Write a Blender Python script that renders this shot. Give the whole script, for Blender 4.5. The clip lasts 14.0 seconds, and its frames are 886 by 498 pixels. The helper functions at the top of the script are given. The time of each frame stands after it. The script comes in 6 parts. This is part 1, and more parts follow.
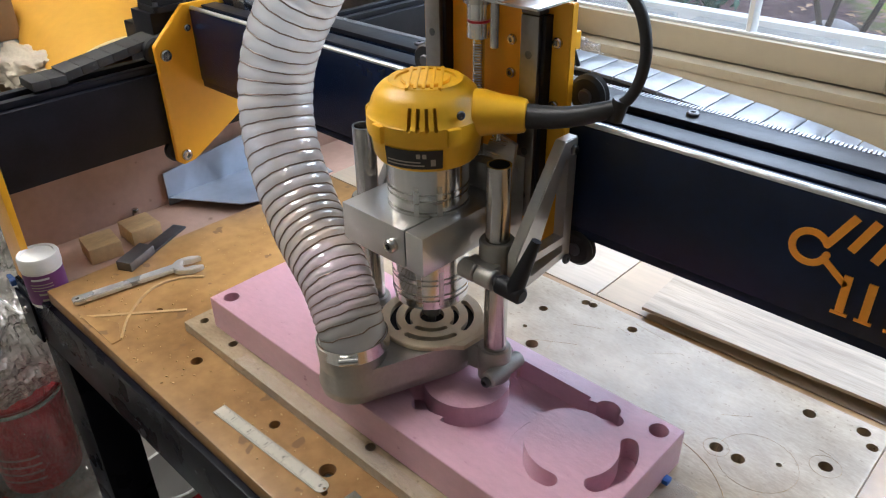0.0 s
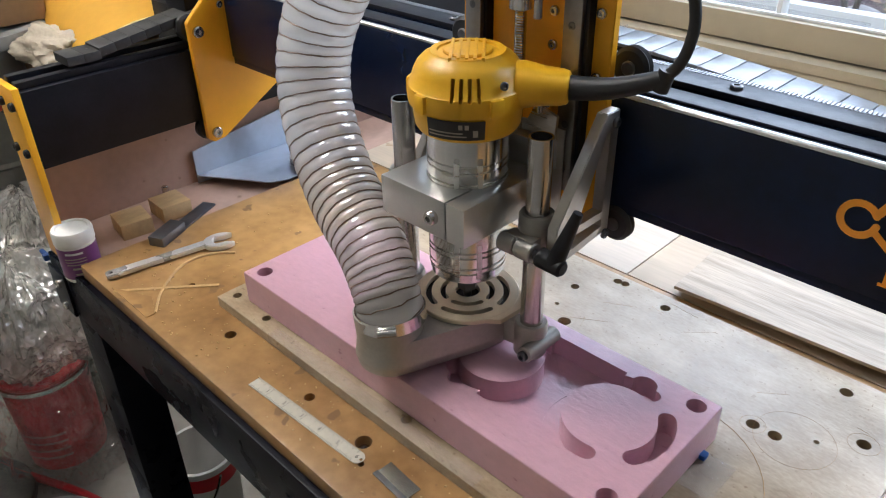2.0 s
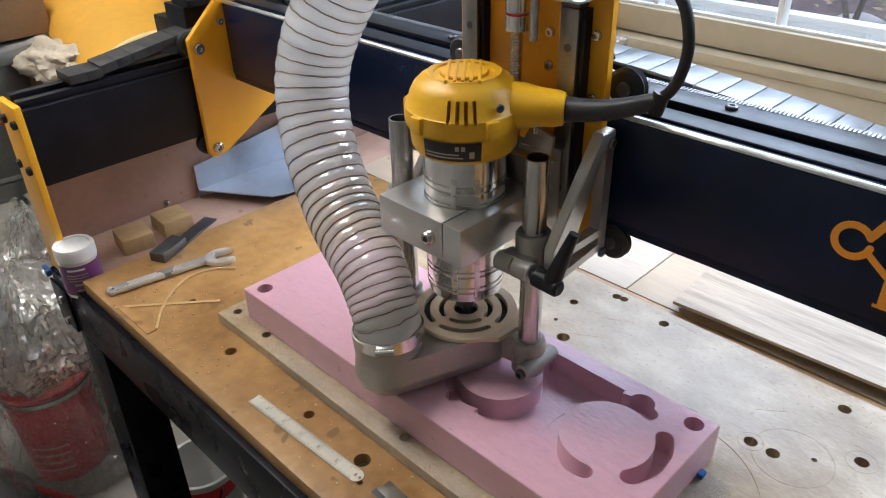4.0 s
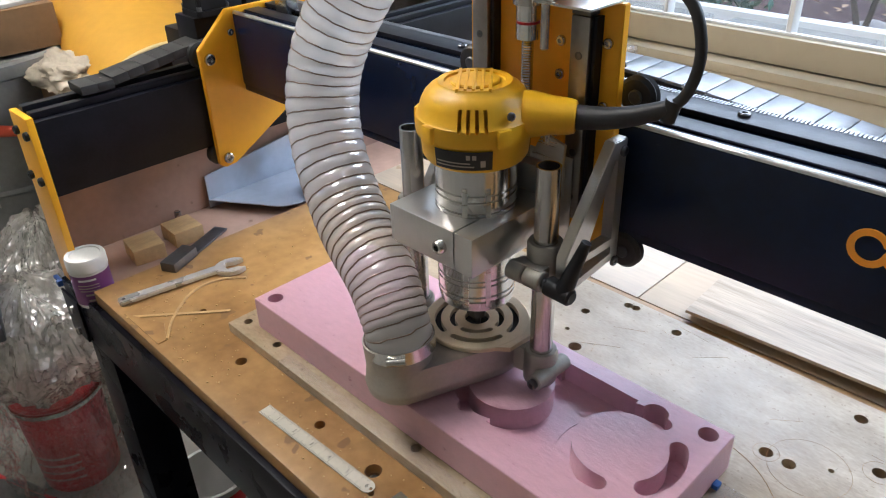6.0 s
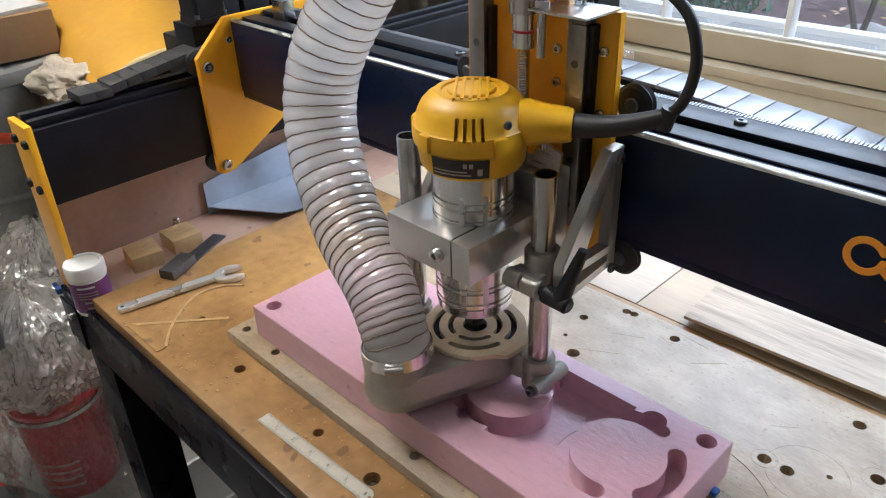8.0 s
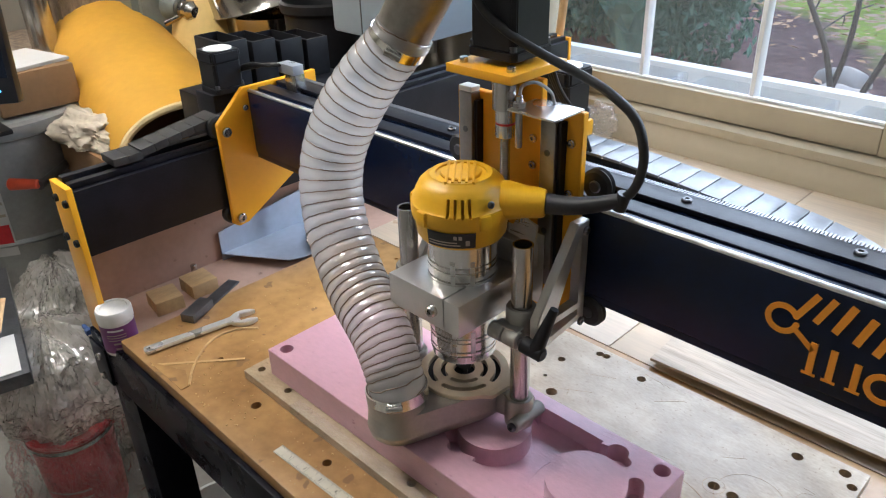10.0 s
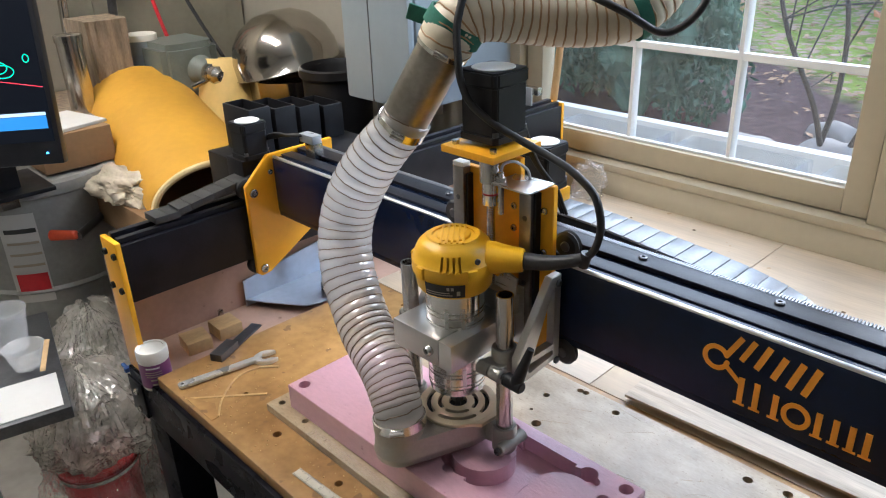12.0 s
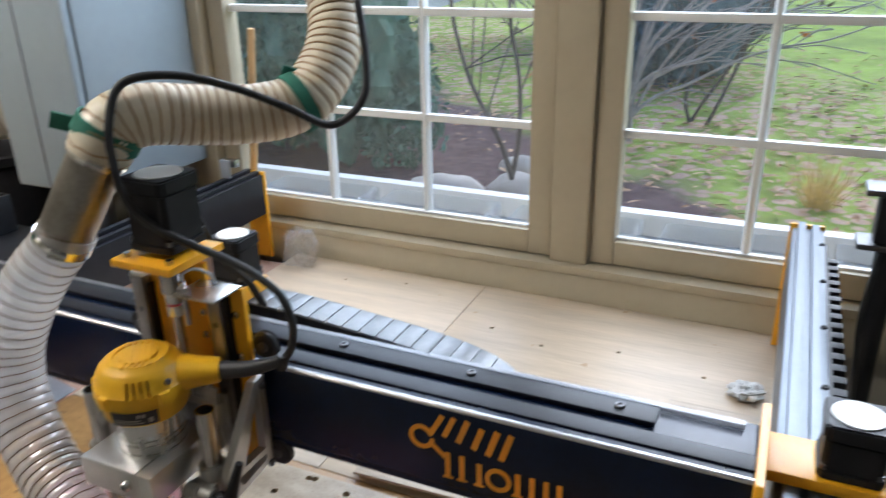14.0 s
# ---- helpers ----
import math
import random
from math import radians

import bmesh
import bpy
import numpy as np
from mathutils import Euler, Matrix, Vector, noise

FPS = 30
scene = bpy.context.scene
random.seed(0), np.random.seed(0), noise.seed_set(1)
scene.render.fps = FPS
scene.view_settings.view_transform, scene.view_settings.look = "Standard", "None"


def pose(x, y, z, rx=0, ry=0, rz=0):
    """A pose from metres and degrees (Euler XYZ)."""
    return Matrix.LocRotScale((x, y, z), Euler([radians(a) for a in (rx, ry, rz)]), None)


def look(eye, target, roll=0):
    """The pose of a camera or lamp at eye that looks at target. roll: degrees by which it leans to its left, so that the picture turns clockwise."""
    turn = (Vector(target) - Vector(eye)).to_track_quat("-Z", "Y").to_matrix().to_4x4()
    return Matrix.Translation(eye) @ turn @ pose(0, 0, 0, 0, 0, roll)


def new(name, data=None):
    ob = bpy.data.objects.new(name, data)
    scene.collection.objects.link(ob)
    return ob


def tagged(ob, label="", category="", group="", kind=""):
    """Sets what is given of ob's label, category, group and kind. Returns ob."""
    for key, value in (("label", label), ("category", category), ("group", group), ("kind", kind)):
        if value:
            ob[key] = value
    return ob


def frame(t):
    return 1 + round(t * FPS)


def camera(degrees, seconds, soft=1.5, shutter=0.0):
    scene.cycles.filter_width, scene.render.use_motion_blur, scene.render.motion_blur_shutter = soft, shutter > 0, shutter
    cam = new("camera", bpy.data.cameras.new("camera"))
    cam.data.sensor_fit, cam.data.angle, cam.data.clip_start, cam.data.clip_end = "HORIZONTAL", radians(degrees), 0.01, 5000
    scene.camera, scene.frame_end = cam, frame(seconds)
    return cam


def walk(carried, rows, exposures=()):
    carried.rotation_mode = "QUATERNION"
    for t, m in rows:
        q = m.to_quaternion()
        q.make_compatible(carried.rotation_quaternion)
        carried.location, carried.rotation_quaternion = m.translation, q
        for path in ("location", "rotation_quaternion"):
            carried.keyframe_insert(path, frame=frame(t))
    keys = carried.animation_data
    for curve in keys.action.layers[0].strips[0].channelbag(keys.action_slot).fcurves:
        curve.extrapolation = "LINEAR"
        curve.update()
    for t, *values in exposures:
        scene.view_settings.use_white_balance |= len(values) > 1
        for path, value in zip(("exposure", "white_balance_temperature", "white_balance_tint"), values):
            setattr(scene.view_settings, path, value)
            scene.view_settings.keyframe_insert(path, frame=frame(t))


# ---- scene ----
cam = camera(60.8, 14.0, soft=1.1, shutter=0.25)
PATH = [
    (0, (0.054, 0.21, 0.511), (-1.138, 1.444, -0.516), -1.0),
    (0.5, (0.05, 0.203, 0.506), (-1.145, 1.426, -0.531), -0.9),
    (1, (0.048, 0.195, 0.502), (-1.15, 1.408, -0.543), -0.9),
    (1.5, (0.047, 0.191, 0.497), (-1.16, 1.395, -0.548), -1.0),
    (2, (0.043, 0.19, 0.5), (-1.163, 1.389, -0.552), -1.1),
    (2.5, (0.045, 0.197, 0.502), (-1.164, 1.391, -0.552), -1.2),
    (5, (0.045, 0.195, 0.515), (-1.186, 1.394, -0.509), -1.7),
    (5.5, (0.045, 0.195, 0.514), (-1.194, 1.389, -0.505), -1.9),
    (6, (0.042, 0.196, 0.51), (-1.202, 1.387, -0.507), -2.0),
    (6.5, (0.039, 0.199, 0.511), (-1.205, 1.387, -0.509), -2.1),
    (7, (0.04, 0.2, 0.509), (-1.206, 1.389, -0.507), -2.2),
    (9.5, (0.068, 0.173, 0.563), (-1.183, 1.39, -0.413), -1.9),
    (10, (0.102, 0.144, 0.595), (-1.157, 1.374, -0.355), -1.8),
    (10.5, (0.142, 0.109, 0.625), (-1.133, 1.347, -0.293), -1.8),
    (11, (0.174, 0.081, 0.655), (-1.113, 1.327, -0.235), -1.8),
    (11.5, (0.201, 0.07, 0.666), (-1.101, 1.319, -0.197), -1.9),
    (12, (0.2, 0.073, 0.665), (-1.115, 1.322, -0.179), -2.0),
    (12.5, (0.194, 0.065, 0.664), (-1.112, 1.332, -0.166), -2.1),
    (13, (0.193, 0.065, 0.66), (-1.082, 1.369, -0.16), -2.3),
    (13.5, (0.197, 0.091, 0.67), (-0.925, 1.542, -0.129), -2.1),
    (14, (0.219, 0.132, 0.711), (-0.559, 1.809, -0.049), -1.2),
]
walk(cam, [(t, look(eye, target, roll)) for t, eye, target, roll in PATH], exposures=[(0, 1.55, 5400, 9), (13, 1.57, 5450, 9), (14, 1.25, 5500, 8)])

# ---- light ----
world = bpy.data.worlds.new("sky")
scene.world = world
world.use_nodes = True
wn = world.node_tree.nodes
sky = wn.new("ShaderNodeTexSky")
sky.sky_type, sky.sun_disc = "NISHITA", False
sky.sun_elevation, sky.sun_rotation = radians(40), radians(10)
sky.air_density, sky.dust_density, sky.ozone_density = 1.0, 1.5, 1.0
world.node_tree.links.new(sky.outputs[0], wn["Background"].inputs[0])
wn["Background"].inputs[1].default_value = 0.15
sun = new("sun", bpy.data.lights.new("sun", "SUN"))
sun.data.energy, sun.data.angle, sun.data.color = 1.0, radians(55), (0.94, 0.97, 1.0)
sun.matrix_world = look((1.2, 7, 5.2), (0, 1, 0))
sky_in = new("window_skylight", bpy.data.lights.new("window_skylight", "AREA"))
sky_in.data.shape, sky_in.data.size, sky_in.data.size_y = "RECTANGLE", 1.74, 0.82
sky_in.data.energy, sky_in.data.color = 12, (0.93, 0.97, 1.0)
sky_in.matrix_world = look((-0.16, 1.70, 1.13), (-0.2, 0.5, 0.92))


# ---- materials ----
def mat(name, base, rough=0.5, metal=0.0, var=0.12, scale=25.0, bump=0.05, other=None, stretch=(1, 1, 1), alpha=1.0, trans=0.0, speck=None, coat=0.0, spec=0.5):
    m = bpy.data.materials.new(name)
    m.use_nodes = True
    n, l = m.node_tree.nodes, m.node_tree.links
    b = n["Principled BSDF"]
    b.inputs["Metallic"].default_value = metal
    b.inputs["Alpha"].default_value = alpha
    b.inputs["Transmission Weight"].default_value = trans
    b.inputs["Coat Weight"].default_value = coat
    b.inputs["Specular IOR Level"].default_value = spec
    tc, mp = n.new("ShaderNodeTexCoord"), n.new("ShaderNodeMapping")
    mp.inputs["Scale"].default_value = stretch
    l.new(tc.outputs["Object"], mp.inputs[0])
    big, fine = n.new("ShaderNodeTexNoise"), n.new("ShaderNodeTexNoise")
    for node, sc, det in ((big, scale, 4), (fine, scale * 9, 3)):
        node.inputs["Scale"].default_value, node.inputs["Detail"].default_value = sc, det
        l.new(mp.outputs[0], node.inputs["Vector"])
    mixed = n.new("ShaderNodeMath")
    mixed.operation = "MULTIPLY_ADD"
    l.new(fine.outputs[0], mixed.inputs[0])
    mixed.inputs[1].default_value = 0.4
    l.new(big.outputs[0], mixed.inputs[2])
    ramp = n.new("ShaderNodeValToRGB")
    ramp.color_ramp.elements[0].position, ramp.color_ramp.elements[1].position = 0.5, 0.9
    lo = [max(0, c * (1 - var)) for c in base]
    hi = other or [min(1, c * (1 + var)) for c in base]
    ramp.color_ramp.elements[0].color, ramp.color_ramp.elements[1].color = (*lo, 1), (*hi, 1)
    l.new(mixed.outputs[0], ramp.inputs[0])
    col = ramp.outputs[0]
    if speck:
        spot, cut, mx = n.new("ShaderNodeTexNoise"), n.new("ShaderNodeValToRGB"), n.new("ShaderNodeMix")
        spot.inputs["Scale"].default_value, spot.inputs["Detail"].default_value = speck[1], 2
        l.new(tc.outputs["Object"], spot.inputs["Vector"])
        cut.color_ramp.elements[0].position, cut.color_ramp.elements[1].position = speck[2], speck[2] + 0.04
        l.new(spot.outputs[0], cut.inputs[0])
        mx.data_type = "RGBA"
        l.new(cut.outputs[0], mx.inputs[0]), l.new(col, mx.inputs[6])
        mx.inputs[7].default_value = (*speck[0], 1)
        col = mx.outputs[2]
    l.new(col, b.inputs["Base Color"])
    rr = n.new("ShaderNodeMapRange")
    rr.inputs[3].default_value, rr.inputs[4].default_value = max(0.02, rough * 0.8), min(1, rough * 1.2)
    l.new(big.outputs[0], rr.inputs[0]), l.new(rr.outputs[0], b.inputs["Roughness"])
    if bump:
        bp = n.new("ShaderNodeBump")
        bp.inputs["Strength"].default_value, bp.inputs["Distance"].default_value = bump, 0.002
        l.new(mixed.outputs[0], bp.inputs["Height"]), l.new(bp.outputs[0], b.inputs["Normal"])
    return m


def glow(name, color, strength):
    m = bpy.data.materials.new(name)
    m.use_nodes = True
    b = m.node_tree.nodes["Principled BSDF"]
    b.inputs["Base Color"].default_value = (*color, 1)
    b.inputs["Emission Color"].default_value = (*color, 1)
    b.inputs["Emission Strength"].default_value = strength
    b.inputs["Specular IOR Level"].default_value = 0.15
    return m


MDF = mat("honey_hardboard", (0.33, 0.168, 0.048), 0.38, var=0.30, scale=7, bump=0.14, other=(0.45, 0.26, 0.09), speck=((0.20, 0.105, 0.04), 42, 0.655), coat=0.1)
BOARD = mat("worn_spoilboard", (0.33, 0.24, 0.14), 0.38, var=0.22, scale=26, bump=0.2, other=(0.44, 0.345, 0.225), stretch=(0.7, 1.4, 1), speck=((0.25, 0.175, 0.10), 170, 0.66))
PLY = mat("pale_plywood", (0.51, 0.41, 0.295), 0.42, var=0.14, scale=6, bump=0.08, other=(0.60, 0.48, 0.34), stretch=(0.35, 3.5, 1), speck=((0.42, 0.29, 0.17), 30, 0.72))
PLYX = mat("thin_plywood", (0.46, 0.36, 0.255), 0.55, var=0.18, scale=16, bump=0.12, other=(0.66, 0.56, 0.43), stretch=(0.35, 5, 1))
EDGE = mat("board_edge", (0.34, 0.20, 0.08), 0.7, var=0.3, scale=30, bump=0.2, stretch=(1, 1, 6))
SIDE = mat("brown_hardboard", (0.44, 0.285, 0.21), 0.6, var=0.12, scale=10, bump=0.04, speck=((0.25, 0.15, 0.10), 35, 0.7))
FOAM = mat("pink_foam", (0.62, 0.37, 0.445), 0.30, spec=0.8, var=0.045, scale=150, bump=0.22, stretch=(0.6, 1.5, 1))
YEL = mat("yellow_paint", (0.86, 0.41, 0.006), 0.34, var=0.05, scale=12, bump=0.03, coat=0.08)
YTOOL = mat("yellow_plastic", (0.80, 0.44, 0.005), 0.42, var=0.05, scale=20, bump=0.05)
YEL2 = mat("yellow_shell", (0.62, 0.33, 0.03), 0.55, var=0.08, scale=5, bump=0.05)
CREAMF = mat("pale_yellow_foam", (0.72, 0.58, 0.30), 0.8, var=0.1, scale=20, bump=0.2)
BLK = mat("black_powder_coat", (0.010, 0.010, 0.014), 0.38, spec=0.26, var=0.3, scale=30, bump=0.12, speck=((0.22, 0.2, 0.18), 130, 0.80))
TABLEM = mat("black_table_paint", (0.005, 0.005, 0.008), 0.28, spec=0.06, var=0.3, scale=20, bump=0.04, speck=((0.06, 0.055, 0.05), 90, 0.80))
GROUNDST = mat("ground_rail_steel", (0.30, 0.28, 0.26), 0.3, 1.0, var=0.15, scale=20, bump=0.02)
BLKG = mat("black_gloss_metal", (0.004, 0.0095, 0.031), 0.25, var=0.25, scale=14, bump=0.02, spec=0.3, speck=((0.05, 0.05, 0.055), 60, 0.78))
RUB = mat("black_rubber", (0.015, 0.015, 0.016), 0.5, var=0.3, scale=40, bump=0.08)
PLAS = mat("black_plastic", (0.012, 0.012, 0.014), 0.45, spec=0.32, var=0.25, scale=40, bump=0.06)
CHAINB = mat("dusty_black_chain", (0.028, 0.027, 0.026), 0.5, var=0.3, scale=30, bump=0.06, speck=((0.16, 0.14, 0.12), 150, 0.74))
VRAIL = mat("bright_v_rail_steel", (0.62, 0.62, 0.62), 0.30, 1.0, var=0.08, scale=30, bump=0.01)
RACKM = mat("worn_rack_steel", (0.30, 0.30, 0.31), 0.4, 0.8, var=0.2, scale=30, bump=0.05)
# black plastic link tops, with the window's reflection put into the base colour as grey
CHAINSHEEN = mat("chain_plastic_sheen", (0.21, 0.225, 0.245), 0.3, var=0.2, scale=20, bump=0.05)
ALU = mat("brushed_aluminium", (0.66, 0.65, 0.63), 0.28, 1.0, var=0.06, scale=14, bump=0.05, stretch=(1, 1, 14))
ALUC = mat("cast_aluminium", (0.44, 0.42, 0.38), 0.47, 0.85, var=0.10, scale=30, bump=0.12)
ALUM = mat("machined_aluminium", (0.70, 0.69, 0.68), 0.30, 1.0, var=0.03, scale=60, bump=0.015)
ALUB = mat("bead_blasted_aluminium", (0.60, 0.58, 0.55), 0.40, 0.9, var=0.08, scale=30, bump=0.08)
ALUP = mat("polished_aluminium", (0.78, 0.77, 0.75), 0.16, 1.0, var=0.05, scale=14, bump=0.02, stretch=(1, 1, 10))
STEEL = mat("bright_steel", (0.55, 0.53, 0.50), 0.22, 1.0, var=0.1, scale=30, bump=0.02)
PIPE = mat("galvanised_pipe", (0.31, 0.29, 0.26), 0.36, 1.0, var=0.22, scale=18, bump=0.05)
DARKST = mat("dark_steel", (0.14, 0.14, 0.145), 0.40, 0.9, var=0.2, scale=25, bump=0.05)
ZINC = mat("blue_grey_sheet", (0.44, 0.47, 0.52), 0.32, 0.55, var=0.10, scale=9, bump=0.03)
TANPL = mat("tan_slotted_plate", (0.70, 0.58, 0.40), 0.36, 0.35, var=0.06, scale=20, bump=0.03)


def film_mat(name, color, clear, rough, bump_scale=60.0, bump=0.2, cells=False, gloss=(0.06, 0.5)):
    """Thin milky plastic film: part see-through, part light scattered both ways, with a clear gloss."""
    m = bpy.data.materials.new(name)
    m.use_nodes = True
    n, l = m.node_tree.nodes, m.node_tree.links
    n.remove(n["Principled BSDF"])
    tc = n.new("ShaderNodeTexCoord")
    tex = n.new("ShaderNodeTexVoronoi" if cells else "ShaderNodeTexNoise")
    tex.inputs["Scale"].default_value = bump_scale
    l.new(tc.outputs["Object"], tex.inputs["Vector"])
    bp = n.new("ShaderNodeBump")
    bp.inputs["Strength"].default_value, bp.inputs["Distance"].default_value = bump, 0.004
    l.new(tex.outputs[0], bp.inputs["Height"])
    haze, share = n.new("ShaderNodeTexNoise"), n.new("ShaderNodeMapRange")
    haze.inputs["Scale"].default_value = 14
    l.new(tc.outputs["Object"], haze.inputs["Vector"]), l.new(haze.outputs[0], share.inputs[0])
    share.inputs[3].default_value, share.inputs[4].default_value = 1 - clear - 0.12, 1 - clear + 0.12
    dif, tra, gls, see = (n.new("ShaderNodeBsdf" + k) for k in ("Diffuse", "Translucent", "Glossy", "Transparent"))
    for q in (dif, tra):
        q.inputs["Color"].default_value = (*color, 1)
        l.new(bp.outputs[0], q.inputs["Normal"])
    gls.inputs["Roughness"].default_value = rough
    l.new(bp.outputs[0], gls.inputs["Normal"])
    milk, skin, top = (n.new("ShaderNodeMixShader") for _ in range(3))
    milk.inputs[0].default_value = 0.5
    l.new(dif.outputs[0], milk.inputs[1]), l.new(tra.outputs[0], milk.inputs[2])
    l.new(share.outputs[0], skin.inputs[0]), l.new(see.outputs[0], skin.inputs[1]), l.new(milk.outputs[0], skin.inputs[2])
    lw, gain = n.new("ShaderNodeLayerWeight"), n.new("ShaderNodeMapRange")
    lw.inputs["Blend"].default_value = 0.25
    l.new(bp.outputs[0], lw.inputs["Normal"]), l.new(lw.outputs["Facing"], gain.inputs[0])
    gain.inputs[3].default_value, gain.inputs[4].default_value = gloss
    l.new(gain.outputs[0], top.inputs[0]), l.new(skin.outputs[0], top.inputs[1]), l.new(gls.outputs[0], top.inputs[2])
    l.new(top.outputs[0], n["Material Output"].inputs[0])
    return m


CLEAR = film_mat("clear_hose_film", (0.90, 0.88, 0.86), 0.47, 0.10, 90, 0.15, gloss=(0.06, 0.5))
CREAM = mat("cream_hose_film", (0.78, 0.70, 0.54), 0.3, var=0.08, scale=20, bump=0.08, alpha=0.9)
WIRE = mat("hose_wire", (0.17, 0.12, 0.085), 0.4, 0.5, var=0.15, scale=40, bump=0)
WIREB = mat("brown_hose_wire", (0.36, 0.22, 0.10), 0.5, var=0.15, scale=40, bump=0)
VEL = mat("green_fabric_strap", (0.035, 0.16, 0.11), 0.9, var=0.2, scale=60, bump=0.4)
WHITE = mat("white_sticker", (0.78, 0.77, 0.73), 0.45, var=0.06, scale=40, bump=0.02)
LIDM = mat("white_lid", (0.80, 0.77, 0.70), 0.4, var=0.05, scale=20, bump=0.02)
PURP = mat("purple_label", (0.17, 0.045, 0.16), 0.4, var=0.1, scale=20, bump=0.02)
LBLK = mat("black_label", (0.025, 0.022, 0.02), 0.35, var=0.15, scale=60, bump=0)
LTXT = mat("grey_print", (0.42, 0.36, 0.28), 0.5, var=0.05, scale=60, bump=0)
BTXT = mat("black_print", (0.03, 0.03, 0.03), 0.5, var=0.05, scale=60, bump=0)
LOGO = mat("orange_logo", (0.72, 0.28, 0.012), 0.45, var=0.08, scale=40, bump=0.02)
RED = mat("red_paint", (0.55, 0.018, 0.028), 0.35, var=0.15, scale=14, bump=0.03)
REDP = mat("orange_red_plastic", (0.62, 0.07, 0.02), 0.4, var=0.1, scale=20, bump=0.02)
WOODB = mat("wood_block", (0.50, 0.33, 0.15), 0.6, var=0.2, scale=14, bump=0.15, stretch=(6, 1, 1))
RULE = mat("ruler_steel", (0.60, 0.57, 0.50), 0.38, 0.35, var=0.08, scale=30, bump=0.02)
WRAP = film_mat("bubble_wrap", (0.94, 0.89, 0.80), 0.40, 0.16, 85, 1.0, True, (0.22, 0.8))
WRAPT = film_mat("thin_bubble_wrap", (0.94, 0.89, 0.80), 0.925, 0.14, 85, 1.0, True, (0.10, 0.7))
TAPE = mat("clear_tape", (0.75, 0.77, 0.80), 0.08, var=0.1, scale=40, bump=0.4, alpha=0.07, coat=0.6)
DRUM = mat("grey_drum_paint", (0.30, 0.30, 0.285), 0.38, 0.2, var=0.15, scale=9, bump=0.04)
CHROME = mat("stainless_bowl", (0.42, 0.39, 0.35), 0.14, 1.0, var=0.06, scale=6, bump=0.01)
BLUEP = mat("blue_grey_panel", (0.30, 0.35, 0.385), 0.5, var=0.05, scale=5, bump=0.02)
CARD = mat("cardboard", (0.27, 0.165, 0.08), 0.8, var=0.12, scale=8, bump=0.06)
PAPER = mat("white_paper", (0.60, 0.59, 0.57), 0.8, var=0.03, scale=10, bump=0.02)
CLOTH = mat("canvas_rag", (0.56, 0.49, 0.38), 0.95, var=0.15, scale=14, bump=0.5)
WALL = mat("cream_wall_paint", (0.37, 0.34, 0.275), 0.7, var=0.05, scale=4, bump=0.04)
TRIM = mat("cream_window_paint", (0.41, 0.355, 0.25), 0.42, var=0.05, scale=6, bump=0.04)
WTRIM = mat("white_window_bar", (0.74, 0.74, 0.72), 0.4, var=0.04, scale=8, bump=0.02)
CEIL = mat("ceiling_paint", (0.62, 0.60, 0.56), 0.8, var=0.04, scale=3, bump=0.04)
CONC = mat("concrete_floor", (0.30, 0.28, 0.25), 0.7, var=0.2, scale=3, bump=0.1)
GREENT = mat("grey_green_machine", (0.17, 0.19, 0.17), 0.45, var=0.12, scale=20, bump=0.05)
OLDWD = mat("weathered_timber", (0.24, 0.185, 0.13), 0.85, var=0.35, scale=12, bump=0.5, stretch=(5, 5, 1))
GLASS = mat("window_glass", (0.95, 0.97, 0.97), 0.03, var=0.0, bump=0, alpha=0.055)
TRAYM = mat("clear_tray_plastic", (0.75, 0.80, 0.84), 0.1, var=0.03, bump=0.05, alpha=0.16)
CUPM = mat("clear_plastic_cup", (0.85, 0.85, 0.85), 0.12, var=0.03, bump=0.05, alpha=0.28)
BARK = mat("bark", (0.10, 0.08, 0.065), 0.9, var=0.3, scale=20, bump=0.5)
WRENCHM = mat("plated_wrench", (0.72, 0.72, 0.70), 0.28, 0.65, var=0.08, scale=20, bump=0.03)
EVERG = mat("dark_evergreen_leaf", (0.10, 0.20, 0.135), 0.7, var=0.5, scale=9, bump=0.1, other=(0.16, 0.28, 0.20), spec=0.15)
SPRUCE = mat("blue_spruce_needles", (0.10, 0.14, 0.15), 0.75, var=0.4, scale=6, bump=0.1)
ORLEAF = mat("orange_leaf", (0.50, 0.17, 0.04), 0.7, var=0.3, scale=20, bump=0.1)
TANLEAF = mat("dry_leaf", (0.50, 0.29, 0.15), 0.8, var=0.4, scale=14, bump=0.1, other=(0.70, 0.47, 0.30), spec=0.1)
STONE = mat("garden_stone", (0.48, 0.43, 0.37), 0.85, var=0.15, scale=6, bump=0.3)
GRASSY = mat("ornamental_grass", (0.62, 0.45, 0.16), 0.8, var=0.25, scale=30, bump=0.1)
SIDING = mat("grey_siding", (0.36, 0.37, 0.38), 0.7, var=0.06, scale=4, bump=0.04)


# ---- mesh tools ----
ORG = {}


def thing(name, origin, label, category, group="", kind=""):
    ob = new(name)
    ob.location = origin
    ob.empty_display_size = 0.02
    ORG[ob.name] = Vector(origin)
    return tagged(ob, label, category, group, kind)


def finish(bm, name, material, smooth=35):
    bmesh.ops.recalc_face_normals(bm, faces=bm.faces)
    me = bpy.data.meshes.new(name)
    bm.to_mesh(me)
    bm.free()
    me.materials.append(material)
    if smooth:
        me.shade_smooth()
        me.set_sharp_from_angle(angle=radians(smooth))
    return me


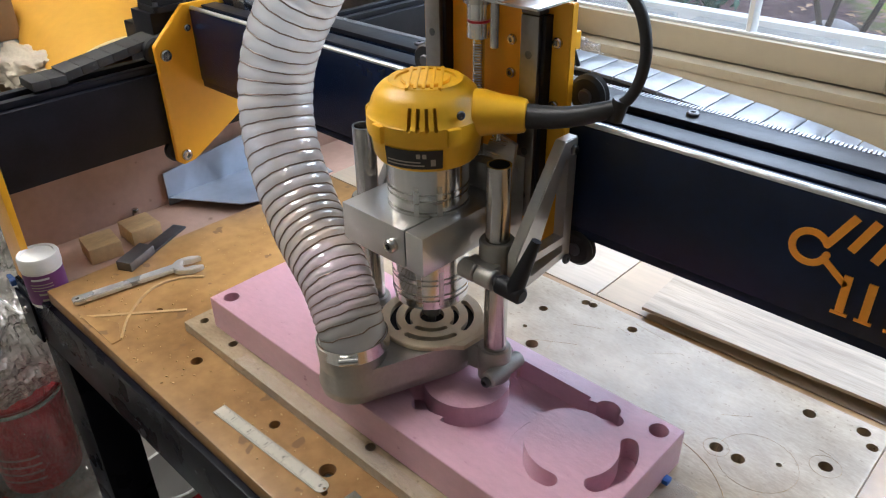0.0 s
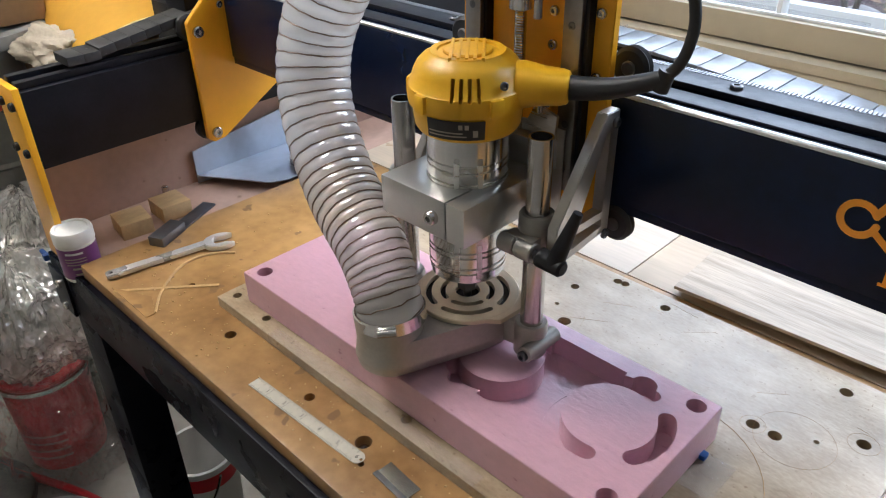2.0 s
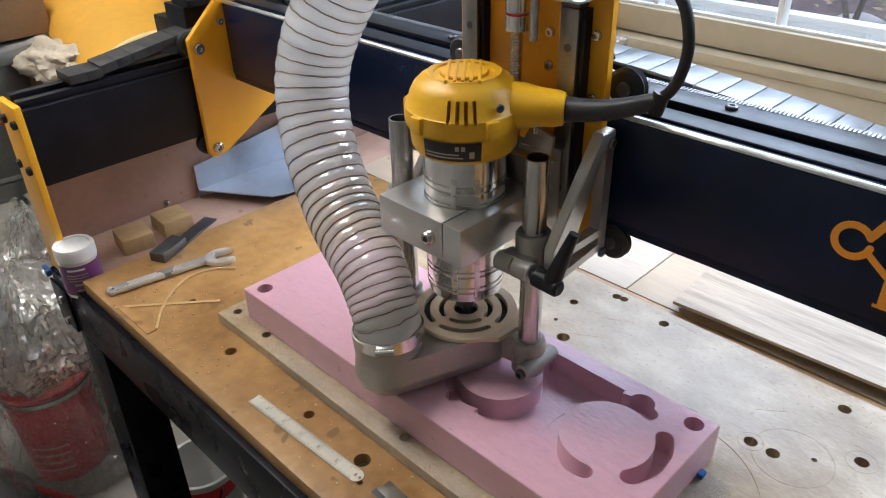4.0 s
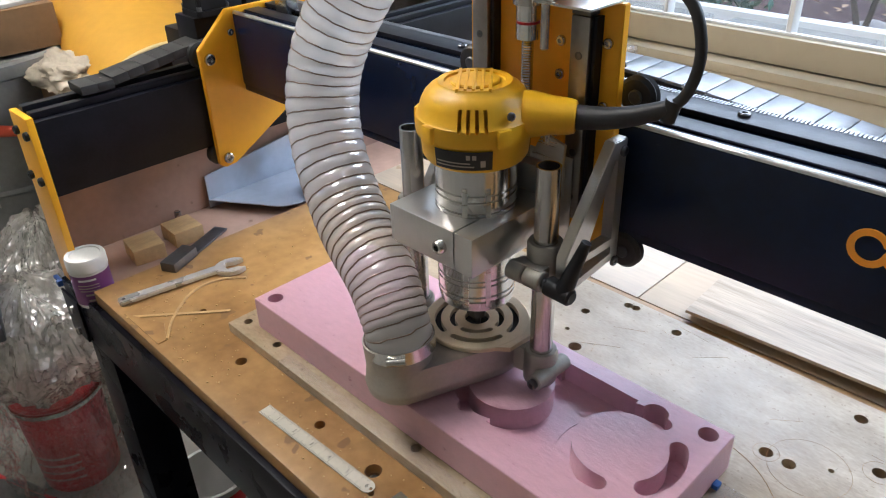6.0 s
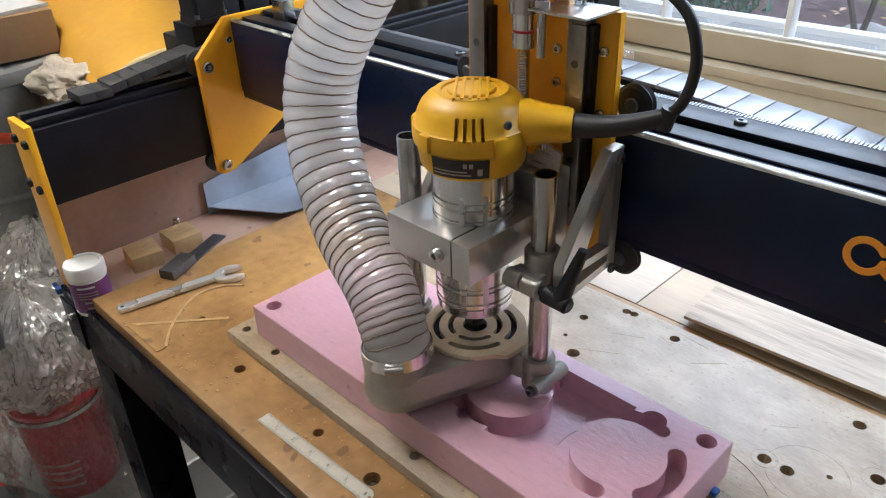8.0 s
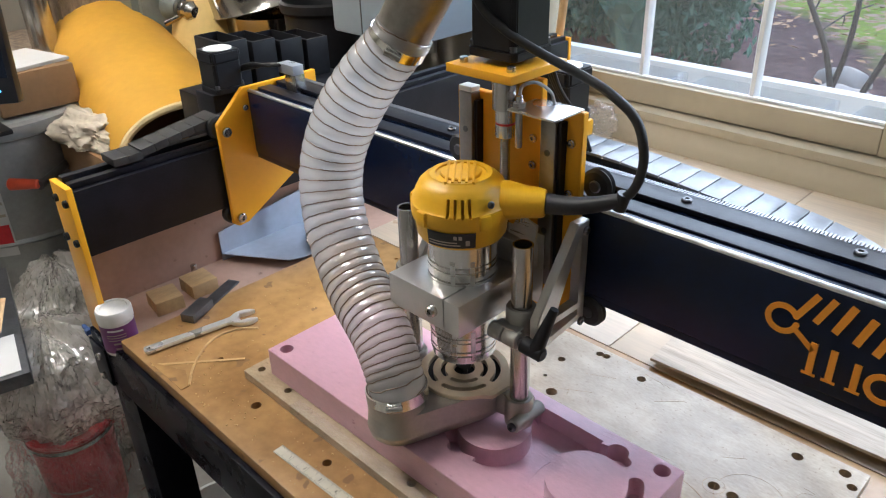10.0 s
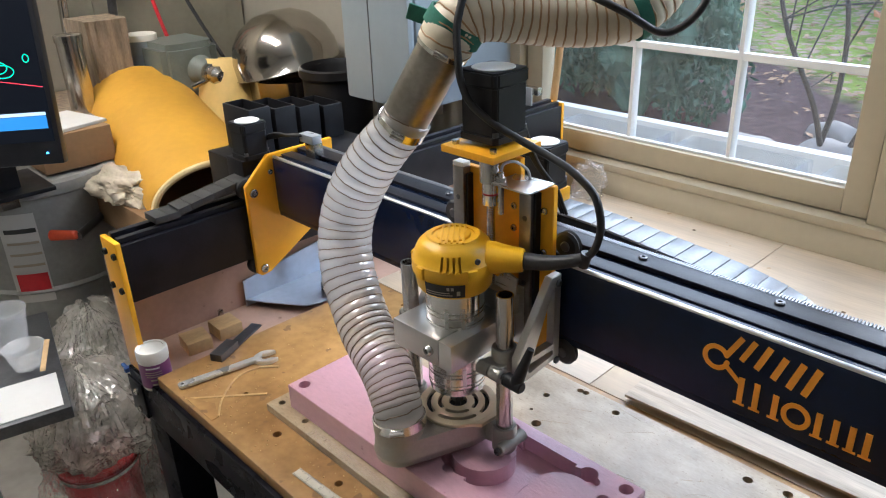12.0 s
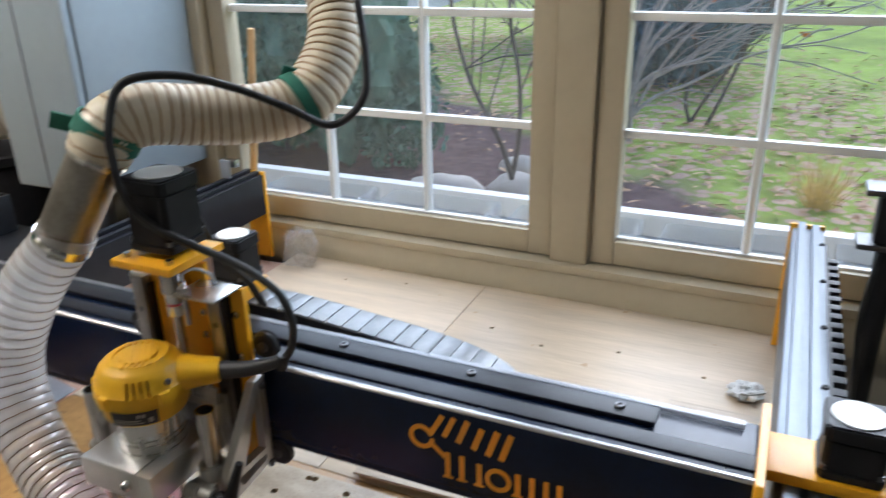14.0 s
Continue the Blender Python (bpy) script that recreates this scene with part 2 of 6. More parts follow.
def part(name, bm, material, parent, label="", smooth=35):
    """One mesh under a thing or a part; its vertices are given in the world."""
    o = ORG[parent.name]
    bmesh.ops.translate(bm, verts=bm.verts, vec=-o)
    ob = new(name, finish(bm, name, material, smooth))
    ob.parent = parent
    ORG[ob.name] = o
    return tagged(ob, label)


def solo(name, bm, material, label, category, group="", kind="", smooth=35):
    vs = [v.co for v in bm.verts]
    o = Vector(((min(v.x for v in vs) + max(v.x for v in vs)) / 2, (min(v.y for v in vs) + max(v.y for v in vs)) / 2, min(v.z for v in vs)))
    bmesh.ops.translate(bm, verts=bm.verts, vec=-o)
    ob = new(name, finish(bm, name, material, smooth))
    ob.location = o
    ORG[ob.name] = o
    return tagged(ob, label, category, group, kind)


def box(x0, x1, y0, y1, z0, z1, bevel=0.0, seg=2, bm=None, m=None):
    own = bmesh.new()
    bmesh.ops.create_cube(own, size=1.0)
    for v in own.verts:
        v.co = Vector((x0 + (v.co.x + 0.5) * (x1 - x0), y0 + (v.co.y + 0.5) * (y1 - y0), z0 + (v.co.z + 0.5) * (z1 - z0)))
    if bevel:
        bmesh.ops.bevel(own, geom=own.edges[:], offset=bevel, segments=seg, affect="EDGES", profile=0.6)
    if m:
        bmesh.ops.transform(own, matrix=m, verts=own.verts)
    return join(bm, own)


def join(bm, own):
    if bm is None:
        return own
    me = bpy.data.meshes.new("tmp")
    own.to_mesh(me)
    own.free()
    bm.from_mesh(me)
    bpy.data.meshes.remove(me)
    return bm


def axes_from(d):
    d = Vector(d).normalized()
    a = d.cross(Vector((0, 0, 1)))
    if a.length < 1e-3:
        a = Vector((1, 0, 0))
    a.normalize()
    return a, d.cross(a)


def rod(p0, p1, r, r1=None, seg=20, bevel=0.0, bm=None):
    """A capped round bar from p0 to p1, with chamfered ends."""
    p0, p1 = Vector(p0), Vector(p1)
    r1 = r if r1 is None else r1
    L = (p1 - p0).length
    prof = [(0, 0), (0, r), (L, r1), (L, 0)]
    if bevel:
        prof = [(0, 0), (0, r - bevel), (bevel, r), (L - bevel, r1), (L, r1 - bevel), (L, 0)]
    return lathe(prof, p0, p1 - p0, seg, bm)


def lathe(prof, base, axis=(0, 0, 1), seg=32, bm=None):
    """Turns (along, radius) pairs about an axis through base."""
    own = bmesh.new()
    a, b = axes_from(axis)
    d = Vector(axis).normalized()
    base = Vector(base)
    rings = []
    for h, r in prof:
        if r <= 1e-6:
            rings.append([own.verts.new(base + d * h)])
        else:
            rings.append([own.verts.new(base + d * h + (a * math.cos(k * math.tau / seg) + b * math.sin(k * math.tau / seg)) * r) for k in range(seg)])
    for q, w in zip(rings, rings[1:]):
        for k in range(seg):
            f = [q[k % len(q)], q[(k + 1) % len(q)], w[(k + 1) % len(w)], w[k % len(w)]]
            f = list(dict.fromkeys(f))
            if len(f) > 2:
                own.faces.new(f)
    return join(bm, own)


def pipe(p0, p1, r, wall, seg=28, bm=None):
    L = (Vector(p1) - Vector(p0)).length
    return lathe([(0, r - wall), (0, r), (L, r), (L, r - wall), (0.0001, r - wall)], p0, Vector(p1) - Vector(p0), seg, bm)


def prism(poly, z0, z1, bevel=0.0, bm=None, m=None):
    own = bmesh.new()
    lo = [own.verts.new((x, y, z0)) for x, y in poly]
    hi = [own.verts.new((x, y, z1)) for x, y in poly]
    own.faces.new(lo[::-1]), own.faces.new(hi)
    for k in range(len(poly)):
        own.faces.new((lo[k], lo[(k + 1) % len(poly)], hi[(k + 1) % len(poly)], hi[k]))
    bmesh.ops.recalc_face_normals(own, faces=own.faces)
    if bevel:
        edges = [e for e in own.edges if e.calc_face_angle(0) > radians(25)]
        bmesh.ops.bevel(own, geom=edges, offset=bevel, segments=2, affect="EDGES")
    if m:
        bmesh.ops.transform(own, matrix=m, verts=own.verts)
    return join(bm, own)


def smoothed(pts, per=8):
    """A Catmull-Rom line through the points."""
    p = [Vector(q) for q in pts]
    p = [2 * p[0] - p[1]] + p + [2 * p[-1] - p[-2]]
    out = []
    for k in range(1, len(p) - 2):
        for s in range(per):
            t = s / per
            a, b, c, d = p[k - 1], p[k], p[k + 1], p[k + 2]
            out.append(0.5 * (2 * b + (c - a) * t + (2 * a - 5 * b + 4 * c - d) * t * t + (3 * b - a - 3 * c + d) * t ** 3))
    out.append(p[-2])
    return out


def frames_along(line):
    line = [Vector(q) for q in line]
    up, res = None, []
    for k, q in enumerate(line):
        d = (line[min(k + 1, len(line) - 1)] - line[max(k - 1, 0)]).normalized()
        if up is None:
            up = axes_from(d)[0]
        up = (up - d * up.dot(d)).normalized()
        res.append((q, up.copy(), d.cross(up)))
    return res


def sweep(line, r, seg=12, bm=None, caps=True):
    """A round tube along a line; r is a number or a function of the index."""
    own = bmesh.new()
    rings = []
    for k, (q, a, b) in enumerate(frames_along(line)):
        rad = r(k) if callable(r) else r
        rings.append([own.verts.new(q + (a * math.cos(j * math.tau / seg) + b * math.sin(j * math.tau / seg)) * rad) for j in range(seg)])
    for q, w in zip(rings, rings[1:]):
        for j in range(seg):
            own.faces.new((q[j], q[(j + 1) % seg], w[(j + 1) % seg], w[j]))
    if caps:
        own.faces.new(rings[0][::-1]), own.faces.new(rings[-1])
    return join(bm, own)


def even(line, step):
    """The line cut into even steps."""
    out, left = [line[0].copy()], step
    for a, b in zip(line, line[1:]):
        L = (b - a).length
        at = 0.0
        while L - at >= left:
            at += left
            out.append(a.lerp(b, at / L))
            left = step
        left -= L - at
    return out


def ribbed_hose(name, pts, radius, pitch_of, film, wire, label, wire_r, origin, swell=lambda s: 1.0):
    """A corrugated film with a wire helix that shares its pitch; pitch_of gives the pitch by the share of the length."""
    line = even(smoothed(pts, 16), 0.0011)
    fr, n = frames_along(line), len(line)
    phase, acc = [], 0.0
    for k in range(n):
        acc += 0.0011 / pitch_of(k / n)
        phase.append(acc)
    t = thing(name, origin, label, "hose")
    seg, own, rings = 36, bmesh.new(), []
    for k, (q, a, b) in enumerate(fr):
        ring = []
        for j in range(seg):
            u = (phase[k] - j / seg) % 1.0
            rad = radius * swell(k / n) * (0.965 + 0.05 * math.sin(math.pi * u) ** 0.7 + 0.004 * math.sin(k * 0.13 + j))
            ang = j * math.tau / seg
            ring.append(own.verts.new(q + (a * math.cos(ang) + b * math.sin(ang)) * rad))
        rings.append(ring)
    for q, w in zip(rings, rings[1:]):
        for j in range(seg):
            own.faces.new((q[j], q[(j + 1) % seg], w[(j + 1) % seg], w[j]))
    part("film", own, film, t, smooth=80)
    coil = []
    per = 26
    for s in range(int(phase[0] * per) + 1, int(phase[-1] * per)):
        ph = s / per
        k = int(np.searchsorted(phase, ph))
        k = min(k, n - 1)
        q, a, b = fr[k]
        ang = math.tau * ph
        coil.append(q + (a * math.cos(ang) + b * math.sin(ang)) * radius * swell(k / n) * 0.99)
    part("wire", sweep(coil, wire_r, 6), wire, t, "wire coil wound round the hose")
    return t


def mesh_of(bm, name="tmp"):
    bmesh.ops.recalc_face_normals(bm, faces=bm.faces)
    me = bpy.data.meshes.new(name)
    bm.to_mesh(me)
    bm.free()
    return me


def carve(bm, cutters, op="DIFFERENCE"):
    """A bmesh cut by (or joined with) each cutter in turn."""
    ob = new("tmp_body", mesh_of(bm))
    for c in cutters:
        tool = new("tmp_tool", mesh_of(c))
        mod = ob.modifiers.new("cut", "BOOLEAN")
        mod.operation, mod.solver, mod.object = op, "EXACT", tool
        bpy.context.view_layer.update()
        res = bpy.data.meshes.new_from_object(ob.evaluated_get(bpy.context.evaluated_depsgraph_get()))
        ob.modifiers.clear()
        ob.data = res
        bpy.data.objects.remove(tool)
    out = bmesh.new()
    out.from_mesh(ob.data)
    bpy.data.objects.remove(ob)
    return out


def holes(points, z0, z1):
    return [rod((x, y, z0), (x, y, z1), r, seg=18) for x, y, r in points]


def sector(cx, cy, r0, r1, a0, a1, round_ends=True):
    """A curved slot as a polygon; angles in degrees."""
    n = 22
    out = [(cx + r1 * math.cos(radians(a0 + (a1 - a0) * k / n)), cy + r1 * math.sin(radians(a0 + (a1 - a0) * k / n))) for k in range(n + 1)]
    inn = [(cx + r0 * math.cos(radians(a1 + (a0 - a1) * k / n)), cy + r0 * math.sin(radians(a1 + (a0 - a1) * k / n))) for k in range(n + 1)]
    if not round_ends:
        return out + inn
    mid, hw = (r0 + r1) / 2, (r1 - r0) / 2
    caps = []
    for ang, sgn in ((a1, 1), (a0, -1)):
        c = (cx + mid * math.cos(radians(ang)), cy + mid * math.sin(radians(ang)))
        caps.append([(c[0] + hw * math.cos(radians(ang + (0 if sgn > 0 else 180) + 180 * k / 8)), c[1] + hw * math.sin(radians(ang + (0 if sgn > 0 else 180) + 180 * k / 8))) for k in range(1, 8)])
    return out + caps[0] + inn + caps[1]


def screw(parent, at, axis, r=0.004, h=0.003, material=None, name="screw"):
    """A cap head with a socket."""
    p = Vector(at)
    d = Vector(axis).normalized()
    bm = lathe([(0, 0), (0, r), (h * 0.7, r), (h, r * 0.8), (h, r * 0.45), (h * 0.4, r * 0.4), (h * 0.4, 0)], p, d, 14)
    return part(name, bm, material or STEEL, parent)


# ---- the room ----
FLOOR, CEILING = -0.74, 1.75
solo("floor", box(-2.6, 2.2, -2.2, 1.7, FLOOR - 0.1, FLOOR), CONC, "grey worn concrete workshop floor", "floor", kind="structure")
solo("ceiling", box(-2.6, 2.2, -2.2, 1.7, CEILING, CEILING + 0.1), CEIL, "plain off-white workshop ceiling", "ceiling", kind="structure")
solo("wall_left", box(-2.6, -2.45, -2.2, 1.58, FLOOR, CEILING), WALL, "cream painted wall behind the bench", "wall", kind="structure")
solo("wall_right", box(2.05, 2.2, -2.2, 1.58, FLOOR, CEILING), WALL, "cream painted wall", "wall", kind="structure")
solo("wall_front", box(-2.45, 2.05, -2.2, -2.05, FLOOR, CEILING), WALL, "cream painted wall", "wall", kind="structure")
WX0, WX1, WZ0, WZ1 = -1.08, 0.77, 0.035, 1.62
wall_window = thing("wall_window", (0, 1.58, FLOOR), "cream painted wall with a wide window opening", "wall", kind="structure")
part("wall_below", box(-2.6, 2.2, 1.58, 1.72, FLOOR, WZ0), WALL, wall_window)
part("wall_above", box(-2.6, 2.2, 1.58, 1.72, WZ1, CEILING), WALL, wall_window)
part("wall_beside", box(-2.6, WX0, 1.58, 1.72, WZ0, WZ1), WALL, wall_window)
part("wall_beside", box(WX1, 2.2, 1.58, 1.72, WZ0, WZ1), WALL, wall_window)


def window(name, x0, x1, z0=0.075, z1=1.58):
    """A sash with three by seven lights."""
    w = thing(name, ((x0 + x1) / 2, 1.62, z0), "cream wooden window sash with white glazing bars and clear panes", "window", "windows", "structure")
    g = 0.05
    part("stile", box(x0, x0 + g, 1.585, 1.635, z0, z1, 0.004), TRIM, w)
    part("stile", box(x1 - g, x1, 1.585, 1.635, z0, z1, 0.004), TRIM, w)
    part("bottom_rail", box(x0 + g, x1 - g, 1.587, 1.633, z0, z0 + 0.052, 0.004), TRIM, w)
    part("top_rail", box(x0 + g, x1 - g, 1.587, 1.633, z1 - g, z1, 0.004), TRIM, w)
    gx0, gx1, gz0, gz1 = x0 + g, x1 - g, z0 + 0.052, z1 - g
    for k in (1, 2):
        x = gx0 + (gx1 - gx0) * k / 3
        part("glazing_bar", prism([(x - 0.009, 1.612), (x - 0.004, 1.603), (x + 0.004, 1.603), (x + 0.009, 1.612), (x + 0.009, 1.622), (x - 0.009, 1.622)], gz0, gz1), WTRIM, w)
    rows = 7
    for k in range(1, rows):
        z = gz0 + 0.222 * k
        if z < gz1 - 0.05:
            part("glazing_bar", box(gx0, gx1, 1.6045, 1.6235, z - 0.008, z + 0.008, 0.003), WTRIM, w)
    pane = part("pane", box(gx0 - 0.005, gx1 + 0.005, 1.615, 1.619, gz0 - 0.005, gz1 + 0.005), GLASS, w, smooth=0)
    pane.visible_shadow = False
    for z in (gz0 + 0.02,):
        part("glazing_bead", box(gx0, gx1, 1.6, 1.612, gz0, gz0 + 0.006, 0.002), WTRIM, w)
    return w


window("window_1", -1.055, -0.203)
window("window_2", -0.117, 0.735)
trim = thing("trim", (-0.16, 1.56, 0.0), "cream painted window casing, mullion and stepped sill", "window trim", kind="structure")
part("mullion", box(-0.2, -0.12, 1.57, 1.66, 0.07, 1.6, 0.006), TRIM, trim)
part("casing", box(-1.13, -1.058, 1.56, 1.66, 0.0, 1.68, 0.006), TRIM, trim)
part("casing", box(0.738, 0.82, 1.56, 1.66, 0.0, 1.68, 0.006), TRIM, trim)
part("head_casing", box(-1.13, 0.82, 1.56, 1.66, 1.605, 1.7, 0.006), TRIM, trim)
part("sill", box(-1.13, 0.82, 1.552, 1.72, 0.052, 0.072, 0.005), TRIM, trim)
part("sill_moulding", prism([(1.58, -0.02), (1.5405, -0.02), (1.5405, 0.016), (1.548, 0.028), (1.556, 0.0515), (1.58, 0.0515)], -1.13, 0.82, m=Matrix(((0, 0, 1, 0), (1, 0, 0, 0), (0, 1, 0, 0), (0, 0, 0, 1)))), TRIM, trim)
solo("ceiling_light", box(-2.1, -0.9, 0.05, 0.35, 1.69, 1.748, 0.006), glow("lamp_tube", (1.0, 0.87, 0.71), 11.5), "warm white ceiling strip light", "ceiling light")

# ---- the machine table ----
table = thing("machine_table", (0, 0.9, FLOOR), "black steel machine table frame with legs under the worktop", "table")
part("front_rail", box(-0.93, 0.35, 0.4195, 0.455, -0.1, -0.0185, 0.003), TABLEM, table)
part("side_rail", box(-0.985, -0.94, 0.456, 1.5, -0.1, -0.032, 0.003), TABLEM, table)
part("side_rail", box(0.3, 0.345, 0.456, 1.5, -0.1, -0.022, 0.003), TABLEM, table)
part("rear_rail", box(-0.93, 0.35, 1.46, 1.5, -0.1, -0.022, 0.003), TABLEM, table)
for x, y in ((-0.86, 0.432), (0.27, 0.432), (-0.9, 1.44), (0.27, 1.44)):
    part("leg", box(x - 0.035, x + 0.035, y - 0.01, y + 0.05, FLOOR, -0.1, 0.003), TABLEM, table)
part("corner_plate", box(-0.932, -0.88, 0.4155, 0.4193, -0.1, -0.0355, 0.001), TABLEM, table)
screw(table, (-0.902, 0.4155, -0.055), (0, -1, 0), 0.006, 0.005, STEEL, "bolt")
screw(table, (-0.902, 0.4155, -0.09), (0, -1, 0), 0.006, 0.005, STEEL, "bolt")

spots = [(-0.574, 0.48, 0.0065), (-0.434, 0.48, 0.0055), (-0.352, 0.478, 0.008), (-0.334, 0.46, 0.003), (-0.69, 0.5, 0.004), (-0.63, 0.55, 0.0085), (-0.70, 0.86, 0.004), (-0.72, 0.84, 0.003), (-0.25, 0.47, 0.0055), (-0.1, 0.48, 0.006)]
worktop = solo("worktop", carve(box(-0.83, 0.298, 0.4265, 0.868, -0.018, 0.0, 0.0012), holes(spots, -0.012, 0.01)), MDF, "honey brown hardboard worktop with drilled holes and stains", "worktop", kind="structure")
for n, (x0, x1, y0, y1) in enumerate(((-0.83, -0.332, 0.8695, 1.545), (-0.3305, 0.298, 0.8695, 1.545))):
    dots = [(x0 + 0.08 + 0.13 * k + 0.02 * math.sin(5 * k), y1 - 0.06 - 0.03 * (k % 2) - n * 0.12, 0.004) for k in range(3 + n)]
    dots += [(x0 + 0.3, 0.98, 0.004), (x0 + 0.33, 1.0, 0.003), (x0 + 0.36, 0.94, 0.004)]
    solo("worktop_panel", carve(box(x0, x1, y0, y1, -0.018, 0.0, 0.001), holes(dots, -0.008, 0.01)), PLY, "pale plywood worktop panel with screw holes beside the window", "worktop", "rear worktop panels", "structure")
solo("ledge", box(-0.955, -0.8315, 0.432, 1.5, -0.03, -0.012, 0.001), SIDE, "brown hardboard ledge beside the worktop", "ledge", kind="structure")
side = solo("side_board", box(-0.975, -0.9555, 0.437, 1.5, -0.03, 0.16, 0.001), SIDE, "brown hardboard side panel under the black rail", "panel", kind="structure")

# scratches, a glued strip and a cut line on the worktop
ms_ = Matrix.Translation((-0.747, 0.427, 0.0003)) @ pose(0, 0, 0, 0, 0, 49.5)
solo("wood_strip", box(0.004, 0.125, -0.0022, 0.0022, 0, 0.001, 0.0003, m=ms_), WOODB, "thin pale wood strip lying on the worktop", "wood strip")
solo("curved_shaving", sweep(smoothed([(-0.669, 0.443, 0.001), (-0.697, 0.463, 0.001), (-0.719, 0.486, 0.001), (-0.735, 0.51, 0.001), (-0.739, 0.533, 0.001), (-0.731, 0.556, 0.001), (-0.714, 0.574, 0.001)], 6), 0.0017, 6), WOODB, "thin curved wood shaving lying on the worktop", "shaving")

# ---- spoilboard and foam ----
sp = [(-0.615, 0.517, 0.005), (-0.599, 0.5335, 0.0045), (-0.555, 0.515, 0.005), (-0.321, 0.832, 0.005), (-0.312, 0.833, 0.005), (-0.255, 0.823, 0.0055), (-0.065, 0.821, 0.006), (-0.109, 0.723, 0.006), (-0.089, 0.723, 0.006), (-0.03, 0.765, 0.006), (-0.02, 0.83, 0.006), (-0.35, 0.79, 0.005), (-0.345, 0.75, 0.0025), (-0.32, 0.73, 0.007), (-0.335, 0.515, 0.005), (-0.06, 0.74, 0.0025), (-0.008, 0.815, 0.005), (-0.19, 0.51, 0.005)]
solo("spoilboard", carve(box(-0.63, 0.0, 0.50, 0.8445, 0.0002, 0.0127, 0.0008), holes(sp, 0.002, 0.03)), BOARD, "scuffed pale spoilboard with drilled holes on the worktop", "spoilboard")
groove = [(-0.30 + 0.012 * k, 0.707 + 0.0006 * math.sin(k), 0.0128) for k in range(9)] + [(-0.19 + 0.012 * k, 0.7085, 0.0128) for k in range(3)] + [(-0.15 + 0.09 * math.sin(a), 0.62 + 0.09 * math.cos(a), 0.0128) for a in [0.05 + 0.16 * k for k in range(14)]]
solo("pencil_line", sweep(groove, 0.00032, 5), EDGE, "thin dark scored outline on the spoilboard", "scored line")
marks = None
rs = random.Random(8)
for k in range(9):
    x, y, a, L = rs.uniform(-0.33, -0.01), rs.uniform(0.70, 0.84), rs.uniform(-0.4, 1.9), rs.uniform(0.008, 0.05)
    marks = sweep([Vector((x, y, 0.0128)), Vector((min(-0.004, x + L * math.cos(a)), min(0.84, y + L * math.sin(a)), 0.0128))], 0.00014, 4, marks)
for cx, cy, r in ((-0.109, 0.723, 0.011), (-0.075, 0.73, 0.034), (-0.03, 0.765, 0.013)):
    marks = sweep([Vector((cx + r * math.cos(t * 0.21), cy + r * math.sin(t * 0.21), 0.0128)) for t in range(31)], 0.00014, 4, marks)
solo("scored_marks", marks, EDGE, "fine scratches and scored rings on the spoilboard", "scored line", kind="stuff", smooth=0)
for x, y in ((-0.63, 0.55),):
    ch = bmesh.new()
    for k in range(12):
        a, r = rs.uniform(0, 6.28), rs.uniform(0.006, 0.009)
        z = 0.0129 if y > 0.6 else 0.0004
        c = Vector((x + r * math.cos(a), y + r * math.sin(a), z))
        ch = box(-0.0016, 0.0016, -0.0006, 0.0006, 0, 0.0009, bm=ch, m=Matrix.Translation(c) @ pose(0, 0, 0, rs.uniform(0, 30), 0, math.degrees(a)))
    solo("wood_splinters", ch, WOODB, "torn wood splinters round a drilled hole", "splinters", kind="stuff", smooth=0)
dust = bmesh.new()
for k in range(240):
    x, y = rs.uniform(-0.82, -0.2), rs.uniform(0.435, 0.498)
    if rs.random() < 0.35:
        x, y = rs.uniform(-0.82, -0.64), rs.uniform(0.44, 0.8)
    s = rs.uniform(0.0004, 0.0011)
    dust = box(-s, s, -s * 0.6, s * 0.6, 0, s, bm=dust, m=pose(x, y, 0.0001, 0, 0, rs.uniform(0, 180)))
solo("sawdust", dust, WOODB, "pale sawdust crumbs scattered over the worktop", "sawdust", kind="stuff", smooth=0)

D1, D2, TOP, PIT = (-0.187, 0.609), (-0.304, 0.609), 0.051, 0.029
body = box(-0.597, -0.124, 0.52, 0.683, 0.0131, TOP, 0.0007, 1)
well = prism([(-0.285, 0.553), (-0.205, 0.553), (-0.205, 0.665), (-0.285, 0.665)], PIT, TOP + 0.01)
well = carve(well, [rod((x, y, PIT - 0.01), (x, y, TOP + 0.02), 0.0395, seg=56) for x, y in (D1, D2)])
body = carve(body, [well])
ring = [prism(sector(*D1, 0.0395, 0.0545, a0, a1), PIT - 0.0005, TOP + 0.01) for a0, a1 in ((74, 178), (176, 282), (-34, 38))]
ring += [prism(sector(*D2, 0.0395, 0.0545, a0, a1), PIT - 0.0007, TOP + 0.01) for a0, a1 in ((236, 366), (0, 112))]
body = carve(body, ring)
body = carve(body, [rod((x, y, PIT - 0.0003), (x, y, TOP + 0.01), r, seg=28) for x, y, r in ((-0.186, 0.661, 0.0115), (-0.307, 0.662, 0.0115), (-0.311, 0.557, 0.009))])
bores = [(-0.58, 0.5365, 0.0085), (-0.58, 0.667, 0.0085), (-0.1405, 0.669, 0.0085), (-0.1405, 0.5375, 0.0085)]
body = carve(body, holes(bores, 0.02, 0.08))
solo("foam_block", body, FOAM, "pink rigid foam block with two milled discs and corner holes", "foam block", smooth=30)
solo("clear_tape", box(-0.1235, -0.095, 0.618, 0.664, 0.0131, 0.0137, 0.0), TAPE, "crumpled clear tape strip at the foam block's end", "tape")
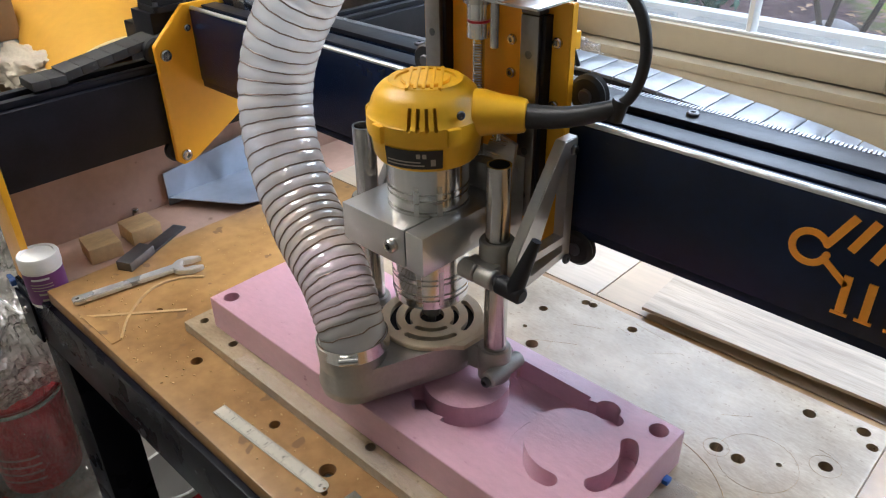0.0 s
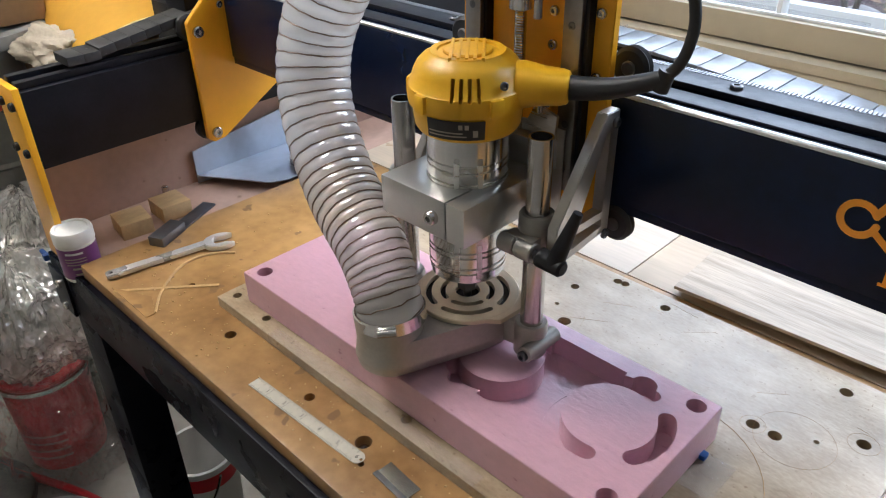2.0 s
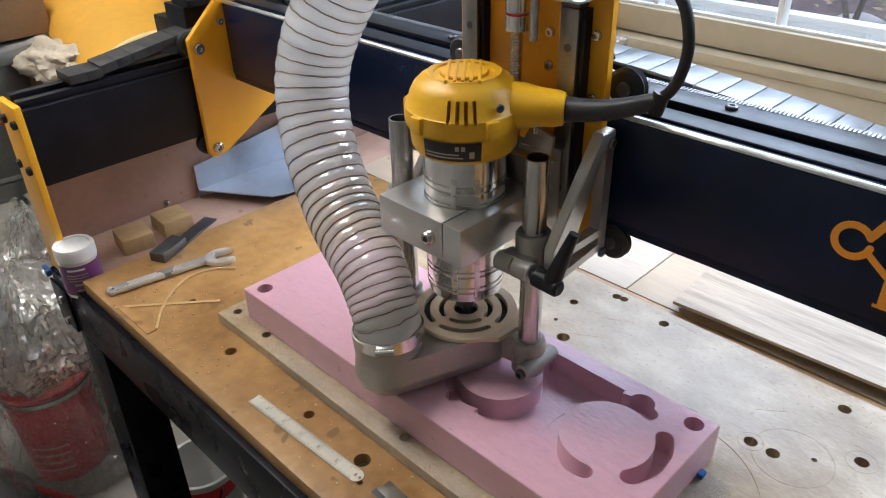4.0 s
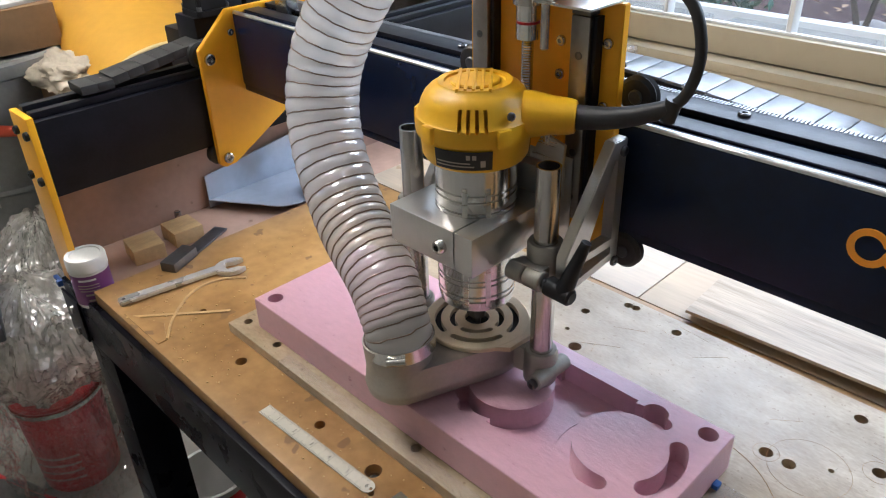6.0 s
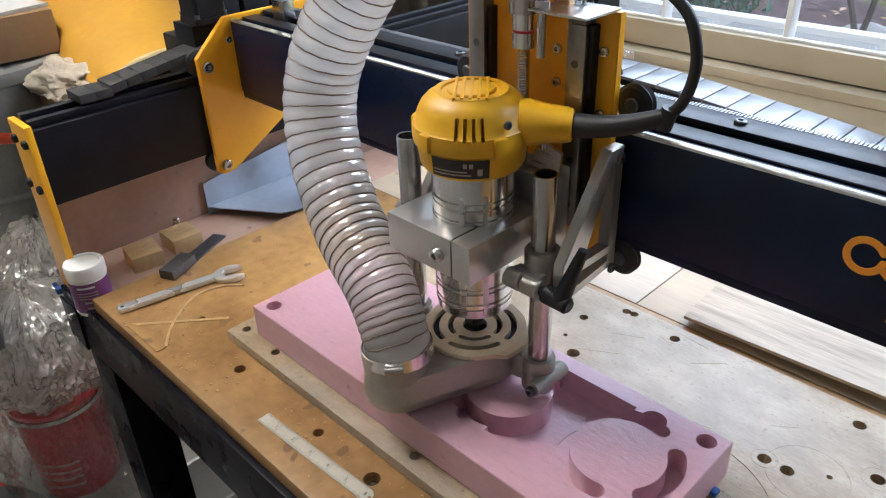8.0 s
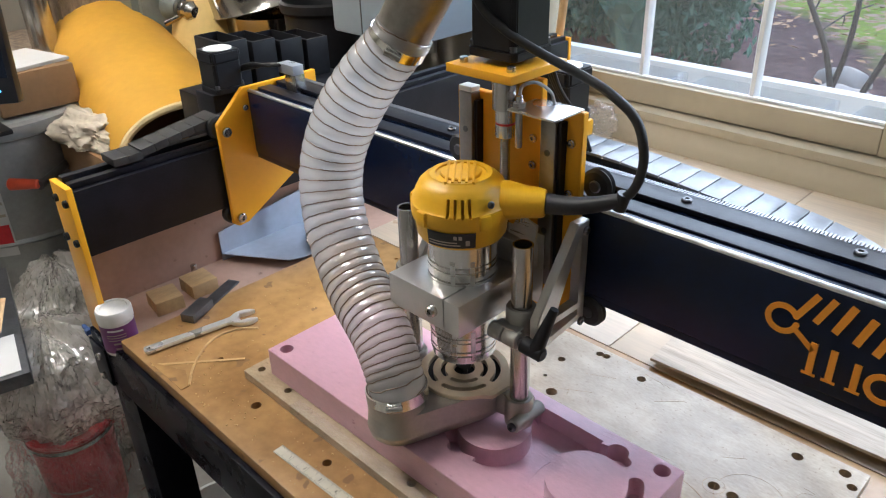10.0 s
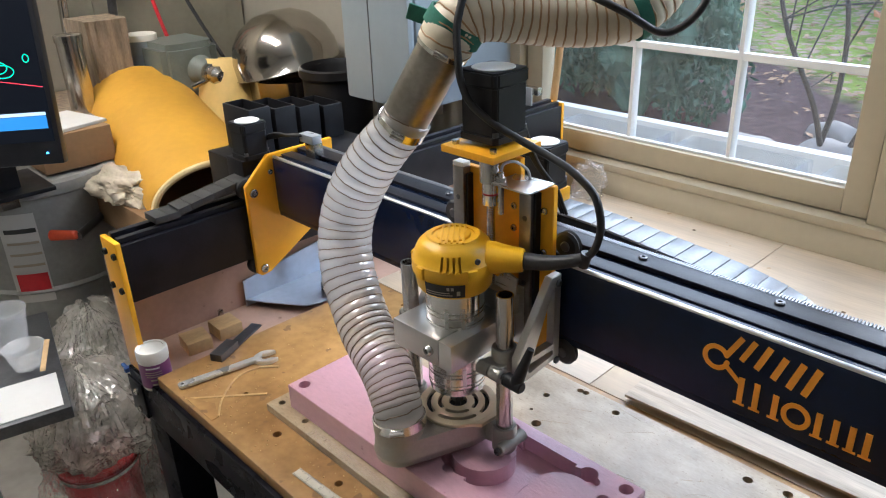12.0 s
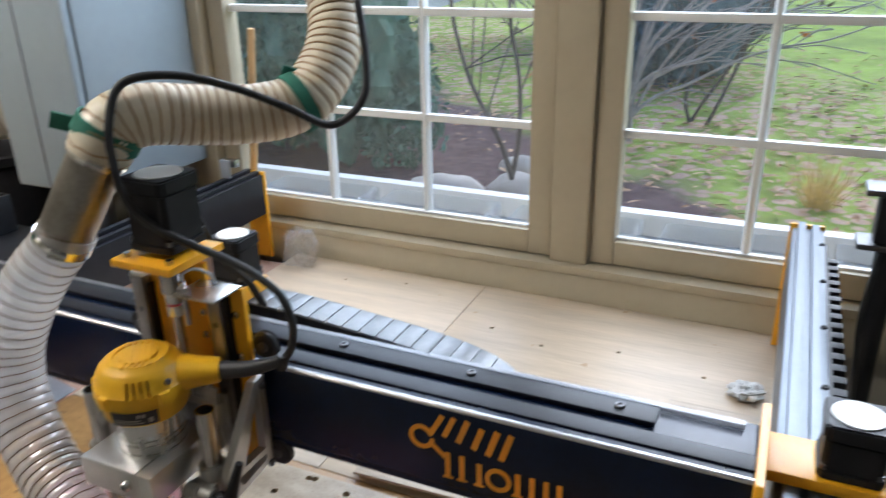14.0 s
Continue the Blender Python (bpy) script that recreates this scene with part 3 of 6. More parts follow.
solo("blue_tape", box(-0.1235, -0.118, 0.652, 0.660, 0.014, 0.019, 0.001), mat("blue_tape", (0.02, 0.1, 0.35), 0.6), "small scrap of blue tape", "tape")

# thin sheet on the table behind the spoilboard
m_sheet = Matrix.Translation((-0.27, 0.868, 0.0085)) @ pose(0, 0, 0, 0, 0, 2.5)
solo("plywood_sheet", box(0, 0.5, 0, 0.14, 0, 0.004, 0.0006, m=m_sheet), PLYX, "thin weathered plywood sheet lying on two laths", "plywood sheet")
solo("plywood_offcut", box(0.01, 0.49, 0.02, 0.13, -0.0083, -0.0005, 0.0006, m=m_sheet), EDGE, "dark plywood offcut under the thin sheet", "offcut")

# ---- small things on the worktop ----
ruler = thing("steel_ruler", (-0.41, 0.461, 0.0), "six inch steel ruler with black marks, on the worktop", "ruler")
m_rule = Matrix.Translation((-0.4915, 0.4555, 0.0004)) @ pose(0, 0, 0, 0, 0, 2.6)
outline = [(0, -0.0068), (0.150, -0.0068)] + [(0.150 + 0.0068 * math.sin(a), -0.0068 * math.cos(a)) for a in [0.26 * k for k in range(1, 12)]] + [(0.150, 0.0068), (0, 0.0068)]
part("blade", carve(prism(outline, 0, 0.0009, m=m_rule), [rod(m_rule @ Vector((0.1545, 0, -0.01)), m_rule @ Vector((0.1545, 0, 0.02)), 0.0016, seg=12)]), RULE, ruler)
ticks = None
for k in range(1, 94):
    L = 0.0055 if k % 16 == 0 else 0.004 if k % 8 == 0 else 0.0028 if k % 4 == 0 else 0.0018
    x = 0.0254 / 16 * k
    for s in (1, -1):
        ticks = box(x - 0.00017, x + 0.00017, 0.0066 * s - (L if s > 0 else 0), 0.0066 * s + (0 if s > 0 else L), 0.00091, 0.00099, bm=ticks, m=m_rule)
tagged(part("graduations", ticks, BTXT, ruler, smooth=0), kind="stuff")


def digits(parent, text, m, size, material, name="numeral"):
    c = bpy.data.curves.new("txt", "FONT")
    c.body, c.size, c.extrude, c.align_x, c.align_y = text, size, 0.00003, "CENTER", "CENTER"
    tmp = new("tmp_text", c)
    bpy.context.view_layer.update()
    me = bpy.data.meshes.new_from_object(tmp.evaluated_get(bpy.context.evaluated_depsgraph_get()))
    bpy.data.objects.remove(tmp)
    bm = bmesh.new()
    bm.from_mesh(me)
    bmesh.ops.transform(bm, matrix=m, verts=bm.verts)
    return part(name, bm, material, parent, smooth=0)


for k in range(1, 7):
    digits(ruler, str(k), m_rule @ pose(0.0254 * k - 0.003, 0.0, 0.00098, 0, 0, 0), 0.0062, BTXT)


def hook_head(bm, m):
    """Open jaw end of a wrench in its own plane."""
    pts = []
    for k in range(25):
        a = radians(38 + k * (360 - 76) / 24)
        pts.append((0.026 + 0.0215 * math.cos(a), 0.0175 * math.sin(a)))
    pts += [(0.031, -0.0075), (0.020, -0.0085), (0.016, 0.0), (0.020, 0.0085), (0.031, 0.0075)]
    return prism(pts, 0, 0.0075, 0.001, bm=bm, m=m)


wrench = thing("wrench", (-0.76, 0.5, 0.0), "zinc plated open-ended wrench lying on the worktop", "wrench")
W0, W1 = Vector((-0.776, 0.436, 0.001)), Vector((-0.752, 0.572, 0.001))
ang = math.degrees(math.atan2(W1.y - W0.y, W1.x - W0.x))
mw = Matrix.Translation(W0) @ pose(0, 0, 0, 0, 0, ang)
shank = prism([(0.0, -0.006), (0.004, -0.0075), (0.06, -0.0066), (0.123, -0.0068), (0.123, 0.0068), (0.06, 0.0066), (0.004, 0.0075), (0.0, 0.006)], 0, 0.006, 0.0012, m=mw)
part("shank", carve(shank, [rod(mw @ Vector((0.006, 0, -0.01)), mw @ Vector((0.006, 0, 0.02)), 0.0024, seg=14)]), WRENCHM, wrench)
part("jaw", hook_head(None, mw @ pose(0.115, 0, -0.0005, 0, 0, -12)), WRENCHM, wrench)

for x, y, a in ((-0.886, 0.522, -8), (-0.892, 0.581, -2)):
    solo("wood_block", box(-0.023, 0.023, -0.021, 0.021, 0, 0.022, 0.0012, m=pose(x, y, -0.0118, 0, 0, a)), WOODB, "small square planed wood block on the ledge", "wood block", "wood blocks")
square = thing("steel_bar", (-0.845, 0.55, 0.0), "dark steel stop bar with a thin tongue on the worktop edge", "steel bar")
mb = pose(-0.812, 0.535, 0.0002, 0, 0, 26)
part("stock", box(-0.011, 0.011, -0.024, 0.024, 0, 0.013, 0.0012, m=mb), DARKST, square)
part("tongue", box(-0.010, 0.010, 0.0245, 0.095, 0.0, 0.003, 0.0006, m=mb), DARKST, square)
solo("hex_bolt", rod((-0.942, 0.60, -0.0118), (-0.942, 0.60, 0.006), 0.005, seg=6, bevel=0.001), STEEL, "loose zinc bolt standing on the ledge", "bolt")

sheet = thing("bent_sheet", (-0.93, 0.72, 0.0), "bent blue-grey zinc sheet with a pointed flange on the ledge", "sheet metal")
part("upright", prism([(0.655, 0.0), (0.655, 0.052), (0.90, 0.085), (0.90, 0.0)], -0.9485, -0.947, m=Matrix(((0, 0, 1, 0), (1, 0, 0, 0), (0, 1, 0, -0.0118), (0, 0, 0, 1)))), ZINC, sheet)
part("flange", prism([(-0.9468, 0.655), (-0.845, 0.718), (-0.835, 0.742), (-0.835, 0.88), (-0.9468, 0.90)], 0.0003, 0.0018), ZINC, sheet)
part("tab", box(-0.872, -0.836, 0.772, 0.806, 0.002, 0.022, 0.001), ALU, sheet)
part("tab_post", rod((-0.862, 0.796, 0.0222), (-0.862, 0.796, 0.075), 0.007, seg=16, bevel=0.001), DARKST, sheet)

jar = thing("small_jar", (-0.862, 0.43, -0.03), "small glue jar with a purple label and white lid", "jar")
JX, JY = -0.858, 0.437
part("body", lathe([(0, 0), (0, 0.022), (0.003, 0.0235), (0.05, 0.0235), (0.052, 0.021), (0.052, 0)], (JX, JY, -0.0295), seg=36), LIDM, jar)
part("label", lathe([(0.006, 0.0238), (0.048, 0.0238)], (JX, JY, -0.0295), seg=36), PURP, jar, "purple paper label")
lid = part("lid", lathe([(0.052, 0.0), (0.052, 0.0245), (0.066, 0.0245), (0.069, 0.023), (0.069, 0.019), (0.0675, 0.018), (0.0675, 0)], (JX, JY, -0.0295), seg=40), LIDM, jar, "white screw lid with a raised rim")
for r, (z, w) in enumerate(((0.041, 0.9), (0.0345, 1.1), (0.0305, 1.1), (0.0265, 1.0), (0.020, 0.5), (0.012, 0.35))):
    pts = []
    for k in range(11):
        a = radians(-30) + (k / 10 - 0.5) * w
        pts.append((JX + 0.0240 * math.cos(a), JY + 0.0240 * math.sin(a)))
    own = bmesh.new()
    h = 0.0028 if r in (0, 4, 5) else 0.0013
    lo = [own.verts.new((x, y, z - 0.0295)) for x, y in pts]
    hi = [own.verts.new((x, y, z - 0.0295 + h)) for x, y in pts]
    for k in range(10):
        own.faces.new((lo[k], lo[k + 1], hi[k + 1], hi[k]))
    part("print_bar", own, LTXT if r else WHITE, jar)

blade = thing("razor_blade", (-0.29, 0.47, 0.0), "used steel scraper blade lying on the worktop", "blade")
mz = pose(-0.297, 0.468, 0.0004, 0, 0, -4)
part("blade", box(-0.02, 0.02, -0.0095, 0.0095, 0, 0.0008, m=mz), STEEL, blade)
part("spine", box(-0.02, 0.02, -0.0105, -0.005, 0.0009, 0.0022, 0.0004, m=mz), DARKST, blade)
for x, y in ((-0.352, 0.478),):
    s_ = thing("wood_screw", (x, y, -0.01), "sunken steel screw in the worktop", "screw")
    screw(s_, (x, y, -0.0115), (0, 0, 1), 0.006, 0.004, STEEL, "screw_head")

packing = thing("packing_tape", (-0.45, 0.5, 0.0127), "shiny clear packing tape along the spoilboard edge", "tape")
part("top_strip", box(-0.53, -0.24, 0.5005, 0.514, 0.0129, 0.0132), TAPE, packing)
part("front_strip", box(-0.53, -0.24, 0.4994, 0.4997, 0.001, 0.0126), TAPE, packing)
corner = thing("cut_corner", (-0.73, 0.44, 0.0), "loose triangular hardboard offcut let into the worktop corner", "offcut")
part("piece", prism([(-0.752, 0.4315), (-0.668, 0.4315), (-0.668, 0.442), (-0.7, 0.455)], 0.0002, 0.0014), MDF, corner)
# ---- side rails ----
def side_rail(name, x0, x1, label, material, front, low, top):
    r = thing(name, ((x0 + x1) / 2, 0.95, -0.03), label, "rail", "machine side rails")
    part("beam", box(x0, x1, front, 1.5, low, top, 0.002), material, r)
    part("track", box(x0 + 0.008, x0 + 0.02, front, 1.5, top + 0.0002, top + 0.012, 0.001), material, r)
    part("track", box(x1 - 0.02, x1 - 0.008, front, 1.5, top + 0.0002, top + 0.009, 0.001), material, r)
    for y0, y1, z0, out in ((front - 0.009, front - 0.0005, -0.034, -1), (1.5005, 1.509, 0.0, 1)):
        p = part("end_plate", box(x0 - 0.004, x1 + 0.001, y0, y1, z0, top + 0.006, 0.001), YEL, r, "yellow painted steel end plate")
        for z in (top - 0.016, low + 0.022):
            for dx in (0.01, x1 - x0 - 0.008):
                screw(p, (x0 + dx, y0 if out < 0 else y1, z), (0, out, 0), 0.0055, 0.005, PLAS, "bolt")
    return r


left = side_rail("side_rail", -0.928, -0.877, "black side rail with yellow end plates and a cable chain", BLK, 0.434, 0.112, 0.208)
right = side_rail("side_rail", 0.256, 0.306, "grey aluminium side rail with a rack and yellow end plates", mat("grey_rail", (0.17, 0.19, 0.22), 0.42, 0.5, var=0.1, scale=20, bump=0.02), 0.406, 0.115, 0.235)
for k in range(34):
    y = 0.46 + 0.03 * k
    if 0.9 < y < 1.45:
        part("rack_slot", box(0.3065, 0.33, y, y + 0.016, 0.2, 0.21, 0.001), PLAS, right)
for y in (0.95, 1.1, 1.25, 1.4):
    screw(right, (0.3, y, 0.2445), (0, 0, 1), 0.004, 0.003, PLAS, "screw")
part("rack_base", box(0.3065, 0.312, 0.88, 1.46, 0.19, 0.225), PLAS, right)

# cable chain on the left rail
lchain = thing("cable_chain", (-0.905, 0.6, 0.25), "black plastic cable chain lying on the side rail", "cable chain", "cable chains")
for k in range(11):
    y = 0.497 + 0.0205 * k
    z = 0.2205 + 0.0030 * max(0, k - 1)
    part("link", box(-0.02, 0.02, 0, 0.0204, 0, 0.011, 0.0008, m=pose(-0.906, y, z, 8.3 if k > 1 else 0)), CHAINB, lchain)
switch = thing("limit_switch", (-0.915, 1.42, 0.2205), "small zinc limit switch bracket on the rear of the rail", "switch")
part("bracket", box(-0.925, -0.9, 1.415, 1.42, 0.2203, 0.262, 0.001), ZINC, switch)
part("body", box(-0.93, -0.885, 1.4205, 1.437, 0.245, 0.262, 0.001), STEEL, switch)

# ---- gantry ----
GY = 0.697
gantry = thing("gantry", (-0.3, 0.74, 0.18), "black gantry beam with an orange emblem between yellow end plates", "gantry")
part("beam", box(-0.8595, 0.2375, GY, 0.79, 0.1915, 0.284, 0.002), BLKG, gantry)
lip = [(GY + 0.0005 + 0.0035 * (1 - math.cos(a)), 0.2842 + 0.0035 * math.sin(a)) for a in [math.pi * k / 10 for k in range(11)]]
part("front_track", prism(lip, -0.8595, 0.2375, m=Matrix(((0, 0, 1, 0), (1, 0, 0, 0), (0, 1, 0, 0), (0, 0, 0, 1)))), VRAIL, gantry, "bright steel v-rail along the front edge")
part("lower_track", box(-0.8595, 0.2375, GY + 0.002, GY + 0.012, 0.1825, 0.1913, 0.001), BLKG, gantry)
part("top_ledge", box(-0.8595, 0.2375, GY + 0.018, GY + 0.040, 0.2842, 0.2865, 0.0008), BLK, gantry)
bar = part("top_bar", box(-0.8595, 0.148, GY + 0.050, GY + 0.078, 0.2842, 0.2895, 0.0012), BLK, gantry)
for k in range(7):
    screw(bar, (0.112 - 0.155 * k, GY + 0.064, 0.2896), (0, 0, 1), 0.0052, 0.003, DARKST, "bolt")
teeth = bmesh.new()
for k in range(330):
    x = -0.85 + 0.0033 * k
    if x > 0.225:
        break
    teeth = box(x, x + 0.0019, GY + 0.0785, GY + 0.0865, 0.2845, 0.2895, bm=teeth)
tagged(part("rack_teeth", teeth, RACKM, gantry, smooth=0), kind="stuff")
PLATE = [(0.642, 0.09), (0.642, 0.247), (0.69, 0.291), (0.82, 0.291), (0.82, 0.165), (0.757, 0.138), (0.667, 0.086), (0.65, 0.084)]
YZX = Matrix(((0, 0, 1, 0), (1, 0, 0, 0), (0, 1, 0, 0), (0, 0, 0, 1)))
for x0, x1, sx in ((-0.868, -0.8598, 1), (0.2378, 0.2458, 1)):
    p = part("end_plate", prism(PLATE, x0, x1, 0.0008, m=YZX), YEL, gantry, "yellow painted steel end plate")
    for y, z in ((0.654, 0.234), (0.655, 0.097)):
        screw(p, (x1, y, z), (1, 0, 0), 0.0075, 0.005, STEEL, "bolt")
    screw(p, (x1, 0.69, 0.262), (1, 0, 0), 0.0045, 0.003, STEEL, "bolt")
    back = -0.0225 if x0 < 0 else 0.0085
    for y, z, r in ((0.654, 0.236, 0.0175), (0.653, 0.098, 0.0155)):
        wheel = part("wheel", lathe([(0, 0.004), (0, r * 0.8), (0.003, r), (0.011, r), (0.014, r * 0.8), (0.014, 0.004)], (x0 + back, y, z), (1, 0, 0), 28), RUB, gantry, "black v-groove wheel")
        part("hub", rod((x0 + back - 0.001, y, z), (x0 + back + 0.016, y, z), r * 0.42, seg=16, bevel=0.001), STEEL, wheel)

# the emblem: a loop, slanted strokes and a row of plain blocks
emb_y = GY - 0.0012
XZ = Matrix(((1, 0, 0, 0), (0, 0, 1, 0), (0, 1, 0, 0), (0, 0, 0, 1)))


def stroke(x0, z0, x1, z1, w):
    d = Vector((x1 - x0, z1 - z0)).normalized() * w / 2
    n = Vector((-d.y, d.x))
    return [(x0 - n.x, z0 - n.y), (x1 - n.x, z1 - n.y), (x1 + n.x, z1 + n.y), (x0 + n.x, z0 + n.y)]


EX = -0.071
emblem = part("emblem", prism(sector(EX, 0.2465, 0.0092, 0.0142, 28, 350), emb_y, emb_y + 0.001, m=XZ), LOGO, gantry, "orange painted emblem of plain shapes")


def emblem_piece(poly):
    part("emblem_stroke", prism(poly, emb_y, emb_y + 0.001, m=XZ), LOGO, emblem)


# slanted upper row: a swash and leaning bars
for x0, z0, x1, z1, w in ((-0.059, 0.240, -0.043, 0.227, 0.0045), (-0.060, 0.254, -0.0475, 0.277, 0.0056), (-0.046, 0.253, -0.035, 0.2775, 0.0056), (-0.031, 0.250, -0.0205, 0.2775, 0.0060), (-0.0145, 0.2465, -0.0055, 0.2725, 0.0062), (0.0005, 0.2435, 0.0105, 0.2735, 0.0064), (0.0145, 0.242, 0.0245, 0.2735, 0.0064)):
    emblem_piece(stroke(x0, z0, x1, z1, w))
# lower row: capped posts and plain rounds
for x, h in ((-0.0425, 0.031), (-0.027, 0.031), (-0.0085, 0.027), (0.0315, 0.027), (0.0465, 0.027), (0.0605, 0.027), (0.0735, 0.027)):
    emblem_piece([(x - 0.0028, 0.2062), (x + 0.0028, 0.2062), (x + 0.0028, 0.2038 + h), (x - 0.0028, 0.2038 + h)])
    emblem_piece([(x - 0.0055, 0.2038), (x + 0.0055, 0.2038), (x + 0.0055, 0.206), (x - 0.0055, 0.206)])
emblem_piece(sector(0.0115, 0.2172, 0.0088, 0.0138, 0, 359.9, False))

# gantry drive motors at the ends, with their white stickers


def motor(name, cx, cy, z0, z1, half, label, group="stepper motors"):
    t = thing(name, (cx, cy, z0), label, "motor", group)
    c = half * 0.16
    ch = [(-half + c, -half), (half - c, -half), (half, -half + c), (half, half - c), (half - c, half), (-half + c, half), (-half, half - c), (-half, -half + c)]
    part("flange", prism([(cx + x, cy + y) for x, y in ch], z0, z0 + 0.008, 0.0008), PLAS, t)
    part("can", prism([(cx + x * 0.93, cy + y * 0.93) for x, y in ch], z0 + 0.0081, z1 - 0.016, 0.001), PLAS, t)
    part("end_cap", prism([(cx + x, cy + y) for x, y in ch], z1 - 0.0158, z1, 0.002), PLAS, t)
    part("sticker", rod((cx, cy, z1 + 0.0002), (cx, cy, z1 + 0.0012), half * 0.84, seg=40), WHITE, t, "round white sticker")
    for sx in (-1, 1):
        for sy in (-1, 1):
            part("bolt", rod((cx + sx * half * 0.82, cy + sy * half * 0.82, z0 + 0.0085), (cx + sx * half * 0.82, cy + sy * half * 0.82, z0 + 0.0135), 0.0035, seg=10), DARKST, t)
    return t


motor("stepper_motor", -0.907, 0.687, 0.28, 0.341, 0.024, "black stepper motor with a white sticker above the side rail")
motor("stepper_motor", 0.315, 0.79, 0.26, 0.315, 0.027, "black stepper motor with a white sticker above the side rail")
motor("stepper_motor", -0.395, 0.827, 0.31, 0.372, 0.024, "black stepper motor with a white sticker behind the carriage")
part("foot", box(-0.421, -0.369, 0.8, 0.853, 0.291, 0.3098, 0.002), YEL, bpy.data.objects["stepper_motor.002"], "yellow motor plate")
lb = bpy.data.objects["stepper_motor"]
part("foot", box(-0.945, -0.893, 0.66, 0.715, 0.2205, 0.2795, 0.002), BLK, lb)
part("foot", box(0.2465, 0.345, 0.758, 0.822, 0.2475, 0.2595, 0.002), YEL, bpy.data.objects["stepper_motor.001"], "yellow motor plate")
sw2 = thing("limit_switch", (-0.80, 0.74, 0.28), "small zinc limit switch with grey leads on the gantry end", "switch")
part("bracket", box(-0.815, -0.79, 0.735, 0.752, 0.2858, 0.312, 0.001), STEEL, sw2)
part("body", box(-0.822, -0.785, 0.73, 0.748, 0.3122, 0.326, 0.001), ZINC, sw2)
for k in range(3):
    c = smoothed([(-0.80, 0.745, 0.32 + 0.002 * k), (-0.83, 0.73 - 0.004 * k, 0.322), (-0.875, 0.715, 0.312 + 0.003 * k), (-0.91, 0.70 + 0.003 * k, 0.30), (-0.93, 0.695, 0.285)])
    part("lead", sweep(c, 0.0025, 8), RUB, sw2)

# cable chain behind the gantry
chain = thing("cable_chain", (-0.2, 0.83, 0.2), "black plastic cable chain with flat links behind the gantry", "cable chain", "cable chains")
path = even([Vector(q) for q in smoothed([(-0.40, 0.839, 0.2865), (-0.31, 0.839, 0.285), (-0.227, 0.839, 0.2785), (-0.15, 0.839, 0.2715), (-0.09, 0.839, 0.263), (-0.05, 0.839, 0.252), (-0.026, 0.839, 0.236), (-0.015, 0.839, 0.214), (-0.03, 0.839, 0.195), (-0.08, 0.839, 0.19), (-0.3, 0.839, 0.188)], 20)], 0.0235)
for a, b in zip(path, path[1:]):
    d = (b - a).normalized()
    up = Vector((0, 1, 0)).cross(d) * -1
    mm = Matrix(((d.x, 0, up.x, a.x), (0, 1, 0, a.y), (d.z, 0, up.z, a.z), (0, 0, 0, 1)))
    # top face in the sheen grey, sides in the plain black plastic
    lk = part("link", box(0.0004, 0.0228, -0.0245, 0.0245, -0.003, 0.0, 0.0008, m=mm), CHAINSHEEN, chain)
    for y0, y1 in ((-0.0255, -0.0222), (0.0222, 0.0255)):
        part("link_side", box(0, 0.0234, y0, y1, -0.019, -0.0031, 0.0008, m=mm), PLAS, lk)

# ---- carriage ----
CX = -0.3435
PY = 0.683
carr = thing("carriage", (CX, PY, 0.16), "yellow carriage plate with linear rails, lead screw and wheels", "carriage")
plate = prism([(CX - 0.077, 0.163), (CX + 0.077, 0.163), (CX + 0.077, 0.38), (CX + 0.03, 0.38), (CX + 0.03, 0.402), (CX - 0.032, 0.402), (CX - 0.032, 0.378), (CX - 0.077, 0.378)], PY, PY + 0.008, 0.0008, m=XZ)
part("plate", plate, YEL, carr)
for dx in (-0.055, 0.048):
    x = CX + dx
    rl = part("linear_rail", box(x - 0.0085, x + 0.0085, PY - 0.013, PY - 0.0003, 0.2, 0.378 if dx < 0 else 0.37, 0.001), GROUNDST, carr)
    part("rail_end", box(x - 0.0085, x + 0.0085, PY - 0.013, PY - 0.0003, 0.3785 if dx < 0 else 0.3705, 0.384 if dx < 0 else 0.376, 0.001), WHITE if dx < 0 else DARKST, carr)
    part("shadow_strip", box(x + 0.0087, x + 0.0125, PY - 0.009, PY - 0.0003, 0.2, 0.37), BLK, carr)
    for z in (0.22, 0.26, 0.30, 0.34):
        screw(rl, (x, PY - 0.0131, z), (0, -1, 0), 0.0032, 0.0006, DARKST, "rail_hole")
for dx, z in ((-0.012, 0.305), (0.022, 0.318), (0.02, 0.268), (0.022, 0.345), (-0.06, 0.195), (0.066, 0.35), (0.066, 0.30)):
    screw(carr, (CX + dx, PY - 0.0002, z), (0, -1, 0), 0.0042, 0.003, STEEL)
part("lead_screw", lathe([(0, 0)] + [(0.0011 * k, 0.0045 + (0.0006 if k % 2 else 0)) for k in range(140)] + [(0.154, 0)], (CX, PY - 0.016, 0.196), seg=16), STEEL, carr)
cp = part("coupling", lathe([(0, 0), (0, 0.0098), (0.012, 0.0098), (0.0125, 0.0088), (0.0145, 0.0088), (0.015, 0.0098), (0.027, 0.0098), (0.027, 0)], (CX, PY - 0.016, 0.3465), seg=28), ALUP, carr)
part("spider", rod((CX, PY - 0.016, 0.3586), (CX, PY - 0.016, 0.3604), 0.0094, seg=24), RED, cp, "red rubber insert")
part("shaft_housing", rod((CX, PY - 0.016, 0.3735), (CX, PY - 0.016, 0.4085), 0.0125, seg=28), STEEL, carr)
part("motor_bracket", box(CX - 0.042, CX + 0.036, PY - 0.052, PY + 0.028, 0.4088, 0.417, 0.001), YEL, carr, "yellow motor bracket plate")
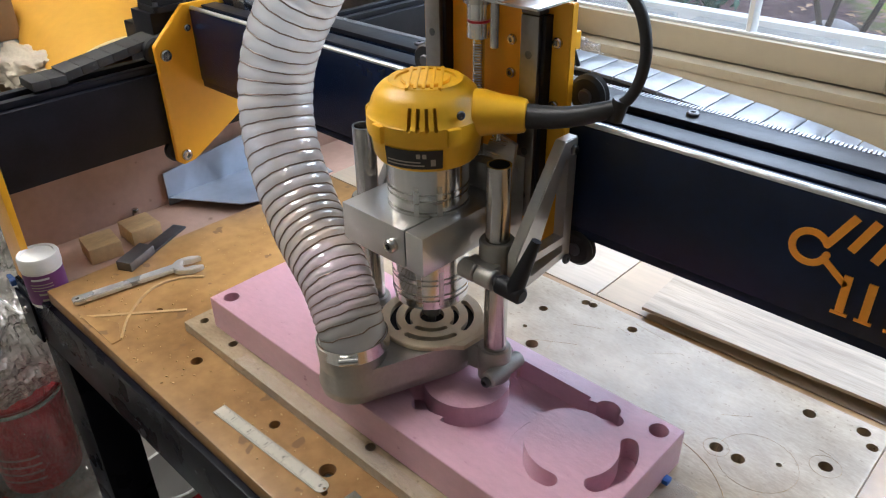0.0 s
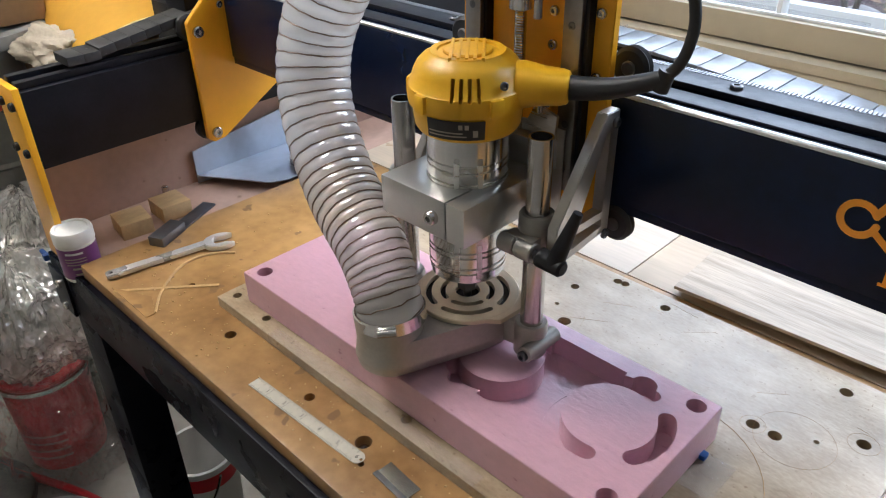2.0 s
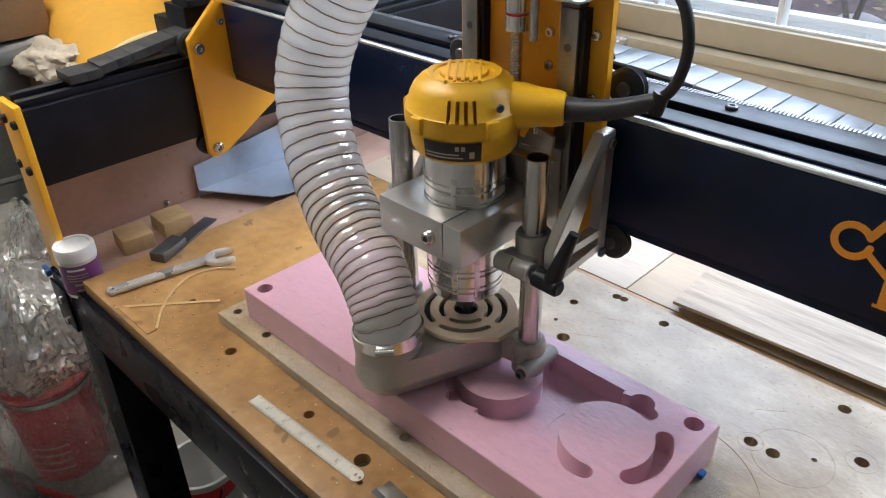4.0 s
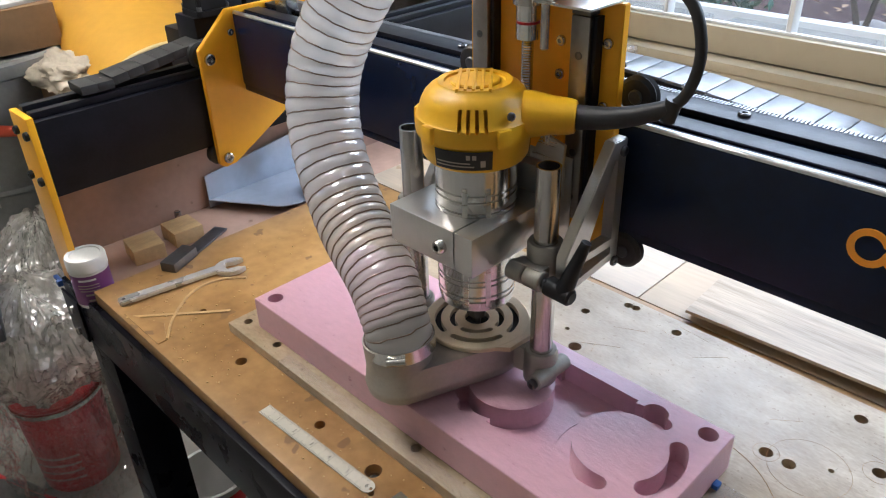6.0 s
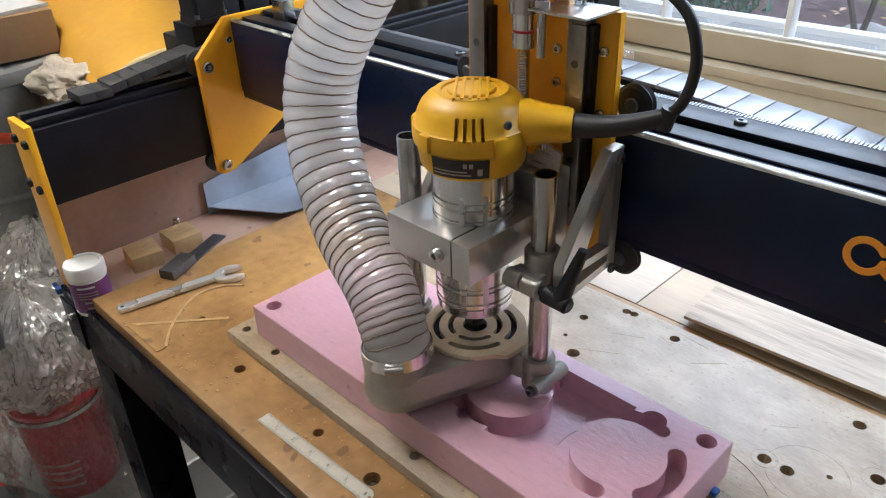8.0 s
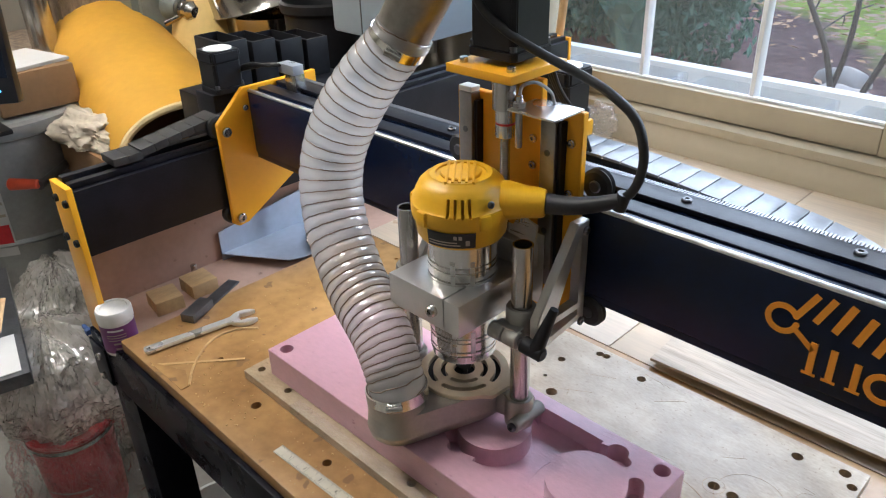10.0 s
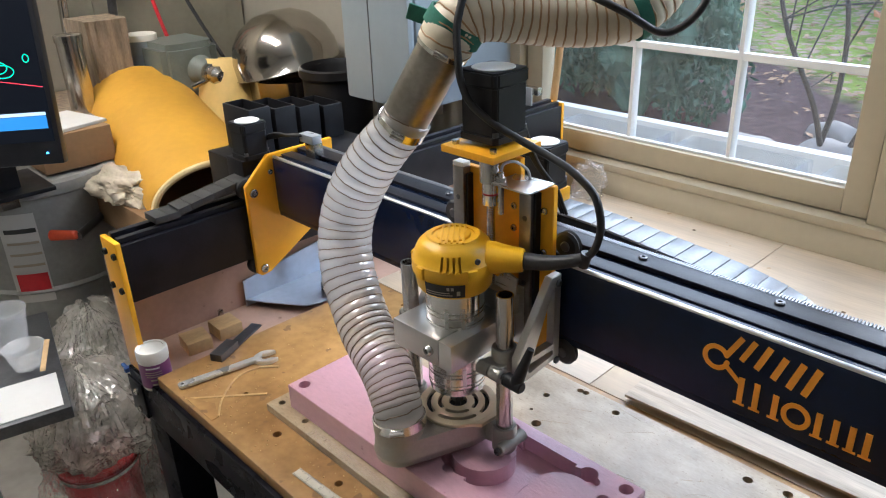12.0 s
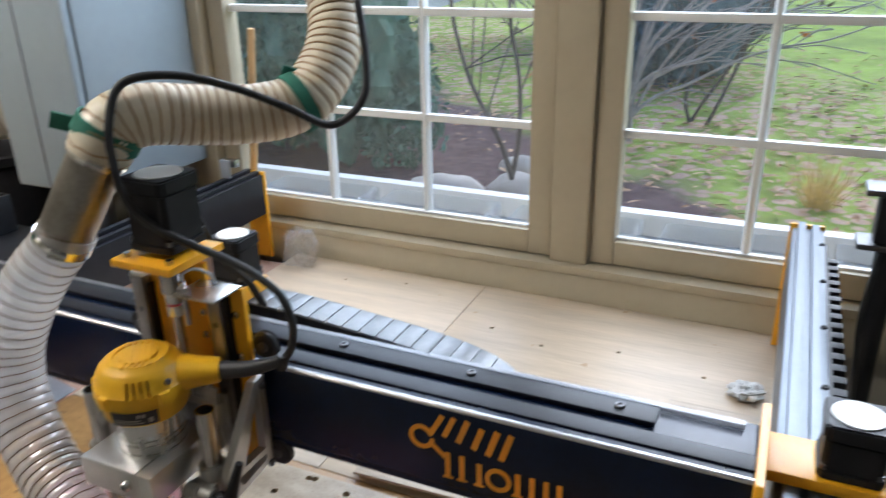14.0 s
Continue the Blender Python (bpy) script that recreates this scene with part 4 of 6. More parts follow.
for sx in (-0.030, 0.026):
    part("standoff", rod((CX + sx, PY - 0.04, 0.4172), (CX + sx, PY - 0.04, 0.422), 0.004, seg=10), STEEL, carr)
tab = part("sensor_tab", box(CX + 0.022, CX + 0.075, PY - 0.04, PY + 0.004, 0.3812, 0.3835, 0.001), ALU, carr)
part("sensor", rod((CX + 0.028, PY - 0.03, 0.345), (CX + 0.028, PY - 0.03, 0.395), 0.0035, seg=14, bevel=0.001), STEEL, tab)
part("sensor_nut", rod((CX + 0.028, PY - 0.03, 0.3836), (CX + 0.028, PY - 0.03, 0.388), 0.006, seg=6), ALU, tab)
part("sensor_lead", sweep(smoothed([(CX + 0.028, PY - 0.03, 0.395), (CX + 0.030, PY - 0.028, 0.403), (CX + 0.037, PY - 0.018, 0.405), (CX + 0.044, PY - 0.006, 0.395), (CX + 0.046, PY - 0.002, 0.384)]), 0.0016, 8), mat("grey_lead", (0.4, 0.4, 0.4), 0.5), tab)
part("red_bracket", box(CX + 0.034, CX + 0.044, PY - 0.026, PY - 0.014, 0.2957, 0.2985, 0.001), RED, carr, "small red plastic bracket")
part("nut_block", box(CX - 0.012, CX + 0.034, PY - 0.034, PY - 0.0132, 0.286, 0.2955, 0.001), YEL, carr)
part("limit_bracket", prism([(CX + 0.018, 0.255), (CX + 0.05, 0.25), (CX + 0.052, 0.272), (CX + 0.03, 0.278)], PY - 0.03, PY - 0.027, m=XZ), ALU, carr)
part("limit_pin", rod((CX + 0.034, PY - 0.03, 0.272), (CX + 0.034, PY - 0.03, 0.287), 0.0035, seg=12), STEEL, carr)
for x, z in ((CX + 0.086, 0.309), (CX + 0.088, 0.171), (CX - 0.09, 0.302), (CX - 0.088, 0.171)):
    w = part("wheel", lathe([(0, 0.004), (0, 0.0135), (0.003, 0.0165), (0.006, 0.015), (0.009, 0.0165), (0.012, 0.0135), (0.012, 0.004)], (x, GY - 0.002, z), (0, 1, 0), 30), RUB, carr, "black v-groove wheel")
    part("hub", rod((x, GY - 0.004, z), (x, GY + 0.013, z), 0.006, seg=16, bevel=0.001), DARKST, w)
motor("stepper_motor", CX - 0.004, PY - 0.006, 0.4225, 0.499, 0.0285, "large black stepper motor with a white sticker on the carriage")

# ---- router and its mount ----
AXX, AXY = -0.352, 0.614
router = thing("trim_router", (AXX, AXY, 0.1), "yellow and aluminium trim router clamped upright in the carriage", "router")
motor_prof = [(0.122, 0.0), (0.122, 0.026), (0.126, 0.033)]
z = 0.126
for zc in (0.136, 0.141, 0.152, 0.157, 0.212, 0.2225, 0.233, 0.2385):
    motor_prof += [(zc - 0.0012, 0.0345), (zc - 0.0010, 0.0331), (zc + 0.0010, 0.0331), (zc + 0.0012, 0.0345)]
motor_prof += [(0.2602, 0.0345), (0.2602, 0.0)]
sleeve = part("motor_sleeve", lathe(motor_prof, (AXX, AXY, 0), seg=64), ALUP, router, "turned aluminium motor sleeve with grooves")
for a in (-62, -30, 120):
    part("seam", box(0.0338, 0.0352, -0.0022, 0.0022, 0.13, 0.245, 0.0004, m=pose(AXX, AXY, 0, 0, 0, a)), ALU, sleeve)
part("collet", lathe([(0.084, 0), (0.084, 0.004), (0.1, 0.0042), (0.1005, 0.009), (0.112, 0.0105), (0.1218, 0.0125), (0.1218, 0)], (AXX, AXY, 0), seg=6), DARKST, router)
part("bit", rod((AXX, AXY, 0.052), (AXX, AXY, 0.0838), 0.0032, seg=14), STEEL, router)
HEAD = [(0.2522, 0.0), (0.2522, 0.036), (0.2545, 0.0415), (0.259, 0.0438), (0.280, 0.0458), (0.2815, 0.0485), (0.287, 0.0492), (0.299, 0.0485), (0.3005, 0.0470), (0.312, 0.0442), (0.3195, 0.041), (0.325, 0.0365), (0.3285, 0.031), (0.3305, 0.030), (0.3305, 0.0245), (0.3285, 0.024), (0.3285, 0.0)]
HEAD = [(0.2605 + (h - 0.2522) * 0.81, r * 0.985) for h, r in HEAD]


def up(z):
    """Heights on the head shell."""
    return 0.2605 + (z - 0.2535) * 0.93



head = lathe(HEAD, (AXX, AXY, 0), seg=72)
vents = []
for k in range(4):
    a = -62 + 8.5 * k
    vents.append(box(0.036, 0.06, -0.0014, 0.0014, up(0.2925), up(0.3105), m=pose(AXX, AXY, 0, 0, 0, a)))
for k in range(4):
    a = 66 + 8.5 * k
    vents.append(box(0.036, 0.06, -0.0014, 0.0014, up(0.295), up(0.309), m=pose(AXX, AXY, 0, 0, 0, a)))
shell = part("head_shell", carve(head, vents), YTOOL, router, "yellow plastic motor head with vents")
part("cap_disc", lathe([(0, 0), (0, 0.0195), (0.002, 0.0195), (0.003, 0.0185), (0.003, 0)], (AXX, AXY, up(0.3192)), seg=40), YTOOL, shell)
for k in range(5):
    t = -0.0125 + 0.00625 * k
    part("top_rib", box(-0.0255, 0.0275, t - 0.0014, t + 0.0014, up(0.3192), up(0.3232), 0.0007, m=pose(AXX, AXY, 0, 0, 0, -49)), YTOOL, shell)
for a in (-95, -20, 60, 150, 205):
    part("head_rib", box(0.0445, 0.0512, -0.006, 0.006, up(0.2785), up(0.2945), 0.0025, m=pose(AXX, AXY, 0, 0, 0, a)), YTOOL, shell)
boss = lathe([(0.026, 0), (0.026, 0.0195), (0.046, 0.0190), (0.060, 0.0160), (0.075, 0.0146), (0.0795, 0.0132), (0.0805, 0.0112), (0.0805, 0)], (0, 0, 0), (1, 0, 0), 32)
bmesh.ops.transform(boss, matrix=pose(AXX, AXY, 0.2985, 0, 0, 30) @ Matrix.Diagonal((1, 1.08, 0.95, 1)), verts=boss.verts)
part("cord_boss", boss, YTOOL, shell)
screw(shell, (AXX + 0.0455, AXY - 0.0095, 0.307), (1, -0.25, 0.1), 0.0035, 0.002, DARKST)


def curved_plate(parent, name, r, a0, a1, z0, z1, material, label="", tilt=0.0):
    own = bmesh.new()
    rows = []
    for zz, rr in ((z0, r), (z1, r + tilt)):
        rows.append([own.verts.new((AXX + rr * math.cos(radians(a0 + (a1 - a0) * k / 14)), AXY + rr * math.sin(radians(a0 + (a1 - a0) * k / 14)), zz)) for k in range(15)])
    for k in range(14):
        own.faces.new((rows[0][k], rows[0][k + 1], rows[1][k + 1], rows[1][k]))
    return part(name, own, material, parent, label)


rating = curved_plate(shell, "rating_label", 0.0446, -90, -30, up(0.2595), up(0.2765), LBLK, "black rating label with pale print", 0.0015)
for k, (a0, a1) in enumerate(((-87, -58), (-87, -62), (-86, -55), (-88, -52), (-88, -48))):
    zz = up(0.2738 - 0.0029 * k)
    curved_plate(rating, "print_bar", 0.0450 + 0.0001 * (5 - k), a0, a1, zz, zz + 0.0012, LTXT, tilt=0.0001)
for a in (-56, -50):
    curved_plate(rating, "print_mark", 0.0456, a, a + 4, up(0.2692), up(0.2735), LTXT, tilt=0.0004)
curved_plate(rating, "print_mark", 0.0452, -42, -37, up(0.2625), up(0.2685), LTXT, tilt=0.0004)

# cord
cord = thing("power_cable", (-0.28, 0.62, 0.3), "black rubber router cord looped up over the dust hose", "cable")
R0, R1 = Vector((AXX + 0.0672, AXY + 0.0388, 0.2985)), Vector((-0.213, 0.668, 0.318))
part("strain_relief", sweep([R0.lerp(R1, k / 6) - Vector((0, 0, 0.004 * math.sin(math.pi * k / 6))) for k in range(7)], lambda k: 0.0100 - 0.0006 * k, 18), RUB, cord)
part("tie", rod(R1 - Vector((0.001, 0, 0.009)), R1 + Vector((0.003, 0.0005, 0.007)), 0.0062, seg=14), RUB, cord)
CORDPTS = [R1 - Vector((0.006, 0.002, 0.002)), (-0.205, 0.669, 0.326), (-0.1975, 0.67, 0.345), (-0.197, 0.67, 0.367), (-0.207, 0.67, 0.391), (-0.233, 0.67, 0.408), (-0.262, 0.67, 0.418), (-0.299, 0.664, 0.431), (-0.327, 0.652, 0.447), (-0.348, 0.642, 0.466), (-0.357, 0.637, 0.488), (-0.361, 0.637, 0.512), (-0.368, 0.645, 0.55), (-0.366, 0.668, 0.588), (-0.335, 0.705, 0.592), (-0.295, 0.742, 0.576), (-0.255, 0.775, 0.552), (-0.224, 0.81, 0.528), (-0.193, 0.825, 0.555), (-0.195, 0.84, 0.6), (-0.215, 0.86, 0.7), (-0.22, 0.88, 0.9), (-0.22, 0.9, 1.745)]
part("cable", sweep(smoothed(CORDPTS, 8), 0.0042, 12), RUB, cord)

mount = thing("router_clamp", (AXX, 0.63, 0.165), "square aluminium router clamp block with a split corner", "clamp")
BX0, BX1, BY0, BY1, BZ0, BZ1 = AXX - 0.05, AXX + 0.046, 0.560, 0.668, 0.184, 0.219
blk = box(BX0, BX1, BY0, BY1, BZ0, BZ1, 0.0012)
part("block", carve(blk, [rod((AXX, AXY, 0.1), (AXX, AXY, 0.3), 0.0349, seg=64), box(BX1 - 0.0208, BX1 - 0.0192, BY0 - 0.01, BY0 + 0.035, 0.15, 0.24)]), ALUM, mount)
screw(mount, (BX1 - 0.034, BY0, 0.2015), (0, -1, 0), 0.0062, 0.006, STEEL, "clamp_bolt")
part("back_plate", box(AXX - 0.06, AXX + 0.058, 0.6685, 0.6695, 0.177, 0.255), ALUM, mount)
part("spacer", box(AXX - 0.045, AXX + 0.052, 0.655, 0.6683, 0.2195, 0.245, 0.001), ALUM, mount)

# ---- dust shoe ----
shoe = thing("dust_shoe", (AXX, AXY, 0.056), "cast aluminium dust shoe with a slotted plate on two steel posts", "dust shoe")
INX, INY, IR = -0.368, 0.531, 0.0315


def hull(c0, r0, c1, r1, n=24):
    """Outline round two circles."""
    pts = []
    d = math.atan2(c1[1] - c0[1], c1[0] - c0[0])
    L = math.hypot(c1[0] - c0[0], c1[1] - c0[1])
    s = math.acos((r0 - r1) / L)
    for k in range(n + 1):
        a = d + s + (math.tau - 2 * s) * k / n
        pts.append((c0[0] + r0 * math.cos(a), c0[1] + r0 * math.sin(a)))
    for k in range(n + 1):
        a = d - s + 2 * s * k / n
        pts.append((c1[0] + r1 * math.cos(a), c1[1] + r1 * math.sin(a)))
    return pts


def loft(outs, bm=None):
    """Joins closed outlines [(points, z), ...] of equal count into a solid."""
    own = bmesh.new()
    rings = [[own.verts.new((x, y, zz)) for x, y in pts] for pts, zz in outs]
    for q, w in zip(rings, rings[1:]):
        for k in range(len(q)):
            own.faces.new((q[k], q[(k + 1) % len(q)], w[(k + 1) % len(q)], w[k]))
    own.faces.new(rings[0][::-1]), own.faces.new(rings[-1])
    return join(bm, own)


C0, C1 = (INX, INY), (AXX, AXY)
cast = loft([(hull(C0, 0.027, C1, 0.041), 0.0565), (hull(C0, 0.0305, C1, 0.0445), 0.0605), (hull(C0, 0.0318, C1, 0.0455), 0.067), (hull(C0, 0.0322, C1, 0.0458), 0.0685), (hull(C0, 0.0316, C1, 0.0452), 0.070), (hull(C0, 0.0300, C1, 0.0440), 0.086), (hull(C0, 0.0285, C1, 0.0435), 0.0915)])
part("casting", cast, ALUC, shoe, smooth=50)
part("inlet", pipe((INX, INY, 0.085), (INX - 0.002, INY - 0.001, 0.112), 0.0298, 0.003, 44), ALUC, shoe)
T1, T2 = (AXX + 0.069, AXY + 0.009), (AXX - 0.071, AXY - 0.007)
disc = rod((AXX, AXY, 0.0918), (AXX, AXY, 0.0968), 0.0485, seg=72, bevel=0.0008)
ear = prism([(AXX + 0.03, AXY - 0.032), (AXX + 0.053, AXY - 0.014), (AXX + 0.055, AXY + 0.02), (AXX + 0.03, AXY + 0.036)], 0.0919, 0.0966)
disc = carve(disc, [ear], "UNION")
cuts = [rod((AXX, AXY, 0.08), (AXX, AXY, 0.11), 0.0115, seg=36)]
for ra, rb, half in ((0.0205, 0.0255, 33), (0.0335, 0.0392, 35)):
    for k in range(4):
        c = -48 + 90 * k
        cuts.append(prism(sector(AXX, AXY, ra, rb, c - half, c + half), 0.08, 0.11))
part("slotted_plate", carve(disc, cuts), TANPL, shoe, "slotted tan metal plate")
# thin black disc on the solid casting, standing for the hollow's shade below the slots
part("chamber_shade", rod((AXX, AXY, 0.0916), (AXX, AXY, 0.09175), 0.043, seg=40), BLK, shoe)
for (tx, ty), sgn in ((T1, 1), (T2, -1)):
    post = part("post", pipe((tx, ty, 0.058), (tx, ty, 0.268), 0.0100, 0.0016, 36), STEEL, shoe, "bright steel guide post")
    part("foot_sleeve", lathe([(0, 0.0102), (0, 0.013), (0.003, 0.0150), (0.032, 0.0150), (0.035, 0.0138), (0.035, 0.0102)], (tx, ty, 0.057), seg=32), ALUC, shoe)
    part("arm", loft([([(AXX + sgn * 0.03, ty - 0.012), (tx - sgn * 0.008, ty - 0.007), (tx - sgn * 0.008, ty + 0.007), (AXX + sgn * 0.03, ty + 0.012)], 0.063), ([(AXX + sgn * 0.03, ty - 0.008), (tx - sgn * 0.008, ty - 0.005), (tx - sgn * 0.008, ty + 0.005), (AXX + sgn * 0.03, ty + 0.008)], 0.086)]), ALUC, shoe)
    lug = part("pinch_lug", rod((tx + sgn * 0.012, ty - 0.024, 0.073), (tx + sgn * 0.012, ty + 0.02, 0.073), 0.0075, seg=22, bevel=0.001), ALUC, shoe)
    screw(lug, (tx + sgn * 0.012, ty - 0.0242, 0.073), (0, -1, 0), 0.0048, 0.004, DARKST, "socket_bolt")
    # sliding collar of the mount
    col = thing("post_clamp", (tx, ty, 0.15), "cast aluminium post clamp with a black lever, bracketed to the carriage", "clamp", "post clamps")
    part("collar", lathe([(0, 0.0103), (0, 0.014), (0.002, 0.0152), (0.036, 0.0152), (0.038, 0.014), (0.038, 0.0103)], (tx, ty, 0.164), seg=32), ALUC, col)
    if sgn > 0:
        part("lug", box(tx - 0.016, tx + 0.013, ty - 0.022, ty - 0.009, 0.167, 0.187, 0.003), ALUC, col)
        part("pinch", rod((tx - 0.020, ty - 0.020, 0.177), (tx - 0.0035, ty - 0.020, 0.177), 0.0088, seg=26, bevel=0.0012), ALUC, col)
        part("pinch", rod((tx - 0.0022, ty - 0.020, 0.177), (tx + 0.015, ty - 0.020, 0.177), 0.0088, seg=26, bevel=0.0012), ALUC, col)
        part("pinch_stud", rod((tx + 0.0152, ty - 0.020, 0.177), (tx + 0.019, ty - 0.020, 0.177), 0.0045, seg=16), DARKST, col)
    else:
        part("pinch", rod((tx - 0.034, ty - 0.012, 0.172), (tx - 0.008, ty - 0.006, 0.172), 0.0085, seg=22, bevel=0.001), ALUC, col)
    part("web", box(tx - 0.007, tx + 0.007, ty + 0.012, PY - 0.02, 0.158, 0.186, 0.001), ALUC, col)
    xb = CX + sgn * 0.0815
    frame_bars = prism([(0.616, 0.160), (0.690, 0.168), (0.690, 0.278), (0.672, 0.278), (0.616, 0.196)], xb - 0.005, xb + 0.005, 0.0008, m=YZX)
    opens = [prism([(0.636, 0.170), (0.6785, 0.175), (0.6785, 0.1825), (0.630, 0.1825)], xb - 0.02, xb + 0.02, m=YZX), prism([(0.642, 0.1895), (0.6785, 0.1895), (0.6785, 0.262), (0.675, 0.262)], xb - 0.02, xb + 0.02, m=YZX)]
    part("bracket", carve(frame_bars, opens), ALUB, col)
    for z in (0.268, 0.166):
        screw(col, (xb + sgn * 0.0052, 0.684, z), (sgn, 0, 0), 0.0045, 0.003, DARKST, "bolt")
    if sgn > 0:
        hub0, hub1, tip = Vector((tx + 0.0185, ty - 0.020, 0.177)), Vector((tx + 0.044, ty - 0.021, 0.175)), Vector((tx + 0.046, ty - 0.010, 0.222))
    else:
        hub0, hub1, tip = (tx - 0.034, ty - 0.013, 0.172), (tx - 0.052, ty - 0.022, 0.174), (tx - 0.062, ty - 0.02, 0.232)
    lev = part("lever_hub", rod(hub0, hub1, 0.0085, 0.0072, 20, 0.002), PLAS, col, "black lever handle")
    mid = Vector(hub0).lerp(Vector(hub1), 0.62)
    part("lever_arm", sweep([mid.lerp(Vector(tip), k / 8) for k in range(9)], lambda k: 0.0078 - 0.0038 * k / 8, 14), PLAS, lev)
# ---- hoses ----
HOSE = [(-0.366, 0.532, 0.100), (-0.371, 0.533, 0.121), (-0.401, 0.544, 0.152), (-0.464, 0.5625, 0.188), (-0.507, 0.577, 0.239), (-0.522, 0.59, 0.29), (-0.512, 0.603, 0.338), (-0.486, 0.62, 0.386), (-0.454, 0.636, 0.426), (-0.447, 0.64, 0.438)]
ribbed_hose("dust_hose", HOSE, 0.0290, lambda s: 0.0068 + 0.0064 * min(1, max(0, (s - 0.08) / 0.3)), CLEAR, WIRE, "clear corrugated dust hose with a wire coil, bowed beside the router", 0.0007, (-0.368, 0.531, 0.1), lambda s: 1.0 + 0.165 * min(1, max(0, (s - 0.05) / 0.22)) * min(1, max(0, (0.97 - s) / 0.2)))
CLAMPM = ALUP


def hose_clamp(at, axis, r, w=0.011):
    c = thing("hose_clamp", at, "bright steel worm drive hose clamp", "hose clamp", "hose clamps")
    p, d = Vector(at), Vector(axis).normalized()
    part("band", lathe([(-w / 2, r - 0.0005), (-w / 2, r + 0.0008), (w / 2, r + 0.0008), (w / 2, r - 0.0005), (-w / 2 + 0.0001, r - 0.0005)], p, d, 48), CLAMPM, c)
    a, b = axes_from(d)
    side_v = (Vector((0.7, -0.7, 0)) - d * d.dot(Vector((0.7, -0.7, 0)))).normalized()
    q = p + side_v * (r + 0.003)
    t = d.cross(side_v)
    part("worm_screw", rod(q - t * 0.009, q + t * 0.007, 0.0036, seg=14), STEEL, c)
    return c


hose_clamp((-0.3675, 0.532, 0.107), (-0.1, 0, 1), 0.0306, 0.012)
P0, P1 = Vector((-0.454, 0.637, 0.428)), Vector((-0.402, 0.660, 0.522))
pd = (P1 - P0).normalized()
ductpipe = thing("duct_pipe", P0, "dull galvanised duct pipe joining the two hoses", "pipe")
part("tube", pipe(P0 - pd * 0.012, P1 + pd * 0.008, 0.0278, 0.0012, 48), PIPE, ductpipe)
part("rolled_edge", lathe([(0, 0.0275), (0.001, 0.029), (0.003, 0.029), (0.004, 0.0275)], P0 + pd * 0.006, pd, 40), PIPE, ductpipe)
hose_clamp(P0 - pd * 0.004, pd, 0.0298)
hose_clamp(P1 - pd * 0.004, pd, 0.0296)
UP = [tuple(P1 - pd * 0.004), tuple(P1 + pd * 0.012), (-0.386, 0.676, 0.548), (-0.368, 0.70, 0.552), (-0.340, 0.74, 0.545), (-0.302, 0.78, 0.541), (-0.272, 0.815, 0.547), (-0.258, 0.85, 0.572), (-0.258, 0.885, 0.615), (-0.275, 0.91, 0.67), (-0.29, 0.93, 0.76), (-0.29, 0.94, 1.0), (-0.29, 0.94, 1.74)]
ribbed_hose("ceiling_hose", UP, 0.0312, lambda s: 0.0105, CREAM, WIREB, "cream ribbed dust hose with a brown coil hanging from the ceiling", 0.0011, (-0.29, 0.94, 1.74))


def strap(at, axis, r, w, tail):
    s = thing("fabric_strap", at, "green fabric strap tying the cord to the hose", "strap", "fabric straps")
    part("band", lathe([(-w / 2, r), (-w / 2, r + 0.0022), (w / 2, r + 0.0022), (w / 2, r), (-w / 2 + 0.0002, r)], Vector(at), Vector(axis), 44), VEL, s)
    p = Vector(at) + Vector(tail)
    part("tail", box(-0.016, 0.012, -0.002, 0.001, -w / 2, w / 2, 0.0006, m=Matrix.Translation(p) @ pose(0, 0, 0, 15, 20, 40)), VEL, s)
    return s


strap((-0.396, 0.668, 0.538), (0.30, 0.22, 0.55), 0.0322, 0.018, (-0.030, -0.02, 0.012))
strap((-0.270, 0.818, 0.548), (0.45, 0.7, 0.35), 0.0322, 0.014, (0.0, 0.0, 0.03))

# leads hanging behind the carriage
for k in range(3):
    wl = thing("motor_lead", (-0.33, 0.7, 0.4), "thin black motor lead behind the carriage", "cable", "motor leads")
    part("cable", sweep(smoothed([(-0.352 + 0.004 * k, 0.707, 0.485), (-0.352 + 0.004 * k, 0.72, 0.44), (-0.355 + 0.003 * k, 0.755, 0.375), (-0.352 + 0.004 * k, 0.79, 0.33), (-0.352 + 0.004 * k, 0.803, 0.306), (-0.350 + 0.004 * k, 0.81, 0.2895)]), 0.0022, 8), RUB, wl)
bag = bmesh.new()
bmesh.ops.create_icosphere(bag, subdivisions=5, radius=1.0)
for v in bag.verts:
    k = 1 + 0.45 * noise.noise(v.co * 1.9 + Vector((3, 1, 0))) + 0.3 * abs(noise.noise(v.co * 4.5)) + 0.12 * noise.noise(v.co * 11)
    v.co = Vector((-0.79 + v.co.x * 0.040 * k + 0.3 * max(0, v.co.z) * 0.04, 1.495 + v.co.y * 0.03 * k, max(0.001, 0.038 + v.co.z * 0.048 * k)))
solo("plastic_bag", bag, WRAPT, "crumpled clear plastic bag standing by the window", "plastic bag", smooth=28)
scrap = bmesh.new()
bmesh.ops.create_icosphere(scrap, subdivisions=4, radius=1.0)
for v in scrap.verts:
    k = 1 + 0.4 * noise.noise(v.co * 2.1) + 0.2 * noise.noise(v.co * 6)
    v.co = Vector((0.222 + v.co.x * 0.026 * k, 1.305 + v.co.y * 0.026 * k, max(0.0008, 0.009 + v.co.z * 0.011 * k)))
solo("paper_scrap", scrap, PAPER, "crumpled white paper scrap on the worktop", "paper", smooth=28)
